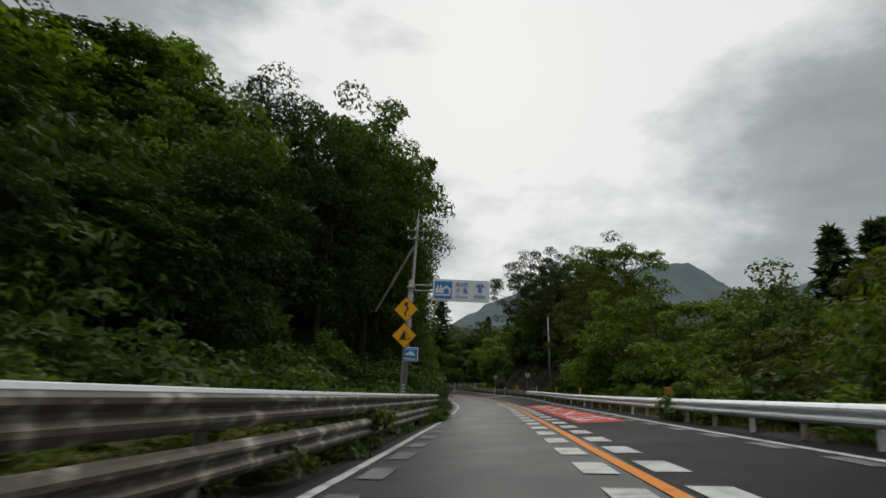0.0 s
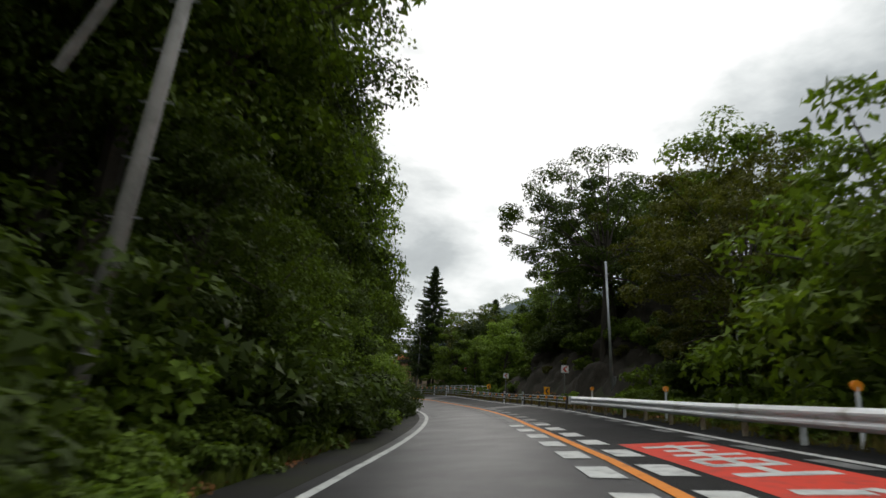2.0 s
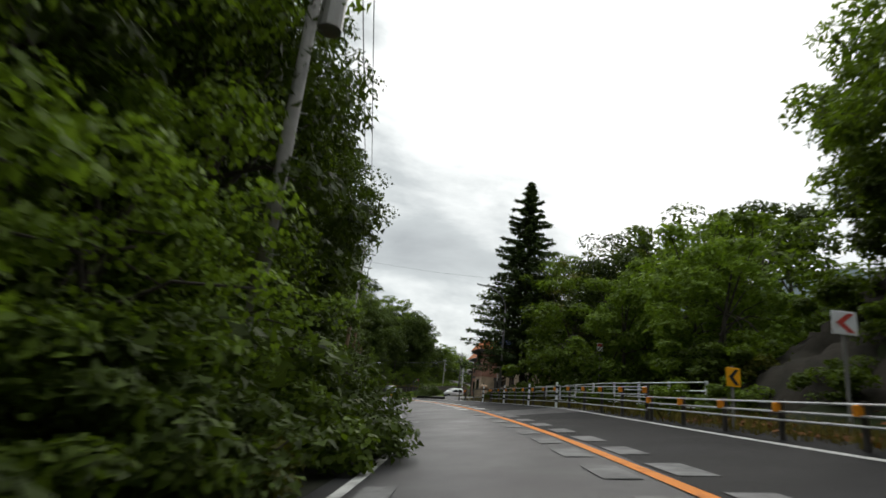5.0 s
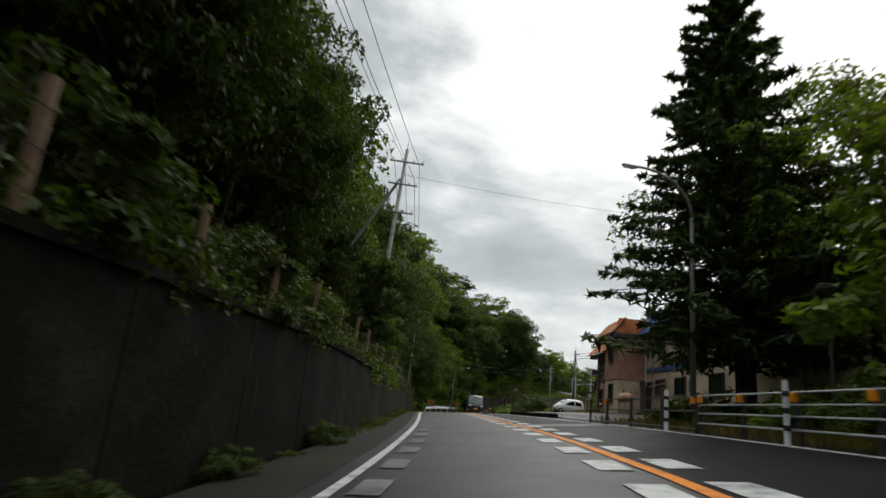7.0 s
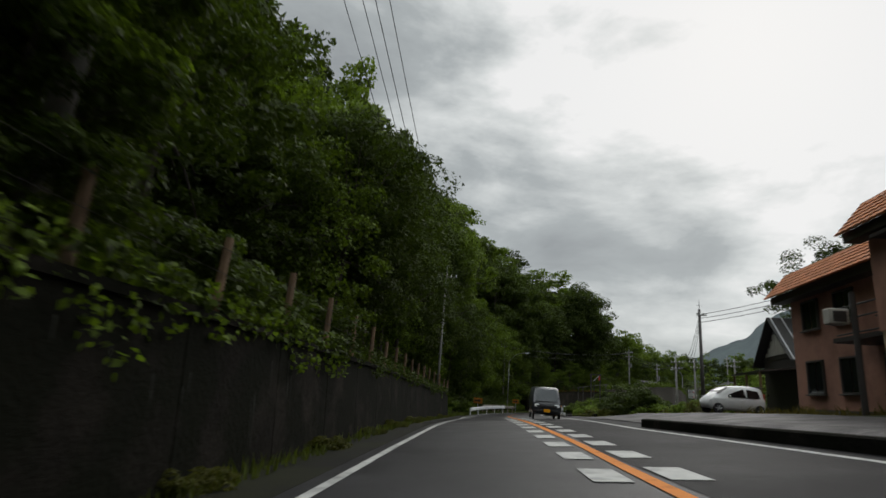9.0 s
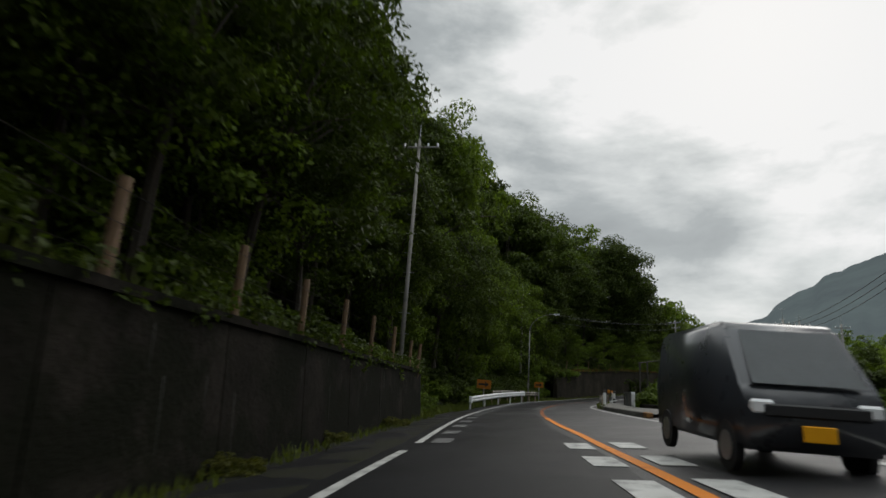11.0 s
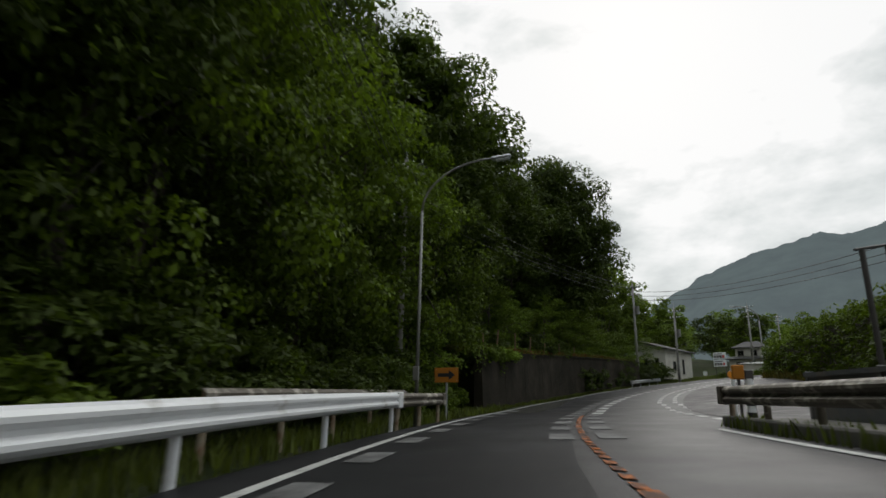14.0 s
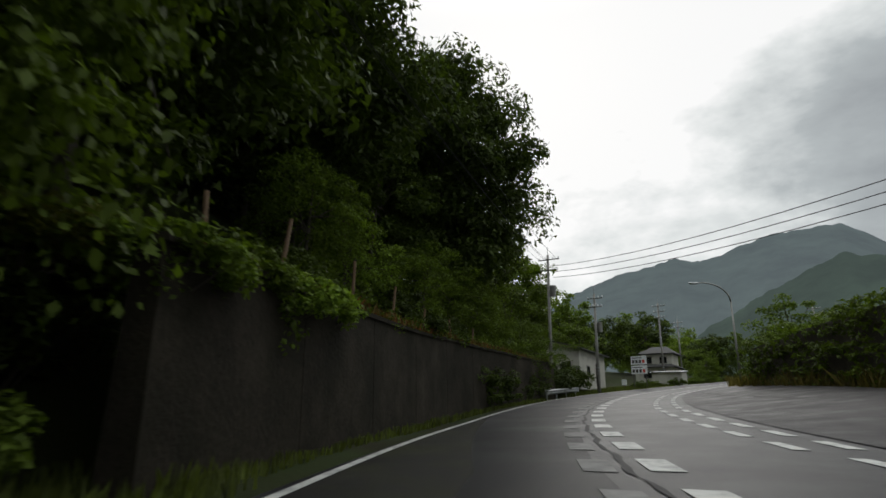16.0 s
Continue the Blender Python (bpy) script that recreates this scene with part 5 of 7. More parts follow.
def P(s, l):
    """Plan place in the straight frame of the old building."""
    c, k = math.cos(FACADE_TURN), math.sin(FACADE_TURN)
    o = W(127.4, 13.4)
    return o.x - k * (s - 127.4) + c * (l - 13.4), o.y + c * (s - 127.4) + k * (l - 13.4)


def tiled_slope(parent, inv, s0, s1, l_low, h_low, l_top, h_top, material, zb, rows=7, cols=None, overshoot=0.0):
    """Sloped band of roof tiles in rows; each tile a curved piece of its own."""
    a0, a1 = Vector((*P(s0, l_low), zb + h_low)), Vector((*P(s1, l_low), zb + h_low))
    b0 = Vector((*P(s0, l_top), zb + h_top))
    run, rise = a1 - a0, b0 - a0
    cols = cols or max(2, int(run.length / 0.32))
    x, z = run.normalized(), rise.normalized()
    y = x.cross(z).normalized()
    if y.z < 0:
        y = -y
    tw, th = run.length / cols, rise.length / rows
    vs, fs = [], []
    n = 5
    for e, d in ((0.0, 0.045), (th * 1.06, 0.012)):
        for k in range(n):
            u = k / (n - 1)
            vs.append((u * tw * 1.02, d + 0.035 * math.sin(u * math.pi), e))
    for k in range(n):
        u = k / (n - 1)
        vs.append((u * tw * 1.02, -0.01, 0.0))
    for k in range(n - 1):
        fs.append((k, k + 1, n + k + 1, n + k))
        fs.append((2 * n + k, 2 * n + k + 1, k + 1, k))
    me = mesh_of("roof_tile", vs, fs, material)
    rot = Matrix((x, y, z)).transposed().to_4x4()
    for r in range(rows):
        for c in range(cols):
            o = part("roof_tile", me, None, parent)
            o.matrix_basis = inv @ Matrix.Translation(a0 + x * tw * c + z * th * r) @ rot


def old_restaurant():
    b = thing("roadside_building", "disused two-storey stucco building with tiled mansard roofs", "building", along(127.3, 13.4))
    inv = b.matrix_basis.inverted()
    zb = float(base(127, 8.0))
    z_of = lambda s: zb
    # walls
    bm = bmesh.new()
    box_world = lambda bm, s0, s1, l0, l1, h0, h1: None

    def block(name, s0, s1, l0, l1, h0, h1, material):
        bm = bmesh.new()
        q = [(s0, l0), (s1, l0), (s1, l1), (s0, l1)]
        lo = [bm.verts.new(inv @ Vector((*P(s, l), zb + h0))) for s, l in q]
        hi = [bm.verts.new(inv @ Vector((*P(s, l), zb + h1))) for s, l in q]
        bm.faces.new(lo)
        bm.faces.new(hi)
        for i in range(4):
            j = (i + 1) % 4
            bm.faces.new((lo[i], lo[j], hi[j], hi[i]))
        return part(name, bm, material, b)

    def mount(s, lat, h, face="front"):
        hd = FACADE_TURN
        p = Vector((*P(s, lat), zb + h))
        return inv @ Matrix.Translation(p) @ Matrix.Rotation(hd + (radians(-90) if face == "front" else 0), 4, "Z")

    block("beige_wall", 108, 127.4, 13.4, 21, 0.0, 6.15, STUCCO)
    block("salmon_upper_wall", 127.3, 130.6, 11.45, 21, 3.0, 6.05, SALMON)
    block("beige_lower_wall", 127.35, 130.55, 11.5, 21, 0.0, 3.0, STUCCO)
    block("salmon_wall", 130.6, 139.0, 13.05, 21, 0.0, 5.65, SALMON)
    block("concrete_plinth", 130.4, 139.2, 12.9, 13.04, 0.0, 0.75, CONCRETE)
    block("blue_band", 108, 127.28, 13.33, 13.395, 3.55, 3.85, BAND_BLUE)
    block("eave_board", 107.8, 127.3, 12.9, 13.39, 5.88, 6.15, FRAME_DARK)
    block("eave_board", 126.9, 131.0, 10.95, 11.44, 5.80, 6.12, FRAME_DARK)
    block("eave_board", 126.85, 127.28, 11.46, 13.3, 5.80, 6.12, FRAME_DARK)
    block("eave_board", 130.62, 139.6, 12.5, 13.03, 5.35, 5.65, FRAME_DARK)
    block("roof_core", 108, 127.3, 13.42, 20.8, 6.16, 7.05, FRAME_DARK)
    block("roof_core", 127.4, 130.5, 11.8, 20.8, 6.06, 6.95, FRAME_DARK)
    block("roof_core", 130.62, 138.8, 13.5, 20.8, 5.66, 6.4, FRAME_DARK)
    tiled_slope(b, inv, 107.6, 127.0, 12.75, 6.05, 13.35, 7.3, TILE_BLUE, zb, 6, 52)
    tiled_slope(b, inv, 126.7, 131.1, 10.8, 6.05, 11.7, 7.15, TILE_ORANGE, zb, 6, 13)
    tiled_slope(b, inv, 130.7, 139.8, 12.3, 5.6, 13.3, 6.75, TILE_ORANGE, zb, 6, 28)
    # end slope of the salmon block, seen from the near side
    tiles = bmesh.new()
    for k in range(6):
        h = 6.08 + k * 0.175
        box(tiles, 2.4 - 0.1 * k, 0.07, 0.24, inv @ Matrix.Translation(Vector((*P(127.0 + 0.03 * k, 12.3), zb + h))) @ Matrix.Rotation(FACADE_TURN, 4, "Z"))
    part("end_tiles", tiles, TILE_ORANGE, b)
    # ridge caps
    for s0, s1, l, h, m_ in ((107.6, 127.0, 13.38, 7.28, TILE_BLUE), (126.7, 131.1, 11.72, 7.13, TILE_ORANGE), (130.7, 139.8, 13.32, 6.73, TILE_ORANGE)):
        bm = bmesh.new()
        rod(bm, inv @ Vector((*P(s0, l), zb + h)), inv @ Vector((*P(s1, l), zb + h)), 0.09, seg=8)
        part("ridge_cap", bm, m_, b)
    # windows
    for s, h, w, hh in ((124.6, 4.75, 1.5, 1.0), (121.3, 4.75, 1.5, 1.0), (117.6, 4.75, 1.5, 1.0), (113.0, 4.75, 1.5, 1.0), (124.6, 2.0, 1.6, 1.05), (121.5, 2.0, 1.6, 1.05), (126.4, 1.95, 1.2, 1.0), (117.0, 2.0, 1.6, 1.05)):
        window_unit(b, mount(s, 13.36, h), w, hh)
    window_unit(b, mount(129.0, 11.41, 4.35), 1.1, 1.2, 1)
    window_unit(b, mount(129.0, 11.46, 1.55), 1.05, 1.15, 1)
    for s in (137.4, 135.0, 132.4):
        window_unit(b, mount(s, 13.01, 3.95), 1.25, 1.25, 2)
        window_unit(b, mount(s, 13.01, 1.35), 1.25, 1.35, 2)
    # awning over the salmon window, door recess, pipes, planks
    block("window_awning", 128.0, 129.7, 10.95, 11.42, 5.60, 5.70, BROWN_STEEL)
    block("entrance_recess", 126.2, 127.26, 13.0, 13.38, 0.0, 2.6, FRAME_DARK)
    block("entrance_sign", 126.25, 127.24, 12.93, 12.99, 2.6, 2.95, BROWN_STEEL)
    for s, l in ((127.15, 13.3), (125.75, 13.28), (109.8, 13.28)):
        bm = bmesh.new()
        rod(bm, inv @ Vector((*P(s, l), zb + 0.3)), inv @ Vector((*P(s, l), zb + 5.9)), 0.045, seg=8)
        part("downpipe", bm, SIGN_WHITE if s > 127 else RUST_POST, b)
    bm = bmesh.new()
    rod(bm, inv @ Vector((*P(123.2, 13.25), zb + 2.75)), inv @ Vector((*P(127.2, 13.25), zb + 2.55)), 0.05, seg=8)
    part("wall_pipe", bm, RUST_POST, b)
    for k in range(5):
        bm = bmesh.new()
        rod(bm, inv @ Vector((*P(130.8 + 0.25 * k, 12.7), zb + 0.6)), inv @ Vector((*P(131.7 + 0.2 * k, 12.8), zb + 2.3)), 0.05, seg=4)
        part("leaning_plank", bm, WOOD_POST, b)
    # outdoor unit on a bracket post
    pole = bmesh.new()
    rod(pole, inv @ Vector((*P(131.3, 11.2), zb + 0.4)), inv @ Vector((*P(131.3, 11.2), zb + 4.3)), 0.09, seg=8)
    part("bracket_post", pole, BROWN_STEEL, b)
    ac = bmesh.new()
    box(ac, 0.6, 0.4, 0.5, inv @ Matrix.Translation(Vector((*P(131.9, 11.0), zb + 3.35))) @ Matrix.Rotation(FACADE_TURN, 4, "Z"), 0.03)
    unit = part("outdoor_unit", ac, CREAM, b, "cream metal air-conditioner box")
    gr = bmesh.new()
    box(gr, 0.4, 0.03, 0.34, inv @ Matrix.Translation(Vector((*P(131.68, 11.0), zb + 3.42))) @ Matrix.Rotation(FACADE_TURN, 4, "Z"), 0.01)
    part("grille", gr, FRAME_DARK, unit)
    balcony = bmesh.new()
    for h in (3.2, 3.7, 4.1):
        rod(balcony, inv @ Vector((*P(130.7, 11.8), zb + h)), inv @ Vector((*P(133.4, 11.8), zb + h)), 0.03, seg=6)
    part("balcony_rail", balcony, BROWN_STEEL, b)
    block("balcony_slab", 130.65, 133.5, 11.7, 13.03, 2.95, 3.1, BROWN_STEEL)


old_restaurant()


def oil_tank():
    t = thing("oil_tank", "rust-streaked cream cylindrical tank on a steel stand", "tank", along(125.2, 11.2, float(seat(125.2, 11.2)), 0))
    bm = bmesh.new()
    rod(bm, (0, -0.75, 1.1), (0, 0.75, 1.1), 0.29, seg=18)
    bmesh.ops.bevel(bm, geom=[e for e in bm.edges if e.is_boundary is False and abs(e.verts[0].co.y - e.verts[1].co.y) < 1e-4], offset=0.05, segments=2, affect="EDGES")
    part("cylinder", bm, mat("rusty_cream_tank", (0.50, 0.33, 0.20), 0.6, spread=0.15, stain=(0.28, 0.13, 0.06), stain_scale=1.8, stain_amount=0.5), t, "", True)
    for x in (-0.2, 0.2):
        for y in (-0.55, 0.55):
            bm = bmesh.new()
            rod(bm, (x, y, -0.1), (x, y, 0.92), 0.035, seg=6)
            part("leg", bm, RUST_POST, t)
    bm = bmesh.new()
    rod(bm, (0, 0.3, 1.45), (0, 0.3, 1.62), 0.06, seg=8)
    part("filler_cap", bm, BROWN_STEEL, t)


oil_tank()


def shed():
    g = thing("gabled_shed", "old shed with corrugated roof and pale gable boards", "shed", along(146.0, 16.4, float(seat(146.0, 16.4)), -98))
    bm = bmesh.new()
    box(bm, 5.0, 6.0, 3.3, T(0, 3, 0))
    part("wall", bm, BROWN_STEEL, g)
    bm = plate(bmesh.new(), [(-2.5, 3.3), (2.5, 3.3), (0, 5.4)], 0.08, T(0, 0.0, 0))
    gable = part("gable", bm, FRAME_DARK, g)
    for k in range(9):
        x = -1.7 + k * 0.42
        top = 5.25 - abs(x) * 0.84
        bm = bmesh.new()
        box(bm, 0.36, 0.03, max(0.2, top - 3.7), T(x, -0.06, 3.55))
        part("gable_board", bm, CREAM, gable)
    for sgn in (-1, 1):
        slope = part("roof_slope", plate(bmesh.new(), [(0, 5.55), (sgn * 3.0, 3.0), (sgn * 3.0, 3.08), (0, 5.65)], 7.0, T(0, 3.0, 0)), TILE_GREY, g)
        for k in range(12):
            bm = bmesh.new()
            y = -0.3 + k * 0.58
            rod(bm, (0.02 * sgn, y, 5.63), (sgn * 3.0, y, 3.09), 0.04, seg=5)
            part("corrugation", bm, GALV, slope)
    bm = bmesh.new()
    box(bm, 5.0, 2.0, 0.08, T(0.6, -1.0, 2.5, 8, 0, 0))
    part("lean_to_roof", bm, FRAME_DARK, g)
    for x in (-1.7, 0.6, 2.9):
        bm = bmesh.new()
        rod(bm, (x, -1.9, -0.1), (x, -1.9, 2.35), 0.07, seg=6)
        part("lean_to_post", bm, WOOD_POST, g)


shed()


def parked_car():
    c = W(141.3, 11.8, float(seat(141.3, 11.8)) + 0.035)
    f = (W(141.15, 10.5) - W(141.45, 13.1)).normalized()
    m = Matrix.Translation(c) @ Matrix.Rotation(math.atan2(f.y, f.x), 4, "Z") @ Matrix.Diagonal((0.80, 0.80, 0.82, 1))
    car = thing("parked_car", "small white egg-shaped hatchback parked on the forecourt", "car", m)
    # x forward; body from cross-sections
    secs = [(-1.66, 0.42, 0.98, 0.58), (-1.60, 0.30, 1.30, 0.66), (-1.45, 0.24, 1.52, 0.70), (-1.0, 0.22, 1.585, 0.72), (-0.3, 0.21, 1.59, 0.73), (0.3, 0.21, 1.55, 0.73), (0.75, 0.21, 1.40, 0.73), (1.15, 0.22, 1.16, 0.72), (1.45, 0.25, 0.93, 0.69), (1.62, 0.32, 0.74, 0.60), (1.70, 0.40, 0.60, 0.45)]

    def ring(x, lo, hi, w):
        waist = min(hi, 0.86)
        top_w = w * (0.68 if hi > 1.0 else 0.86)
        return [(x, -w * 0.86, lo), (x, -w, lo + 0.12), (x, -w, waist - 0.05), (x, -w * 0.965, waist), (x, -top_w, hi - 0.05), (x, -top_w * 0.7, hi), (x, top_w * 0.7, hi), (x, top_w, hi - 0.05), (x, w * 0.965, waist), (x, w, waist - 0.05), (x, w, lo + 0.12), (x, w * 0.86, lo)]

    bm = bmesh.new()
    rs = [[bm.verts.new(p) for p in ring(*q)] for q in secs]
    for a, b in zip(rs, rs[1:]):
        for i in range(12):
            bm.faces.new((a[i], a[(i + 1) % 12], b[(i + 1) % 12], b[i]))
    bm.faces.new(rs[0])
    bm.faces.new(list(reversed(rs[-1])))
    bmesh.ops.subdivide_edges(bm, edges=bm.edges[:], cuts=1, use_grid_fill=True, smooth=0.06)
    body = part("body", bm, CAR_WHITE, car, "", True)
    for sgn in (-1, 1):
        for name, x0, x1, z0, z1, z2 in (("rear_side_window", -1.30, -0.52, 0.93, 1.36, 1.44), ("front_side_window", -0.46, 0.62, 0.93, 1.44, 1.10)):
            bm = bmesh.new()
            pts = [(x0, z0), (x1, z0 - 0.02), (x1 - 0.05, z2 - 0.04), (x0 + 0.08, z1 - 0.02)]
            vs = [bm.verts.new((x, sgn * (0.735 - 0.20 * max(0, (z - 0.86) / 0.62)), z)) for x, z in pts]
            bm.faces.new(vs)
            bmesh.ops.solidify(bm, geom=bm.faces[:], thickness=0.012)
            part(name, bm, WINDOW_GLASS, car)
        bm = bmesh.new()
        box(bm, 0.10, 0.16, 0.12, T(0.55, sgn * 0.80, 0.93), 0.03)
        part("wing_mirror", bm, CAR_WHITE, car)
        bm = bmesh.new()
        box(bm, 0.14, 0.02, 0.025, T(-0.35, sgn * 0.745, 0.80), 0.006)
        part("door_handle", bm, CAR_WHITE, car)
        bm = bmesh.new()
        box(bm, 0.34, 0.06, 0.14, T(1.40, sgn * 0.66, 0.66, 0, 18, sgn * -14), 0.03)
        part("headlight", bm, SIGN_WHITE, car)
        bm = bmesh.new()
        box(bm, 0.08, 0.10, 0.42, T(-1.60, sgn * 0.58, 0.80), 0.02)
        part("tail_light", bm, SIGN_RED, car)
        for x in (-1.22, 1.22):
            bm = bmesh.new()
            rod(bm, (x, sgn * 0.60, 0.28), (x, sgn * 0.76, 0.28), 0.285, seg=22)
            tyre = part("tyre", bm, TYRE, car)
            bm = bmesh.new()
            rod(bm, (x, sgn * 0.755, 0.28), (x, sgn * 0.768, 0.28), 0.19, seg=18)
            rim = part("rim", bm, BLACK, tyre)
            for k in range(6):
                bm = bmesh.new()
                a = k * math.pi / 3
                rod(bm, (x, sgn * 0.772, 0.28), (x + 0.18 * math.cos(a), sgn * 0.772, 0.28 + 0.18 * math.sin(a)), 0.022, seg=4)
                part("spoke", bm, RIM, rim)
    bm = bmesh.new()
    vs = [bm.verts.new(p) for p in ((0.44, -0.50, 1.525), (0.44, 0.50, 1.525), (1.14, 0.62, 1.185), (1.14, -0.62, 1.185))]
    bm.faces.new(vs)
    bmesh.ops.solidify(bm, geom=bm.faces[:], thickness=-0.012)
    part("windscreen", bm, WINDOW_GLASS, car)
    bm = bmesh.new()
    box(bm, 0.3, 1.0, 0.04, T(-1.52, 0, 1.55, 0, -8, 0), 0.012)
    part("roof_spoiler", bm, FRAME_DARK, car)
    bm = bmesh.new()
    box(bm, 0.03, 0.36, 0.16, T(1.68, 0, 0.44), 0.01)
    part("number_plate", bm, SIGN_YELLOW, car)


parked_car()


def oncoming_car():
    m = along(146.5, 3.55, 0.0, 180)
    car = thing("kei_van", "dark boxy small van with grey windscreen in the far lane", "car", m)
    bm = bmesh.new()
    pts = [(-1.65, 0.28), (1.65, 0.28), (1.70, 0.75), (1.55, 0.95), (1.05, 1.68), (0.85, 1.75), (-1.45, 1.76), (-1.62, 1.60), (-1.68, 0.9)]
    prof = [[bm.verts.new((y * (1 if z < 1.0 else 0.90), x, z)) for x, z in pts] for y in (-0.73, 0.73)]
    bm.faces.new(prof[0])
    bm.faces.new(list(reversed(prof[1])))
    for i in range(len(pts)):
        j = (i + 1) % len(pts)
        bm.faces.new((prof[0][i], prof[0][j], prof[1][j], prof[1][i]))
    bmesh.ops.bevel(bm, geom=bm.edges[:], offset=0.05, segments=2, affect="EDGES")
    part("body", bm, mat("dark_blue_grey_car_paint", (0.035, 0.038, 0.045), 0.3, spread=0.05, coat=0.5), car, "", True)
    bm = bmesh.new()
    vs = [bm.verts.new(p) for p in ((-0.60, 1.60, 0.99), (0.60, 1.60, 0.99), (0.54, 1.14, 1.62), (-0.54, 1.14, 1.62))]
    bm.faces.new(vs)
    bmesh.ops.solidify(bm, geom=bm.faces[:], thickness=0.02)
    part("windscreen", bm, mat("grey_windscreen", (0.18, 0.20, 0.21), 0.15, spread=0.1), car)
    for x in (-0.55, 0.55):
        bm = bmesh.new()
        box(bm, 0.26, 0.06, 0.16, T(x, 1.68, 0.66), 0.03)
        part("headlight", bm, SIGN_WHITE, car)
        for y in (-1.15, 1.15):
            bm = bmesh.new()
            rod(bm, (x * 1.18, y, 0.28), (x * 1.34, y, 0.28), 0.28, seg=18)
            tyre = part("tyre", bm, TYRE, car)
            bm = bmesh.new()
            rod(bm, (x * 1.345, y, 0.28), (x * 1.36, y, 0.28), 0.17, seg=14)
            part("rim", bm, RIM, tyre)
    bm = bmesh.new()
    box(bm, 0.34, 0.03, 0.17, T(0, 1.72, 0.40), 0.01)
    part("number_plate", bm, SIGN_YELLOW, car)
    bm = bmesh.new()
    box(bm, 1.1, 0.04, 0.14, T(0, 1.70, 0.64), 0.02)
    part("grille", bm, BLACK, car)


oncoming_car()


def plaster_house():
    g = thing("plaster_house", "small cream plaster house with a lean-to slate roof", "house", along(258.6, -7.4, 0, 8))
    bm = bmesh.new()
    box(bm, 4.0, 9.0, 3.3, T(-2.0, -4.5, -0.3))
    part("wall", bm, CREAM, g)
    bm = plate(bmesh.new(), [(-4.0, 2.9), (0, 2.9), (0, 3.45), (-4.0, 4.6)], 9.0, T(0, -4.5, 0))
    part("upper_wall", bm, CREAM, g)
    part("roof", plate(bmesh.new(), [(-4.5, 4.70), (0.45, 3.35), (0.45, 3.50), (-4.5, 4.88)], 9.8, T(0, -4.5, 0)), TILE_GREY, g)
    for x in (-1.1, -2.6):
        window_unit(g, T(x, -9.02, 0.6), 0.55, 1.7, 1)
    window_unit(g, T(0.02, -3.2, 0.5, 0, 0, 90), 0.6, 1.9, 1)
    window_unit(g, T(0.02, -6.2, 0.9, 0, 0, 90), 0.9, 1.1, 2)


plaster_house()


def village_house():
    g = thing("village_house", "two-storey white house with grey hipped tile roof", "house", along(280, -9.3, 0, 6) @ Matrix.Diagonal((0.72, 0.72, 0.78, 1)))
    bm = bmesh.new()
    box(bm, 7.0, 6.5, 2.7, T(0, 0, 0))
    part("lower_wall", bm, CREAM, g)
    bm = bmesh.new()
    box(bm, 5.6, 5.2, 2.4, T(0.4, 0.4, 2.7))
    part("upper_wall", bm, CREAM, g)

    def hip(name, w, d, z, rise, x=0.0, y=0.0):
        bm = bmesh.new()
        lo = [bm.verts.new((x + sx * w / 2, y + sy * d / 2, z)) for sx, sy in ((-1, -1), (1, -1), (1, 1), (-1, 1))]
        ed = [bm.verts.new((x + sx * w / 2, y + sy * d / 2, z + 0.12)) for sx, sy in ((-1, -1), (1, -1), (1, 1), (-1, 1))]
        r = [bm.verts.new((x - w * 0.2, y, z + rise)), bm.verts.new((x + w * 0.2, y, z + rise))]
        bm.faces.new(lo)
        for i in range(4):
            bm.faces.new((lo[i], lo[(i + 1) % 4], ed[(i + 1) % 4], ed[i]))
        bm.faces.new((ed[0], ed[1], r[1], r[0]))
        bm.faces.new((ed[2], ed[3], r[0], r[1]))
        bm.faces.new((ed[1], ed[2], r[1]))
        bm.faces.new((ed[3], ed[0], r[0]))
        return part(name, bm, TILE_GREY, g)

    hip("lower_roof", 8.4, 7.8, 2.7, 1.3)
    hip("upper_roof", 6.9, 6.4, 5.1, 1.5, 0.4, 0.4)
    for x in (-1.2, 1.6):
        window_unit(g, T(x, -2.22, 3.5), 1.3, 1.1)
        window_unit(g, T(x, -3.27, 0.9), 1.5, 1.3)


village_house()


def low_shed(s, lat):
    g = thing("low_shed", "low white corrugated shed beside the road", "shed", along(s, lat, 0, 4))
    bm = bmesh.new()
    box(bm, 3.6, 2.4, 1.7, T(0, 0, -0.1))
    part("wall", bm, CREAM, g)
    bm = bmesh.new()
    box(bm, 4.0, 2.9, 0.08, T(0, 0, 1.62, 6, 0, 0))
    part("roof", bm, GALV, g)


low_shed(273, -5.4)


def board_sign():
    g = thing("shop_board", "two stacked white sign boards with dark and red bars", "sign", along(259.7, -4.0, 0, -4))
    for x in (-0.7, 0.7):
        bm = bmesh.new()
        rod(bm, (x, 0.06, -0.4), (x, 0.06, 3.4), 0.05, seg=8)
        part("post", bm, BROWN_STEEL, g)
    for z in (2.95, 1.95):
        p = panel("board", 1.75, 0.86, SIGN_WHITE, g, 0, 0, z, 0.06, "", 0.012)
        for k in range(4):
            panel("dark_bar", 0.26, 0.34, FRAME_DARK if k < 3 else SIGN_RED, p, -0.62 + k * 0.38, -0.035, z - 0.12, 0.008)
        panel("small_bar", 1.1, 0.10, FRAME_DARK, p, -0.2, -0.035, z + 0.25, 0.008)


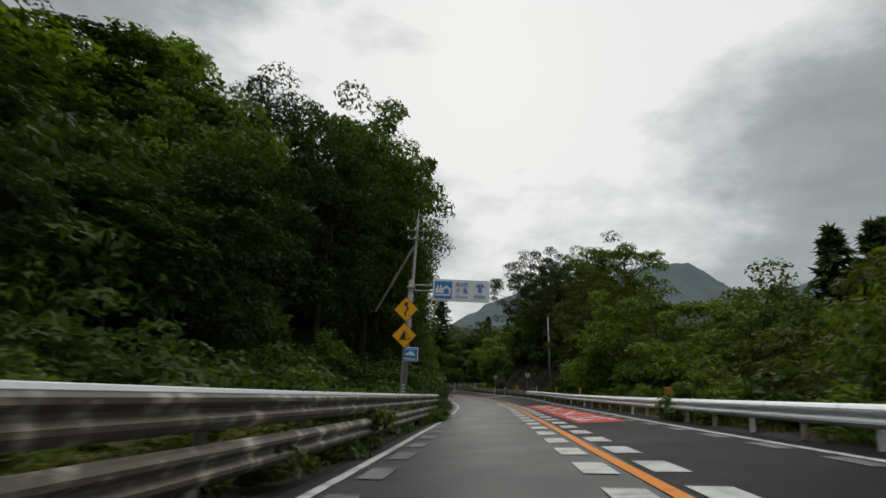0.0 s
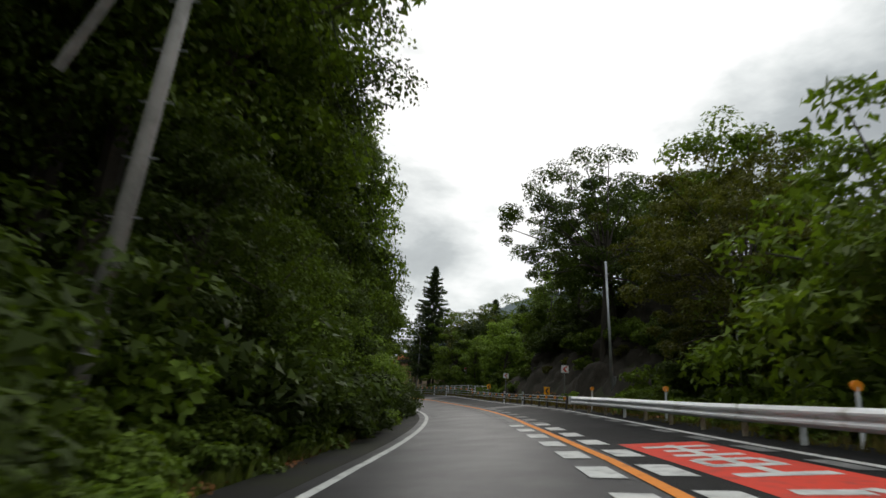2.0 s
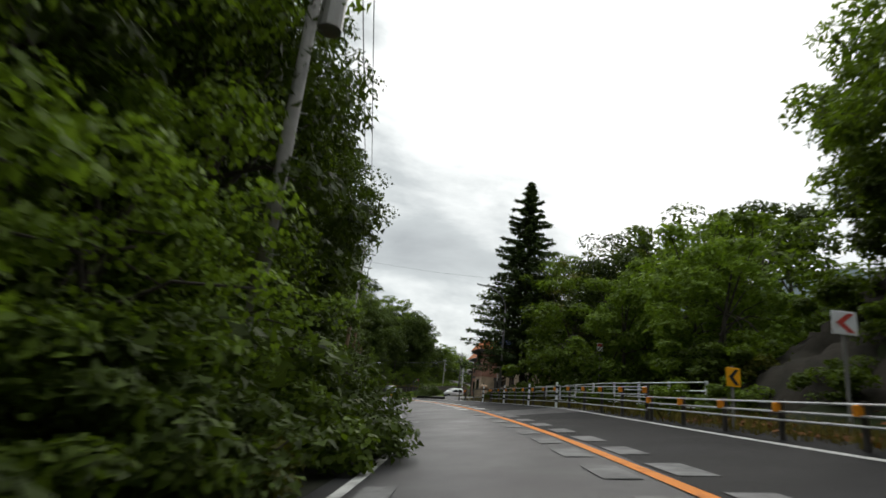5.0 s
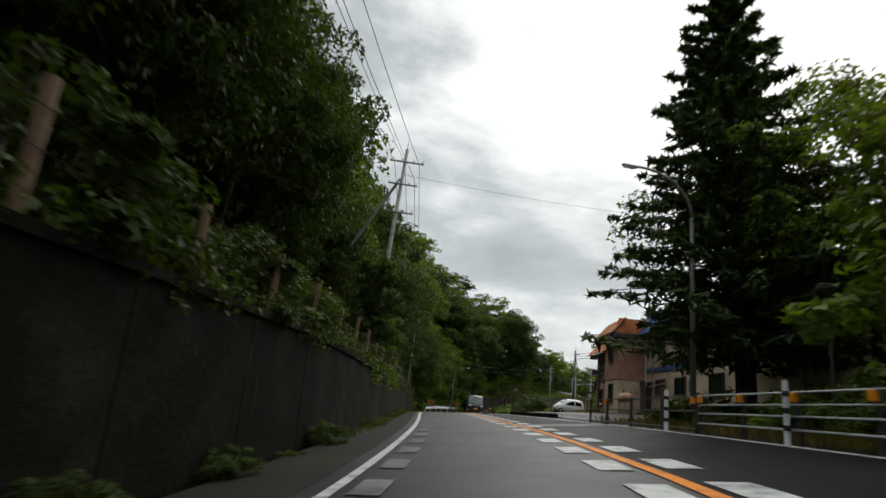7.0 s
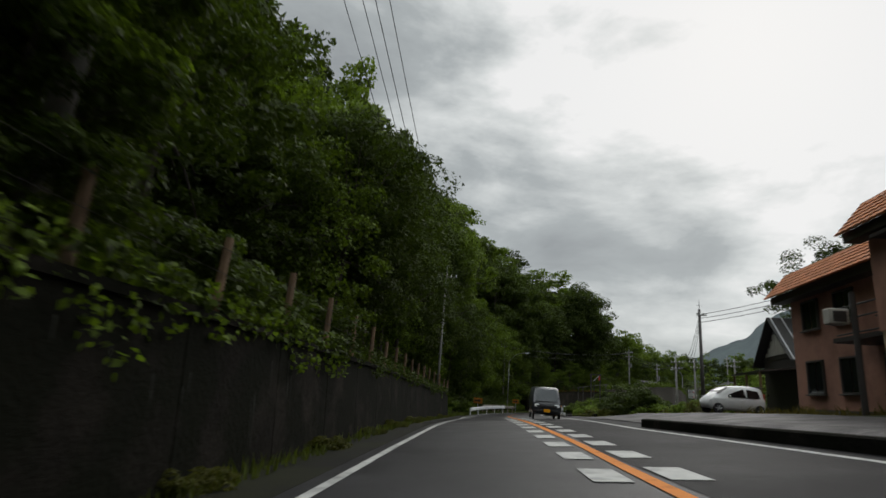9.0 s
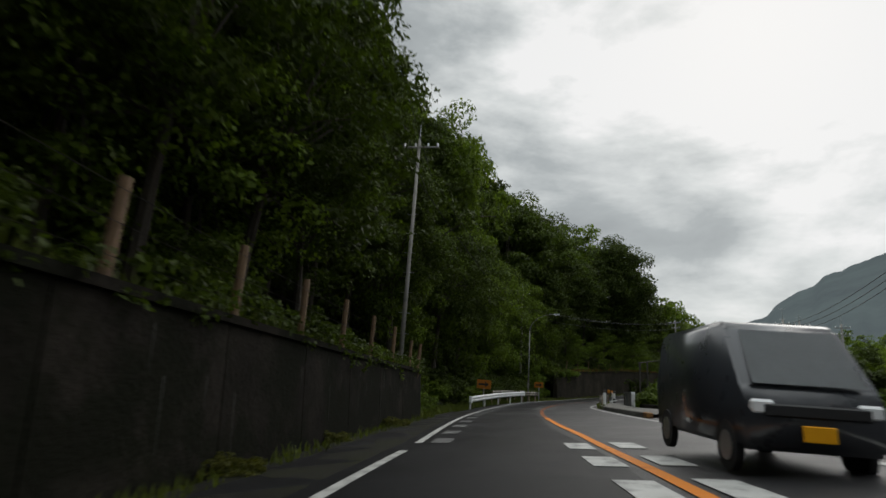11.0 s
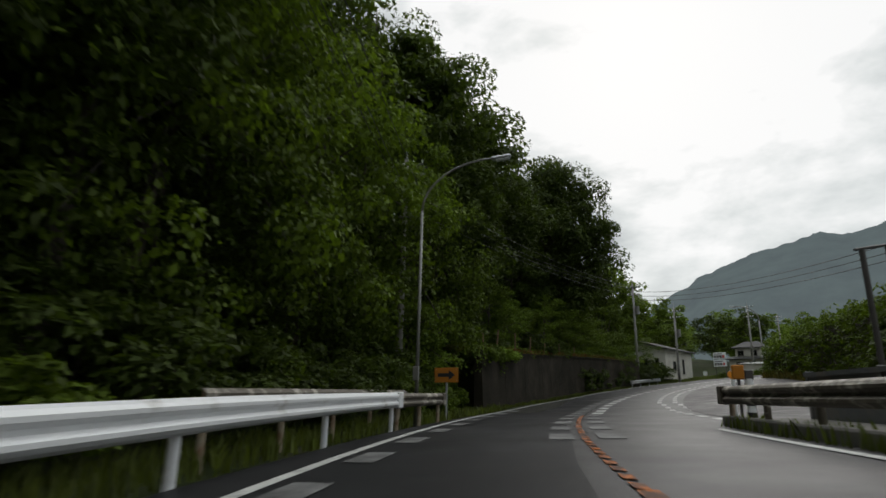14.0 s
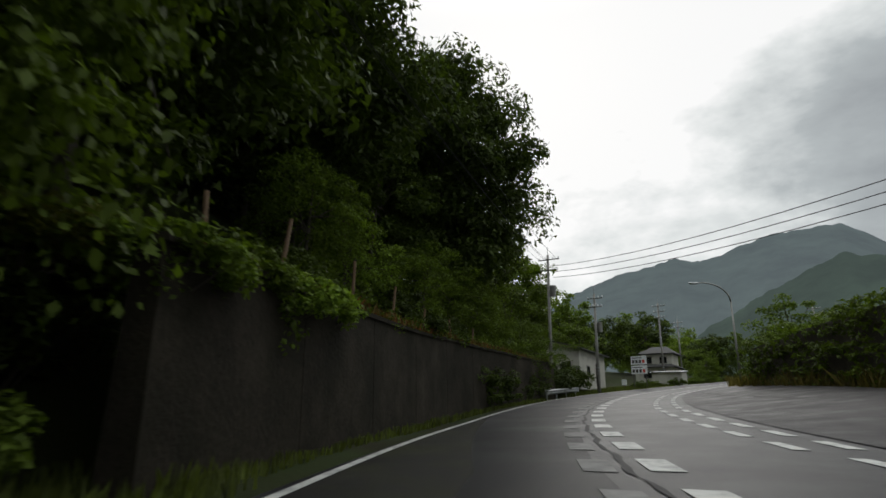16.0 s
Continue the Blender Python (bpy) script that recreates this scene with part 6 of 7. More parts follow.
board_sign()
c = thing("roadside_plate", "small white round-topped plate on a post in the grass", "sign", along(256, -4.3))
bm = bmesh.new()
rod(bm, (0, 0, -0.2), (0, 0, 0.7), 0.03, seg=6)
part("post", bm, BROWN_STEEL, c)
panel("plate", 0.5, 0.55, SIGN_WHITE, c, 0, -0.04, 0.75, 0.03, "", 0.05)


# ---- distance ----
def ridge(name, label, radius, knots_az, depth, seed, colour, glow):
    """A mountain flank round the valley, far beyond the rest."""
    m = bpy.data.materials.new(name + "_haze")
    m.use_nodes = True
    n, l = m.node_tree.nodes, m.node_tree.links
    p = n["Principled BSDF"]
    tc, nt, cr = n.new("ShaderNodeTexCoord"), n.new("ShaderNodeTexNoise"), n.new("ShaderNodeMapRange")
    nt.inputs["Scale"].default_value, nt.inputs["Detail"].default_value, nt.inputs["Roughness"].default_value = 0.02, 9.0, 0.68
    l.new(tc.outputs["Object"], nt.inputs["Vector"])
    cr.inputs["From Min"].default_value, cr.inputs["From Max"].default_value = 0.3, 0.7
    cr.inputs["To Min"].default_value, cr.inputs["To Max"].default_value = 0.35, 1.65
    l.new(nt.outputs["Fac"], cr.inputs["Value"])
    sc = n.new("ShaderNodeVectorMath")
    sc.operation = "SCALE"
    sc.inputs[0].default_value = colour
    l.new(cr.outputs["Result"], sc.inputs["Scale"])
    l.new(sc.outputs["Vector"], p.inputs["Base Color"])
    p.inputs["Roughness"].default_value = 1.0
    p.inputs["Specular IOR Level"].default_value = 0.0
    # distance haze is put into the flank as an even bluish emission
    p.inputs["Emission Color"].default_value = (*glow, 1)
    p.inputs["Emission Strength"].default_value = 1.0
    az0, az1 = knots_az[0][0], knots_az[-1][0]
    azs = np.arange(az0, az1 + 0.01, 0.25)
    els = np.interp(azs, [k[0] for k in knots_az], [k[1] for k in knots_az])
    cx, cy = -60.0, 150.0
    verts, rows = [], 18
    for az, el in zip(azs, els):
        top = radius * math.tan(radians(max(el, 0.2)))
        top += radius * 0.006 * noise.fractal((az * 0.5, seed, 0.0), 1.0, 2.0, 5) + radius * 0.0016 * noise.noise((az * 6, seed, 2.0))
        for k in range(rows):
            u = k / (rows - 1)
            r = radius * (1 - depth * (1 - u)) + radius * 0.03 * noise.fractal((az * 0.35, u * 2.5, seed), 1.0, 2.0, 4) * (1 - u)
            a = radians(az)
            verts.append((cx + r * math.sin(a), cy + r * math.cos(a), -14 + (top + 14) * (u ** 0.85)))
    idx = np.arange(len(azs) * rows).reshape(len(azs), rows)
    faces = np.stack([idx[:-1, :-1], idx[1:, :-1], idx[1:, 1:], idx[:-1, 1:]], -1).reshape(-1, 4)
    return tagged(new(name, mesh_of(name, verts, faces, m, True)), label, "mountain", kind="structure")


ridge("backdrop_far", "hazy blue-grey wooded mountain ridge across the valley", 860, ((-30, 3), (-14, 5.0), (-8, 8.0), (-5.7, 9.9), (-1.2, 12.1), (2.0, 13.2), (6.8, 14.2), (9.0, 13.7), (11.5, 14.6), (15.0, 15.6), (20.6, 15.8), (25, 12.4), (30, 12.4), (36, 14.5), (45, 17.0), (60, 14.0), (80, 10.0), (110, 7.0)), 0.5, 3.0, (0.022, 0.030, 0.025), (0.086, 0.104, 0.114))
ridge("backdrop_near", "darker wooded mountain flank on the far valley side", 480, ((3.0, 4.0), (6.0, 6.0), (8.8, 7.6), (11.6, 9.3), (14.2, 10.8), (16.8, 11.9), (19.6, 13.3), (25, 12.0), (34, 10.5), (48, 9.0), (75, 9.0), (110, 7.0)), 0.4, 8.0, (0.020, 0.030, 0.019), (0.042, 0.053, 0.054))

# ---- plants ----
import itertools


def leaf_cards(rng, centres, radii, counts, size, up_bias=0.5, squash=0.62, droop=0.0, stretch=1.25, quads=False):
    """Many small pointed leaves in clumps, as vertices and faces."""
    c = np.repeat(np.asarray(centres, float), counts, axis=0)
    r = np.repeat(np.asarray(radii, float), counts)
    n = len(c)
    d = rng.normal(size=(n, 3))
    d /= np.linalg.norm(d, axis=1, keepdims=True)
    under = (d[:, 2] < -0.1) & (rng.uniform(size=n) < 0.55)
    d[under, 2] *= -1
    far = rng.uniform(0.35, 1.05, n) ** 0.6
    p = c + d * (far * r)[:, None] * (1, 1, squash)
    p[:, 2] -= droop * far * r
    nrm = d * 0.8 + rng.normal(size=(n, 3)) * 0.62 + (0, 0, up_bias + 0.2)
    nrm /= np.linalg.norm(nrm, axis=1, keepdims=True)
    t = np.cross(nrm, rng.normal(size=(n, 3)))
    t /= np.linalg.norm(t, axis=1, keepdims=True)
    b = np.cross(nrm, t)
    sz = size * rng.uniform(0.6, 1.35, n)[:, None]
    if quads:
        v = np.stack([p - t * sz * stretch * 0.5, p + b * sz * 0.45, p + t * sz * stretch * 0.5, p - b * sz * 0.45], 1)
        v[:, 2, 2] -= sz[:, 0] * 0.12
        k = 4
    else:
        v = np.stack([p - t * sz * stretch * 0.55 - b * sz * 0.1, p + b * sz * 0.5, p + t * sz * stretch * 0.62 - b * sz * 0.28], 1)
        v[:, 2, 2] -= sz[:, 0] * 0.1
        k = 3
    v[:, 0, 2] -= sz[:, 0] * 0.08
    return v.reshape(-1, 3), np.arange(n * k).reshape(-1, k)


def limb_mesh(paths, material):
    bm = bmesh.new()
    for pts, ra, rb, seg in paths:
        k = len(pts) - 1
        for i in range(k):
            rod(bm, pts[i], pts[i + 1], ra + (rb - ra) * i / k, ra + (rb - ra) * (i + 1) / k, seg)
    me = bpy.data.meshes.new("trunk")
    bm.to_mesh(me)
    bm.free()
    me.materials.append(material)
    return me


def broad_tree(seed, height=11.0, spread=3.6, low=0.28, clumps=46, per=52, size=0.42, leaves=None, airy=1.0, quads=False):
    """Meshes of a broadleaf tree: trunk with limbs, and crown of leaf clumps."""
    rng = np.random.default_rng(seed)
    lean = rng.normal(size=2) * 0.05 * height
    cz, rz = height * (1 + low) / 2, height * (1 - low) / 2
    cs, rs = [], []
    while len(cs) < clumps:
        d = rng.normal(size=3)
        d /= np.linalg.norm(d)
        k = rng.uniform(0.30, 1.0) ** 0.5
        wide = 1.0 - 0.35 * max(d[2], 0) ** 2
        p = np.array([d[0] * spread * wide * k + lean[0] * 0.6, d[1] * spread * wide * k + lean[1] * 0.6, cz + d[2] * rz * k])
        p += rng.normal(size=3) * spread * 0.12
        cs.append(p)
        rs.append(rng.uniform(0.55, 1.15) * spread * 0.30 * airy)
    v, f = leaf_cards(rng, cs, rs, [per] * len(cs), size, quads=quads)
    crown = mesh_of("crown", v, f, leaves or LEAF_MID)
    top = np.array([lean[0], lean[1], height * 0.82])
    mids = [np.array([0, 0, -0.8]), np.array([lean[0] * 0.2, lean[1] * 0.2, height * 0.3]), np.array([lean[0] * 0.5, lean[1] * 0.5, height * 0.55]), top]
    r0 = 0.016 * height + 0.03
    paths = [(mids, r0, 0.03, 7)]
    for p in cs[:: max(1, len(cs) // (40 if airy < 0.7 else 14))]:
        k = rng.uniform(0.25, 0.7)
        a = mids[1] + (top - mids[1]) * k * 0.8
        e = (a + p) / 2 + (0, 0, 0.35)
        paths.append(([a, e, p], r0 * 0.38 * (1 - k * 0.5), 0.02, 5))
    return limb_mesh(paths, BARK), crown


def conifer_tree(seed, height=15.0, spread=2.8, low=0.12, size=0.34, per=34, leaves=None, tiers=26):
    rng = np.random.default_rng(seed)
    cs, rs, paths = [], [], [([(0, 0, -0.8), (0.05, 0, height * 0.5), (0, 0.05, height * 0.98)], 0.014 * height, 0.02, 7)]
    for i in range(tiers):
        k = i / (tiers - 1)
        z = height * (low + (1 - low) * k)
        r = spread * (1 - k) ** 0.7 * rng.uniform(0.85, 1.08) + 0.10
        n = max(3, int(3 + 5 * (1 - k)))
        turn = rng.uniform(0, 6.3)
        for j in range(n):
            a = turn + j * 6.283 / n + rng.normal() * 0.2
            rr = r * rng.uniform(0.65, 1.15)
            tip = np.array([math.cos(a) * rr, math.sin(a) * rr, z + 0.08 * rr * (2 * k - 0.9)])
            for q in np.linspace(0.25, 1.0, 6):
                cs.append(np.array([tip[0] * q, tip[1] * q, z + (tip[2] - z) * q - 0.10 * rr * q * (1 - q)]))
                rs.append(0.07 + 0.17 * rr * (1.15 - q * 0.95))
            if j % 2 == 0:
                paths.append(([(0, 0, z), tuple(tip)], 0.035, 0.012, 4))
    v, f = leaf_cards(rng, cs, rs, [per] * len(cs), size, up_bias=0.8, squash=0.3, droop=0.45, stretch=2.6)
    return limb_mesh(paths, BARK), mesh_of("crown", v, f, leaves or NEEDLE)


def bush_mesh(seed, wide=1.7, high=1.9, clumps=26, per=52, size=0.2, leaves=None, quads=False):
    rng = np.random.default_rng(seed)
    cs, rs = [], []
    for _ in range(clumps):
        a, k = rng.uniform(0, 6.283), rng.uniform(0, 1) ** 0.5
        cs.append((math.cos(a) * wide * k, math.sin(a) * wide * k, high * (0.15 + 0.75 * rng.uniform() * (1 - 0.5 * k * k))))
        rs.append(rng.uniform(0.3, 0.6) * wide * 0.55)
    v, f = leaf_cards(rng, cs, rs, [per] * clumps, size, up_bias=0.7, quads=quads)
    v[:, 2] = np.maximum(v[:, 2], -0.15)
    stems = [([(c[0] * 0.2, c[1] * 0.2, -0.3), tuple(c)], 0.03, 0.01, 4) for c in cs[::4]]
    return limb_mesh(stems, BARK), mesh_of("crown", v, f, leaves or LEAF_MID)


KINDS = {}


def kind_of(name, meshes, label, category, stem="trunk"):
    KINDS[name] = (meshes, label, category, stem)


# fine-leaved kinds for the roadside, coarser ones up the slope
kind_of("near", broad_tree(41, 8.6, 3.5, low=0.02, clumps=84, per=185, size=0.125, leaves=LEAF_MID, quads=True), "leafy green tree overhanging the roadside", "tree")
kind_of("near_b", broad_tree(42, 9.6, 3.3, low=0.06, clumps=84, per=175, size=0.15, leaves=LEAF_DARK), "dark green tree close above the road", "tree")
kind_of("near_c", broad_tree(43, 7.4, 3.2, low=0.0, clumps=78, per=150, size=0.125, leaves=LEAF_LIGHT, quads=True), "fresh green vine-hung tree beside the road", "tree")
kind_of("mid", broad_tree(44, 10.5, 3.7, low=0.12, clumps=70, per=130, size=0.22, leaves=LEAF_DARK), "dark green forest tree on the slope", "tree")
kind_of("mid_b", broad_tree(45, 11.5, 3.9, low=0.15, clumps=70, per=130, size=0.22, leaves=LEAF_MID), "green forest tree on the slope", "tree")
kind_of("oak", broad_tree(11, 11.5, 4.2, leaves=LEAF_DARK, clumps=56, per=110, size=0.3), "broadleaf tree with dense dark crown high on the slope", "tree")
kind_of("oak_b", broad_tree(12, 13.5, 3.9, leaves=LEAF_MID, clumps=56, per=110, size=0.3), "tall broadleaf tree high on the slope", "tree")
kind_of("light", broad_tree(15, 8.5, 3.1, low=0.02, leaves=LEAF_LIGHT, clumps=74, per=130, size=0.20), "bright green feathery tree beside the road", "tree")
kind_of("olive", broad_tree(16, 8.0, 3.6, low=0.04, leaves=LEAF_OLIVE, clumps=78, per=135, size=0.21), "yellowish olive green tree beyond the guardrail", "tree")
kind_of("green", broad_tree(18, 8.5, 3.6, low=0.04, leaves=LEAF_MID, clumps=78, per=135, size=0.21), "rounded green tree beyond the roadside", "tree")
kind_of("airy", broad_tree(17, 12.0, 5.4, low=0.30, leaves=LEAF_OLIVE, clumps=200, per=150, size=0.115, airy=0.42, quads=True), "tall open-crowned tree with sky showing through", "tree")
kind_of("airy_b", broad_tree(19, 12.5, 6.0, low=0.36, leaves=LEAF_DARK, clumps=230, per=170, size=0.115, airy=0.42, quads=True), "dark spreading tree leaning out over the road", "tree")
kind_of("high", broad_tree(23, 13.5, 4.4, low=0.34, leaves=LEAF_MID, clumps=105, per=170, size=0.16, airy=0.8), "tall broadleaf tree with a high leafy crown", "tree")
kind_of("high_b", broad_tree(24, 12.5, 4.2, low=0.36, leaves=LEAF_DARK, clumps=95, per=170, size=0.16, airy=0.9), "dark tree with a high crown arching over the wall", "tree")
kind_of("tall_a", broad_tree(46, 16.0, 3.9, low=0.02, leaves=LEAF_MID, clumps=135, per=185, size=0.13, quads=True), "tall green tree rising beside the road", "tree")
kind_of("tall_b", broad_tree(47, 16.5, 3.8, low=0.04, leaves=LEAF_DARK, clumps=135, per=185, size=0.13, quads=True), "tall dark green tree rising beside the road", "tree")
kind_of("round", broad_tree(20, 15.5, 6.4, low=0.06, leaves=LEAF_DARK, clumps=220, per=280, size=0.25), "large round-crowned dark tree on the wall top", "tree")
kind_of("cedar", conifer_tree(21, 17.5, 4.2, low=0.16, tiers=48, per=22, size=0.15), "tall dark conical conifer with drooping branches", "tree")
kind_of("cedar_b", conifer_tree(22, 13.0, 2.7, tiers=24, per=12, size=0.26), "dark slender conifer among broadleaf trees", "tree")
kind_of("bush", bush_mesh(31, 1.7, 1.9, 38, 150, 0.115, None, True), "dense green roadside shrub", "shrub", "stem")
kind_of("bush_b", bush_mesh(32, 2.2, 3.0, 46, 165, 0.13, LEAF_DARK), "tall dark leafy shrub overhanging the verge", "shrub", "stem")
kind_of("vine", bush_mesh(33, 1.6, 1.3, 34, 125, 0.115, LEAF_LIGHT, True), "low tangle of bright green climbing leaves", "shrub", "stem")
kind_of("weed", bush_mesh(34, 1.4, 1.2, 30, 110, 0.10, LEAF_OLIVE, True), "low yellow-green weedy roadside shrub", "shrub", "stem")
MASS = {}


def mass(kind, m, pool):
    """Keeps a plant that stands too deep in the wood to be told apart, to be joined with its like."""
    MASS.setdefault(pool, []).append((kind, m))


def build_mass(pool, name, label, category):
    by_leaf = {}
    for kind, m in MASS[pool]:
        me = KINDS[kind][0][1]
        n, k = len(me.vertices), me.polygons[0].loop_total
        co = np.empty(n * 3, np.float32)
        me.vertices.foreach_get("co", co)
        a = np.array(m)
        v = co.reshape(-1, k, 3)[:: 3 if pool == "undergrowth" else 2]
        v = (v - v.mean(1, keepdims=True)) * 1.22 + v.mean(1, keepdims=True)
        by_leaf.setdefault((me.materials[0].name, k), []).append(v.reshape(-1, 3) @ a[:3, :3].T + a[:3, 3])
    for (leaf, k), vs in by_leaf.items():
        v = np.concatenate(vs)
        ob = new(name, mesh_of(name, v, np.arange(len(v)).reshape(-1, k), bpy.data.materials[leaf]))
        tagged(ob, label, category, kind="stuff")


def plant(kind, m, label="", group=""):
    (stem_mesh, crown_mesh), words, category, stem = KINDS[kind]
    ob = thing("tree" if category == "tree" else "shrub", label or words, category, m, group)
    part(stem, stem_mesh, None, ob)
    part("crown", crown_mesh, None, ob)
    return ob


def plant_at(rng, kind, s, lat, scale=1.0, sink=0.15, label="", group="", tall=1.0, lift=None, pool=""):
    p = W(s, lat, (float(seat(s, lat)) if lift is None else lift) - sink)
    k = scale * rng.uniform(0.88, 1.14)
    m = Matrix.Translation(p) @ Matrix.Rotation(rng.uniform(0, 6.28), 4, "Z") @ Matrix.Rotation(rng.gauss(0, 0.03), 4, "X") @ Matrix.Diagonal((k, k, k * tall * rng.uniform(0.92, 1.1), 1))
    if not tall:
        return None
    if pool:
        return mass(kind, m, pool)
    return plant(kind, m, label, group)


def left_forest():
    rng = random.Random(5)
    g = "trees of the wooded slope"

    def row(s0, s1, lat, gap, kinds, k, spread=0.8, tall=1.0, pool=""):
        own = random.Random(int(s0 * 37 - lat * 91))
        s = s0 + own.uniform(0, gap * 0.5)
        while s < s1:
            up = tall(s) if callable(tall) else tall
            plant_at(own, own.choice(kinds), s, lat + own.gauss(0, spread), k, group=g, tall=up, pool=pool)
            s += gap * own.uniform(0.78, 1.25)

    # first stretch, behind the old guardrail
    row(13, 31, -12.5, 4.4, ("near_b", "near_b", "mid_b"), 1.05, tall=knots((13, 0.5), (17, 0.66), (21, 0.92), (27, 1.25)))
    row(-8, 15, -12.5, 3.4, ("near_b",), 0.5)
    row(-8, 31, -17.5, 4.6, ("near_b", "near_b", "mid"), 1.1, tall=knots((-8, 0.3), (10, 0.3), (21, 0.42), (26, 0.75), (29, 1.1)))
    row(29.5, 37, -9.9, 3.2, ("tall_b", "tall_b", "tall_a"), 0.92, 0.2)
    # overhanging stretch
    row(37.8, 50, -8.9, 3.2, ("tall_a", "tall_b", "tall_a"), 1.0, 0.3)
    row(54, 60, -8.2, 3.0, ("near", "near_b", "near", "near_b"), 1.1, 0.3, tall=1.35)
    row(36.5, 52, -5.8, 2.6, ("near_b", "near"), 0.55, 0.2)
    row(60, 78, -6.2, 3.4, ("near", "near_b", "near", "near_b"), 1.0, 0.3, tall=1.2)
    row(37, 76, -9.9, 4.4, ("near_b", "mid", "mid_b"), 1.25, tall=knots((31, 1.4), (50, 1.3), (64, 1.0), (78, 1.0)))
    # above the long wall, drawn back round the pole
    row(78, 103, -8.8, 4.0, ("near_b", "near_b", "near_b", "near"), 1.0, 0.4, tall=1.15)
    row(103, 124, -9.5, 4.2, ("near_b", "near_b", "near_b", "near"), 1.05, 0.4, tall=1.15)
    # more light-leaved kinds from here on, their colour standing in for haze
    row(124, 152, -7.2, 4.0, ("near", "near_b", "near_c"), 0.95, 0.5)
    row(153, 164, -8.6, 3.6, ("near", "near_b"), 1.0, 0.3)
    row(80, 112, -8.1, 4.2, ("high_b",), 0.80, 0.2)
    row(134, 158, -6.5, 4.2, ("high_b",), 0.85, 0.2)
    row(166, 189, -7.2, 6.5, ("high_b",), 0.85, 0.2, tall=1.1)
    row(78, 165, -11.4, 4.8, ("mid_b", "mid", "near"), 1.05)
    # behind the grass strip of the bend
    row(164, 198, -8.2, 3.8, ("near_b", "near", "near"), 1.05, 0.6, tall=1.35)
    row(164, 200, -12.5, 4.6, ("mid", "mid_b"), 1.35, tall=1.45)
    # above the second wall
    row(199, 207, -7.6, 3.6, ("near_b", "near", "near_b"), 1.05, 0.4, tall=1.2)
    row(211, 247, -7.2, 3.0, ("near", "near_c", "near"), 0.62, 0.4)
    row(200, 209, -11.5, 4.4, ("mid", "mid_b", "mid"), 1.35, tall=1.3)
    row(209, 240, -11.5, 4.4, ("mid", "mid_b", "near"), 0.8)
    for s, lat, k, up, turn in ((229.2, -8.9, 0.97, 1.30, 20), (215.0, -11.5, 0.92, 1.14, 300), (207.0, -11.2, 1.0, 1.15, 200), (178.5, -13.0, 1.0, 1.2, 110)):
        plant("round", Matrix.Translation(W(s, lat, float(seat(s, lat)) - 0.2)) @ Matrix.Rotation(radians(turn), 4, "Z") @ Matrix.Diagonal((k, k, k * up, 1)), group=g)
    # higher up, deep in the wood; paler leaf kinds stand in for haze
    lower = knots((-14, 0.30), (62, 0.36), (88, 1.0), (150, 1.0), (172, 1.45), (202, 1.5), (220, 0.8), (250, 0.5))
    row(30, 180, -16.5, 5.8, ("mid", "mid_b", "mid_b", "cedar_b"), 1.25, pool="wood", tall=knots((30, 0.5), (46, 0.6), (62, 1.0)))
    row(180, 246, -16.5, 5.8, ("mid", "mid", "mid_b"), 1.2, pool="wood", tall=knots((180, 1.45), (205, 1.5), (215, 1.05), (246, 0.75)))
    row(234, 252, -15.5, 4.6, ("oak_b", "mid", "oak"), 1.15, pool="wood", tall=1.0)
    row(236, 258, -21.5, 5.0, ("oak", "oak_b"), 1.15, pool="wood", tall=0.95)
    row(-14, 248, -23.5, 6.8, ("oak_b", "oak_b", "oak"), 1.25, pool="wood", tall=lower)
    # the highest part is bare before the first bend
    upper = lambda s: lower(s) * (0.0 if 8 < s < 50 else 1.0)
    row(-14, 250, -32.0, 8.2, ("oak", "oak_b", "oak_b"), 1.4, pool="wood", tall=upper)
    row(-14, 246, -43.0, 10.5, ("oak_b", "oak"), 1.6, pool="wood", tall=upper)
    for s, lat in ((64, -20), (140, -26)):
        plant_at(rng, "cedar_b", s, lat, 1.35, pool="wood")


left_forest()


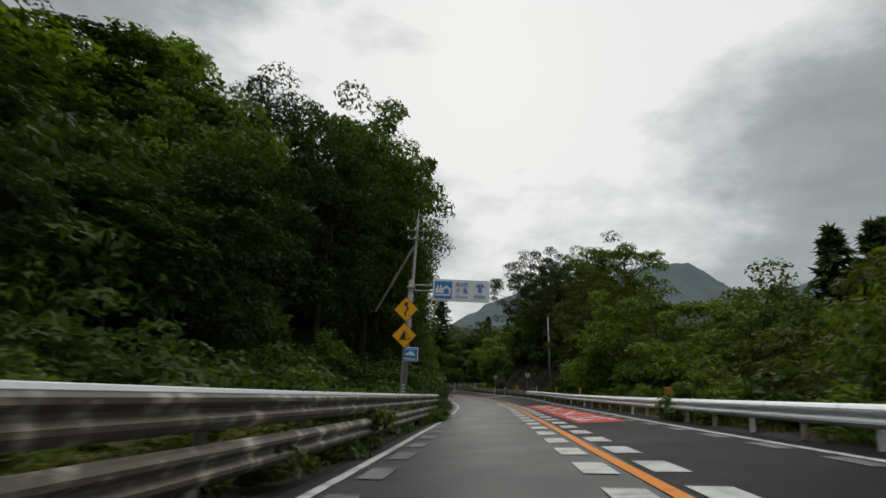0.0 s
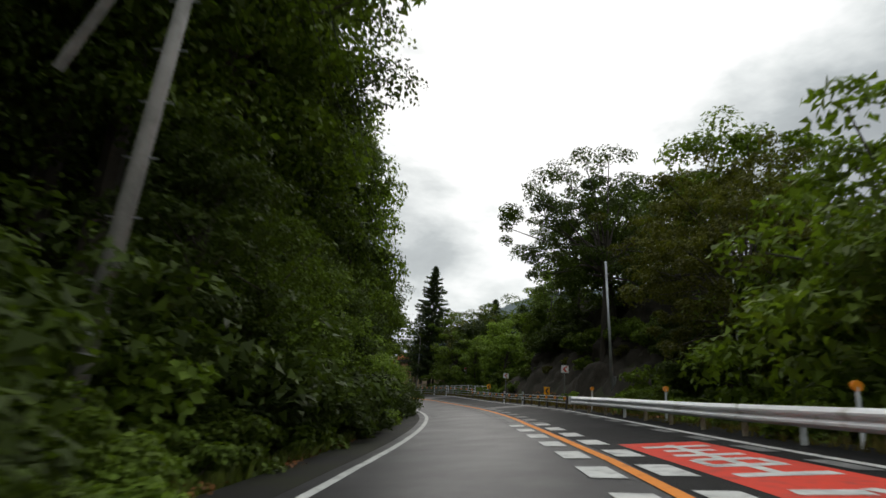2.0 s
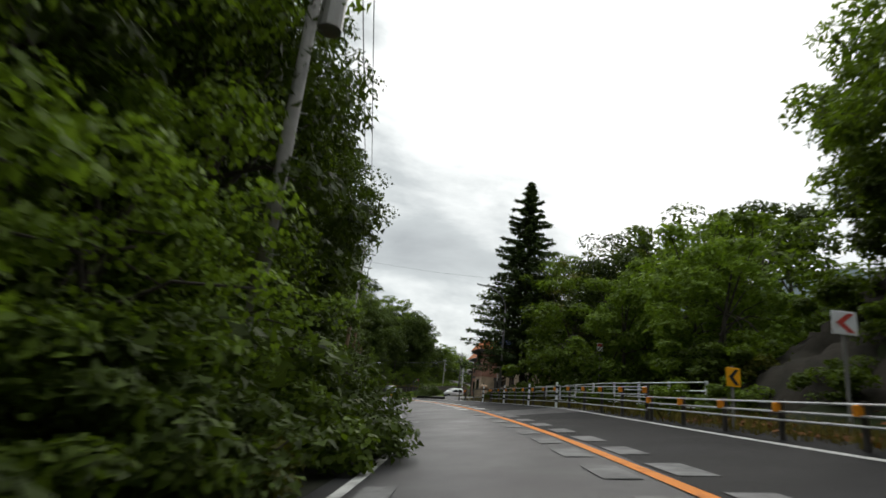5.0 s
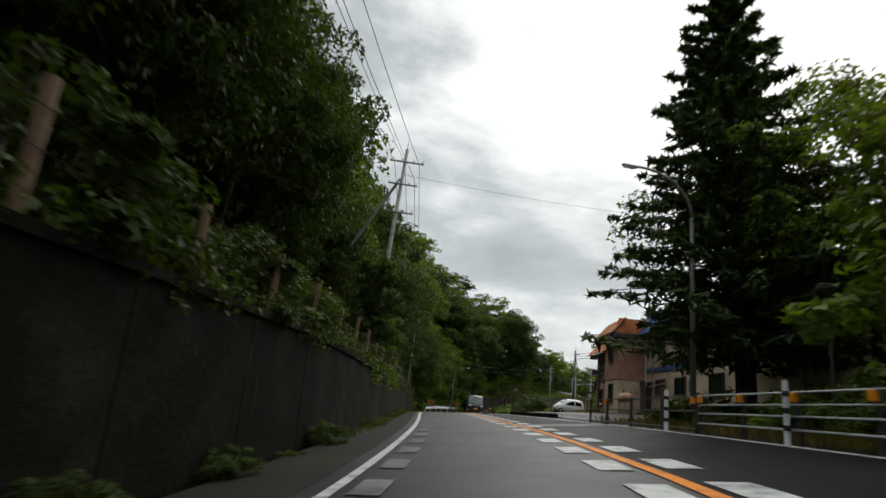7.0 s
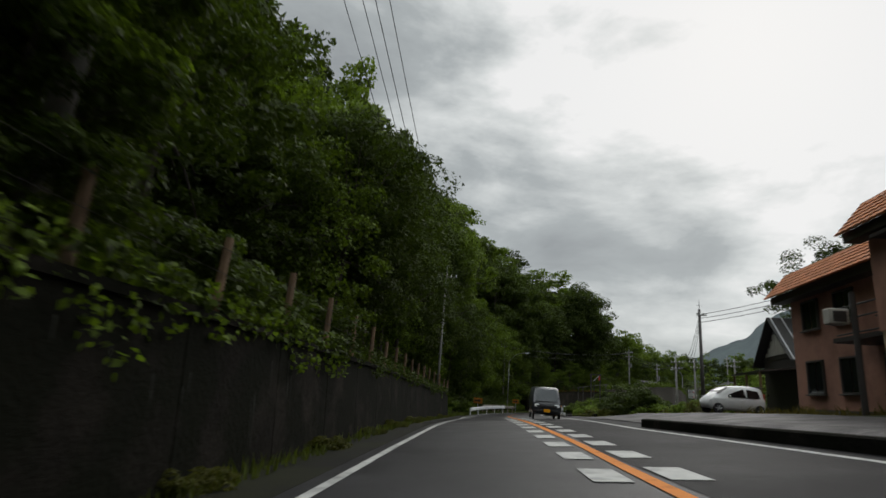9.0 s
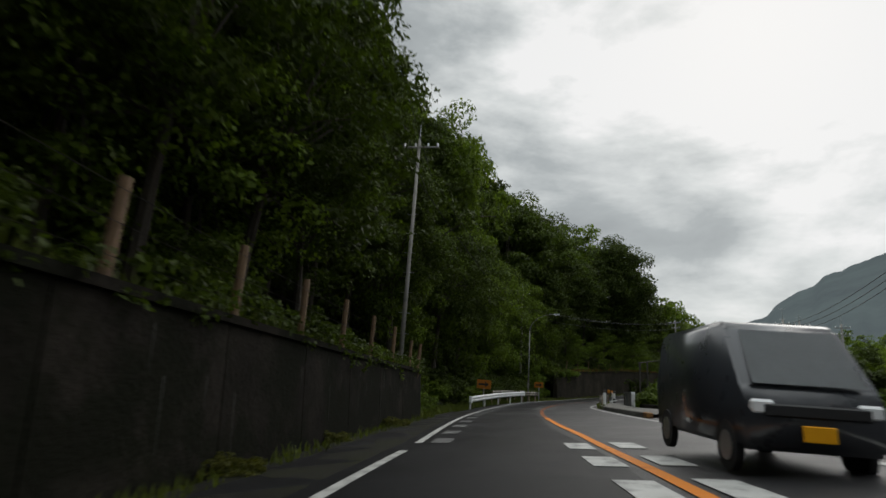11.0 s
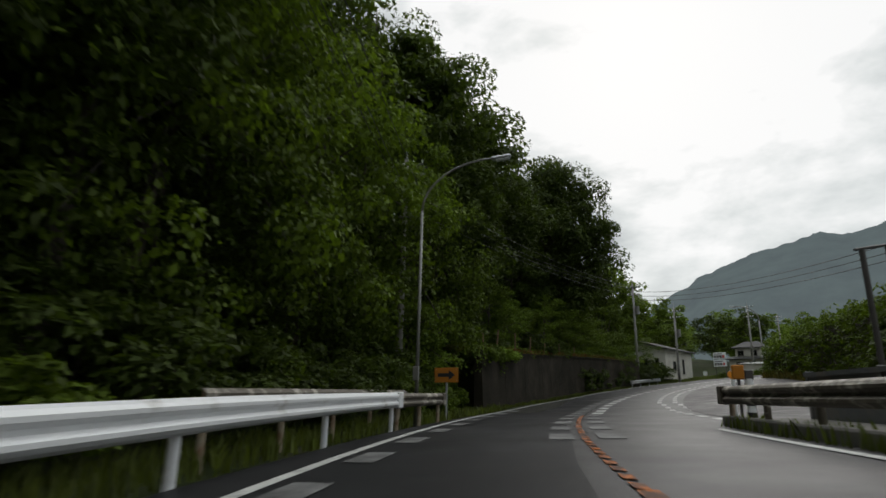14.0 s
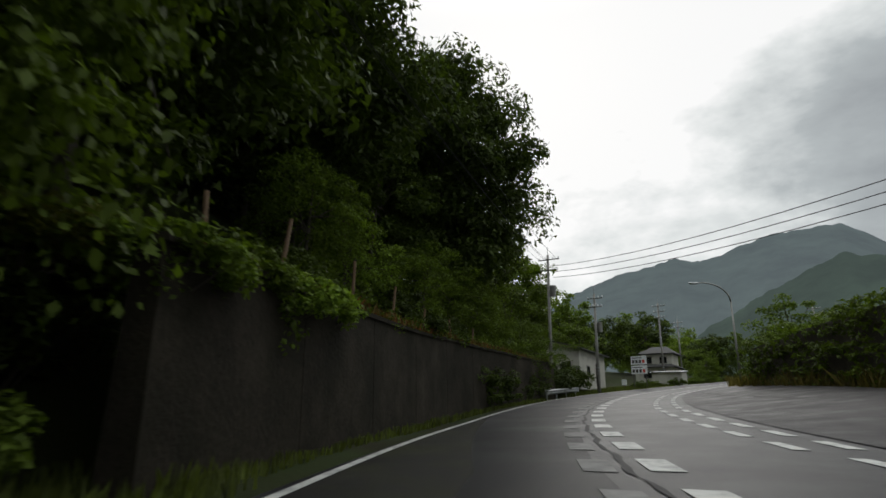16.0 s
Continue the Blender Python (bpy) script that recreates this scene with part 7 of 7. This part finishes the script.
def right_trees():
    rng = random.Random(9)
    g = "trees right of the road"
    s = -21.0
    while s < 47:
        plant_at(rng, rng.choice(("olive", "green", "green")), s + rng.uniform(-1, 1), 10.5 + rng.gauss(0, 0.7), 0.72 if s < 27 else 0.95, group=g)
        plant_at(rng, rng.choice(("green", "mid_b", "olive") if s > 10 else ("green", "olive")), s + 2.5, 15.5 + rng.gauss(0, 1), 0.95 if s < 10 else 1.15 if s < 29 else 1.2, group=g)
        plant_at(rng, rng.choice(("mid", "mid_b", "cedar_b")), s + 1, 24 + rng.gauss(0, 2), 1.3 if s < 14 else 1.4, pool="wood")
        plant_at(rng, rng.choice(("green", "olive", "near_b")), s + 3.4, 12.9 + rng.gauss(0, 0.5), 0.95, group=g)
        s += 4.6
    for s, lat, kind, k in ((47.5, 10.0, "airy", 0.7), (43.0, 12.5, "airy", 0.8), (50.5, 12.5, "airy", 0.85), (60.5, 9.2, "airy_b", 1.12), (66.0, 12.6, "airy_b", 0.7), (54.5, 15.5, "mid_b", 0.95), (66.5, 12.5, "mid_b", 0.85), (71.0, 11.8, "mid", 0.75), (76.5, 11.5, "green", 0.85),
                            (62, 17, "mid", 1.0), (70, 17, "mid_b", 0.95), (79, 14, "light", 0.95), (84.0, 9.8, "light", 0.85), (87.5, 11.0, "light", 0.95), (91.0, 9.4, "light", 0.80), (88.5, 14.5, "green", 1.15), (94.5, 12.0, "light", 1.05), (93.0, 16.0, "cedar_b", 0.9),
                            (97.5, 9.2, "green", 1.0), (96.0, 12.5, "near_b", 1.1), (100.5, 12.0, "near_b", 1.0), (109.0, 9.7, "cedar", 1.13), (103.8, 15.0, "airy", 1.15), (103.6, 17.5, "cedar_b", 1.0), (111.0, 11.1, "high", 0.95), (106.4, 12.5, "high", 0.95), (99, 17, "mid_b", 1.2), (92, 20, "mid", 1.1)):
        plant_at(rng, kind, s, lat, k, 2.2 if kind == "high" else 0.15, group=g)
    for s, lat in ((36, 27), (41, 30), (31, 25)):
        plant_at(rng, "cedar_b", s, lat, 1.45, group=g)
    # behind the buildings
    for s, lat, kind, k in ((118, 26, "cedar_b", 0.95), (124, 27, "cedar_b", 1.0), (130, 26, "mid", 0.9), (137, 25, "cedar_b", 0.75), (146, 25, "mid_b", 0.85), (150, 22, "green", 0.9), (144, 21, "airy_b", 0.7), (155, 27, "green", 0.8)):
        plant_at(rng, kind, s, lat, k, group=g)
    for s in range(158, 260, 8):
        plant_at(rng, rng.choice(("mid", "mid_b", "green")), s + rng.uniform(-2, 2), 32 + rng.gauss(0, 4), rng.uniform(0.55, 0.85), pool="wood")
        plant_at(rng, rng.choice(("oak", "oak_b", "cedar_b")), s + rng.uniform(-2, 2), 52 + rng.gauss(0, 6), rng.uniform(0.6, 0.95), pool="wood")
    for s, lat, k in ((166, 22, 0.5), (172, 25, 0.55), (180, 23, 0.5), (190, 26, 0.55), (160, 20, 0.45)):
        plant_at(rng, "green", s, lat, k, group=g)
    # village
    for s, lat, kind, k in ((243, 11.5, "green", 0.7), (252, 11, "green", 0.6), (264, -13, "mid_b", 0.8), (270, -17, "oak_b", 0.9), (290, -13, "green", 0.7), (296, -16, "oak", 0.9), (268, -24, "oak", 1.0), (310, -10, "green", 0.8),
                            (286, 10, "green", 0.7), (298, 12, "green", 0.8), (308, 9, "mid", 0.8), (320, 0, "oak", 0.8), (318, -6, "oak_b", 0.8), (262, 14, "mid", 0.7), (275, 12, "green", 0.6), (249, -13, "mid_b", 0.9), (256, -17, "oak", 0.9), (244, -10.5, "green", 0.8), (326, 10, "oak", 0.9), (292, -6, "green", 0.45), (286, -5.5, "green", 0.35)):
        plant_at(rng, kind, s, lat, k, group="trees round the village")


right_trees()
rng = random.Random(23)
for s, lat in itertools.product(range(262, 372, 9), (-48, -38, -29, -21)):
    plant_at(rng, rng.choice(("oak", "oak_b", "mid_b")), s + rng.uniform(-3, 3), lat + rng.uniform(-3, 3), rng.uniform(0.7, 1.0), pool="wood")
for k in range(26):
    plant_at(rng, rng.choice(("oak", "mid_b", "green", "mid")), rng.uniform(306, 345), rng.uniform(-16, 26), rng.uniform(0.55, 0.8), pool="wood")
for k in range(12):
    plant_at(rng, rng.choice(("green", "mid_b", "light")), rng.uniform(262, 310), rng.uniform(11, 24), rng.uniform(0.5, 0.75), pool="wood")
build_mass("wood", "forest", "dense dark green forest covering the mountain slope", "forest")


def shrubs():
    rng = random.Random(15)

    def row(s0, s1, lat, gap, kinds, k, spread=0.25, lift=None, sink=0.15, tall=1.0, g="roadside shrubs", pool=""):
        s = s0
        own = random.Random(int(s0 * 53 + 17 * gap - 29 * (lat(s0) if callable(lat) else lat)))
        while s < s1:
            at = lat(s) if callable(lat) else lat
            up = lift(s) if callable(lift) else lift
            plant_at(own, own.choice(kinds), s, at + own.gauss(0, spread), k, sink, group=g, lift=up, tall=tall, pool=pool)
            s += gap * own.uniform(0.75, 1.25)

    # behind the old guardrail
    row(-4, 26, -4.0, 1.5, ("weed", "vine", "bush", "bush"), 0.82, 0.15)
    row(-20, 27, -5.2, 2.0, ("bush", "vine", "weed", "bush"), 0.75, 0.2)
    row(-20, 30, -7.0, 2.6, ("bush", "bush_b", "vine"), 0.95, 0.5, pool="undergrowth")
    row(-20, 30, -9.6, 3.0, ("bush_b", "bush"), 1.15, 0.5, pool="undergrowth")
    row(-20, 32, -12.4, 2.4, ("bush_b", "bush"), 1.3, 0.5, pool="undergrowth", tall=1.3)
    row(-20, 32, -15.2, 2.6, ("bush_b", "bush_b"), 1.5, 0.5, pool="undergrowth", tall=1.3)
    plant_at(rng, "bush", 23.6, -2.75, 0.42, group="roadside shrubs")
    plant_at(rng, "weed", 27.2, -3.1, 0.75, group="roadside shrubs")
    row(26.5, 33, -3.7, 0.9, ("vine", "weed", "bush"), 0.5, 0.2)
    # on the rock cutting
    row(50, 84, 9.6, 4.0, ("bush", "weed"), 0.6, 0.5)
    row(48, 84, 11.0, 2.4, ("bush_b", "bush"), 0.95, 0.6)
    # thick edge
    edge = knots((27, -4.3), (34, -4.8), (47, -4.7), (58, -4.1), (66, -3.5), (72, -3.0), (76, -3.3))
    row(27, 76, lambda s: edge(s), 1.6, ("bush", "bush_b", "vine", "weed"), 0.82, 0.15)
    row(28, 76, lambda s: edge(s) - 1.2, 2.0, ("bush_b", "bush_b", "vine"), 1.12, 0.3, pool="undergrowth")
    row(40, 75, lambda s: edge(s) - 1.3, 3.0, ("near_c",), 0.62, 0.3, g="saplings at the road edge")
    # wall top
    row(80, 128, -5.6, 2.0, ("bush_b", "bush_b", "bush", "bush_b"), 0.8, 0.15, lambda s: WALL_TOP(s) - 0.1)
    row(130, 157, -5.9, 5.0, ("bush_b",), 0.7, 0.15, lambda s: WALL_TOP(s) - 0.1)
    row(158, 162, -5.0, 1.3, ("vine", "bush"), 0.7, 0.15, lambda s: WALL_TOP(s) - 0.4)
    for k in range(9):
        plant_at(rng, "bush_b" if k % 2 else "bush", 118.3 + rng.uniform(-0.5, 0.5), -4.9 + rng.uniform(-0.2, 0.2), 0.55, lift=1.9 + 0.7 * k, group="creepers on the pole")
    # wall foot
    row(84, 104, -3.25, 3.2, ("bush_b", "weed", "bush_b"), 0.21, 0.1, 0.0, 0.1)
    row(196, 201.5, -6.5, 1.4, ("bush", "bush_b", "vine"), 0.8, 0.2)
    row(197, 203, -7.2, 1.4, ("near_c", "bush_b", "vine"), 0.75, 0.2)
    row(203, 209, -4.8, 1.5, ("bush", "vine"), 0.6, 0.2, lambda s: WALL2_TOP(s) - 0.3)
    row(110, 160, -3.25, 5.0, ("weed",), 0.32, 0.08, 0.0, 0.1)
    # bend
    row(162.5, 199, -6.3, 2.0, ("bush", "bush_b", "vine", "bush"), 0.9, 0.3)
    row(162.5, 170, -5.6, 1.6, ("bush_b", "bush"), 0.7, 0.2)
    row(164, 199, -7.8, 2.6, ("bush_b", "near_b"), 0.85, 0.4, pool="undergrowth")
    # second wall
    row(202, 240, -6.2, 2.0, ("bush", "vine", "bush_b", "weed"), 0.7, 0.15, lambda s: WALL2_TOP(s) - 0.15)
    row(226, 247, -6.2, 1.8, ("bush_b", "vine", "bush_b"), 0.95, 0.3)
    # below the guardrail on the right
    row(-20, 52, 7.3, 2.0, ("bush", "weed", "vine", "bush"), 0.72, 0.25)
    row(-20, 52, 8.9, 2.4, ("bush_b", "bush"), 0.95, 0.3, pool="undergrowth")
    row(50, 62, 7.6, 1.8, ("vine", "weed"), 0.55, 0.3)
    row(76, 112, 7.6, 2.6, ("vine", "bush", "weed"), 0.62, 0.4)
    row(90, 113, 9.6, 2.6, ("bush_b", "bush"), 0.95, 0.5, pool="undergrowth")
    # beyond the forecourt and behind the footway
    row(150, 161, 14.5, 1.9, ("bush", "vine", "weed"), 0.8, 0.8)
    row(146, 164, 19.5, 2.4, ("bush_b", "bush"), 1.0, 0.8, pool="undergrowth")
    row(161, 177, lambda s: 9.8 - 0.12 * (s - 161), 1.5, ("vine", "bush", "vine", "weed"), 0.85, 0.4)
    row(160, 190, lambda s: 12.2 - 0.08 * (s - 161), 2.0, ("vine", "bush_b", "vine"), 1.05, 0.5)
    row(162, 172, 7.9, 1.2, ("weed", "bush"), 0.42, 0.1)
    row(176, 190, 9.6, 1.5, ("vine", "bush", "vine"), 0.95, 0.4)
    row(176.5, 186.5, 7.3, 1.7, ("vine", "weed"), 0.55, 0.2)
    row(187, 199, 15, 2.2, ("bush_b", "vine"), 0.9, 0.5, pool="undergrowth")
    row(262, 300, -4.6, 3.0, ("bush", "weed"), 0.55, 0.4)
    row(252, 300, 7.6, 2.4, ("bush", "weed", "bush_b"), 0.7, 0.5, pool="undergrowth")


shrubs()
build_mass("undergrowth", "undergrowth", "dense tangle of leafy shrubs under the trees", "undergrowth")


def ivy_hedge():
    """Fence overgrown with climbing leaves, as one long wall of foliage."""
    rng = np.random.default_rng(61)
    lat_at = knots((187.5, 9.7), (191.5, 11.2), (201, 13.9), (214, 14.1), (226, 12.3), (237, 9.0))
    top_at = knots((187.5, 3.7), (201, 4.8), (216, 4.8), (228, 4.0), (237, 3.0))
    h = thing("ivy_hedge", "long fence thickly overgrown with dark climbing leaves", "hedge", along(187.5, 9.7))
    inv = h.matrix_basis.inverted()
    bm = bmesh.new()
    rings = []
    for s in steps(187.9, 236.5, 2.0):
        t = top_at(s) - 0.45
        rings.append([bm.verts.new(inv @ W(s, lat_at(s) + u, v)) for u, v in ((-0.35, -0.3), (-0.3, t), (0.3, t), (0.35, -0.3))])
    for a, b in zip(rings, rings[1:]):
        for i in range(4):
            bm.faces.new((a[i], a[(i + 1) % 4], b[(i + 1) % 4], b[i]))
    bm.faces.new(rings[0])
    bm.faces.new(list(reversed(rings[-1])))
    part("woody_core", bm, BARK, h)
    cs, rs = [], []
    for s in np.arange(187.5, 237.2, 0.42):
        t = top_at(s)
        for v in np.arange(0.25, t, 0.55):
            b = 0.35 * noise.noise((s * 0.3, v * 0.7, 4.0)) + 0.1 * rng.normal()
            cs.append(tuple(inv @ W(float(s), lat_at(s) - 0.45 + b * 0.8, float(v + 0.2 * rng.normal()))))
            rs.append(0.42)
        cs.append(tuple(inv @ W(float(s), lat_at(s) + 0.1, float(t - 0.2 + 0.3 * noise.noise((s * 0.5, 0, 9.0))))))
        rs.append(0.5)
    v, f = leaf_cards(rng, cs, rs, [20] * len(cs), 0.17, up_bias=0.5)
    part("foliage", mesh_of("foliage", v, f, LEAF_MID), None, h)


ivy_hedge()


def grass(name, label, s0, s1, a, b, density, height, material, seed, lift=0.0, top=None):
    """Blades strewn between two lateral lines, one object."""
    rng = np.random.default_rng(seed)
    fa, fb = (q if callable(q) else (lambda s, q=q: q) for q in (a, b))
    width = abs(fb((s0 + s1) / 2) - fa((s0 + s1) / 2))
    n = int((s1 - s0) * width * density)
    vs = []
    for _ in range(n):
        s = rng.uniform(s0, s1)
        l = fa(s) + (fb(s) - fa(s)) * rng.uniform()
        clump = 0.5 + 0.9 * noise.noise((s * 0.8, l * 0.8, seed))
        h = height * max(0.25, rng.uniform(0.4, 1.2) * (0.6 + clump))
        p = W(s, l, (top(s) if top else float(seat(s, l))) + lift - 0.12)
        t = rng.uniform(0, 6.283)
        w = rng.uniform(0.012, 0.028)
        bend = rng.normal(size=2) * h * 0.28
        dx, dy = math.cos(t) * w, math.sin(t) * w
        q = h + 0.12
        vs += [(p.x - dx, p.y - dy, p.z), (p.x + dx, p.y + dy, p.z), (p.x + dx * 0.7 + bend[0] * 0.4, p.y + dy * 0.7 + bend[1] * 0.4, p.z + q * 0.6), (p.x + bend[0], p.y + bend[1], p.z + q)]
    ob = new(name, mesh_of(name, vs, np.arange(n * 4).reshape(-1, 4), material))
    return tagged(ob, label, "grass", kind="stuff")


def creepers(label, s0, s1, lat, top, reach, density, material, seed):
    """Leafy stems that trail over the coping and down the face of a wall."""
    rng = np.random.default_rng(seed)
    cs, rs = [], []
    for s in np.arange(s0, s1, 1 / density):
        hang = reach * max(0.08, 0.55 + 1.1 * noise.noise((s * 0.35, seed, 2.0))) * rng.uniform(0.5, 1.25)
        t = top(s)
        for q in np.arange(-0.25, hang, 0.2):
            cs.append(tuple(W(float(s + 0.15 * rng.normal()), lat(s) + 0.02 - 0.12 * (1 - q / t) + 0.14 * rng.uniform(), float(t + 0.1 - q))))
            rs.append(rng.uniform(0.16, 0.3))
    v, f = leaf_cards(rng, cs, rs, [16] * len(cs), 0.085, up_bias=0.3, quads=True)
    ob = new("creepers", mesh_of("creepers", v, f, material))
    return tagged(ob, label, "creeper", kind="stuff")


creepers("dark creepers trailing over the coping of the wall", 79, 161.5, WALL_LAT, WALL_TOP, 0.35, 1.6, LEAF_DARK, 71)
creepers("fresh green creepers hanging down the dark wall", 111, 128, WALL_LAT, WALL_TOP, 0.9, 1.4, LEAF_MID, 72)
creepers("dark creepers hanging from the second wall", 202.5, 206, WALL2_LAT, WALL2_TOP, 1.6, 3.0, LEAF_MID, 73)
creepers("thin creepers along the top of the second wall", 209, 233, WALL2_LAT, WALL2_TOP, 0.3, 1.0, LEAF_MID, 76)


def litter(label, s0, s1, a, b, count, seed):
    """Fallen leaves strewn on the verge."""
    rng = np.random.default_rng(seed)
    cs = [tuple(W(s, l, float(seat(s, l)) + 0.03)) for s, l in zip(rng.uniform(s0, s1, count), rng.uniform(a, b, count)) if noise.noise((s * 0.5, l, 3.0)) > -0.25]
    v, f = leaf_cards(rng, cs, [0.25] * len(cs), [6] * len(cs), 0.09, up_bias=1.6, squash=0.2, quads=True)
    ob = new("leaf_litter", mesh_of("leaf_litter", v, f, BROWN_LEAF))
    return tagged(ob, label, "leaf litter", kind="stuff")


litter("orange-brown fallen leaves under the pipe fence", 46, 80, 6.0, 8.2, 1500, 74)
litter("orange-brown fallen leaves along the wooded verge", 27, 77, -4.4, -3.2, 500, 75)
grass("verge_grass", "short ragged green grass along the road edge", 27, 77, lambda s: -2.75 - 0.6 * (s < 50), lambda s: -4.2, 110, 0.22, GRASS, 1)
grass("verge_grass", "thin grass and weeds at the wall foot", 104, 162, -2.95, -3.5, 70, 0.16, GRASS, 2)
grass("verge_grass", "green grass bank inside the guardrail", 162, 203.5, -3.5, -6.6, 75, 0.2, GRASS, 3)
grass("verge_grass", "yellow-green grass at the foot of the second wall", 203, 237, -4.0, -4.5, 110, 0.12, GRASS, 4)
grass("verge_grass", "dry brownish grass under the guardrail", -20, 56, 5.6, 7.2, 60, 0.16, DRY_GRASS, 5)
grass("verge_grass", "dry brownish grass below the pipe fence", 55, 113, 5.6, 7.4, 60, 0.24, DRY_GRASS, 6)
grass("verge_grass", "dry yellow grass before the old building", 113, 140, 11.2, 13.0, 40, 0.25, DRY_GRASS, 7, 0.05)
grass("lawn", "mown yellow-green grass verge before the houses", 240.5, 275, -3.7, -7.6, 60, 0.2, GRASS, 8)
grass("tall_grass", "tall dry grass at the foot of the hedge", 190, 250, lambda s: float(np.interp(s, (190, 201, 214, 226, 237, 250), (9.9, 12.9, 13.1, 11.3, 8.0, 6.4))), lambda s: float(np.interp(s, (190, 201, 214, 226, 237, 250), (10.5, 13.6, 13.8, 12.0, 8.9, 8.0))), 70, 0.55, DRY_GRASS, 9)
grass("weeds", "grass tufts along the mossy kerb", 172, 187, lambda s: SIDE_KERB(s) - 0.12, lambda s: SIDE_KERB(s) + 0.3, 120, 0.14, GRASS, 10, 0.1)
grass("weeds", "weeds beside the footway", 160, 176, 7.0, 9.0, 60, 0.2, GRASS, 11)
grass("weeds", "dry moss and grass on the second wall", 203, 239.5, lambda s: WALL2_LAT(s) - 0.15, lambda s: WALL2_LAT(s) - 0.6, 150, 0.2, DRY_GRASS, 12, 0.2, WALL2_TOP)
grass("weeds", "thin weeds and moss along the coping", 80, 161, lambda s: WALL_LAT(s) - 0.15, lambda s: WALL_LAT(s) - 0.6, 60, 0.16, GRASS, 13, 0.2, WALL_TOP)
grass("weeds", "orange-brown dry ferns on the second wall", 205, 234, lambda s: WALL2_LAT(s) - 0.1, lambda s: WALL2_LAT(s) - 0.7, 120, 0.22, BROWN_LEAF, 14, 0.2, WALL2_TOP)
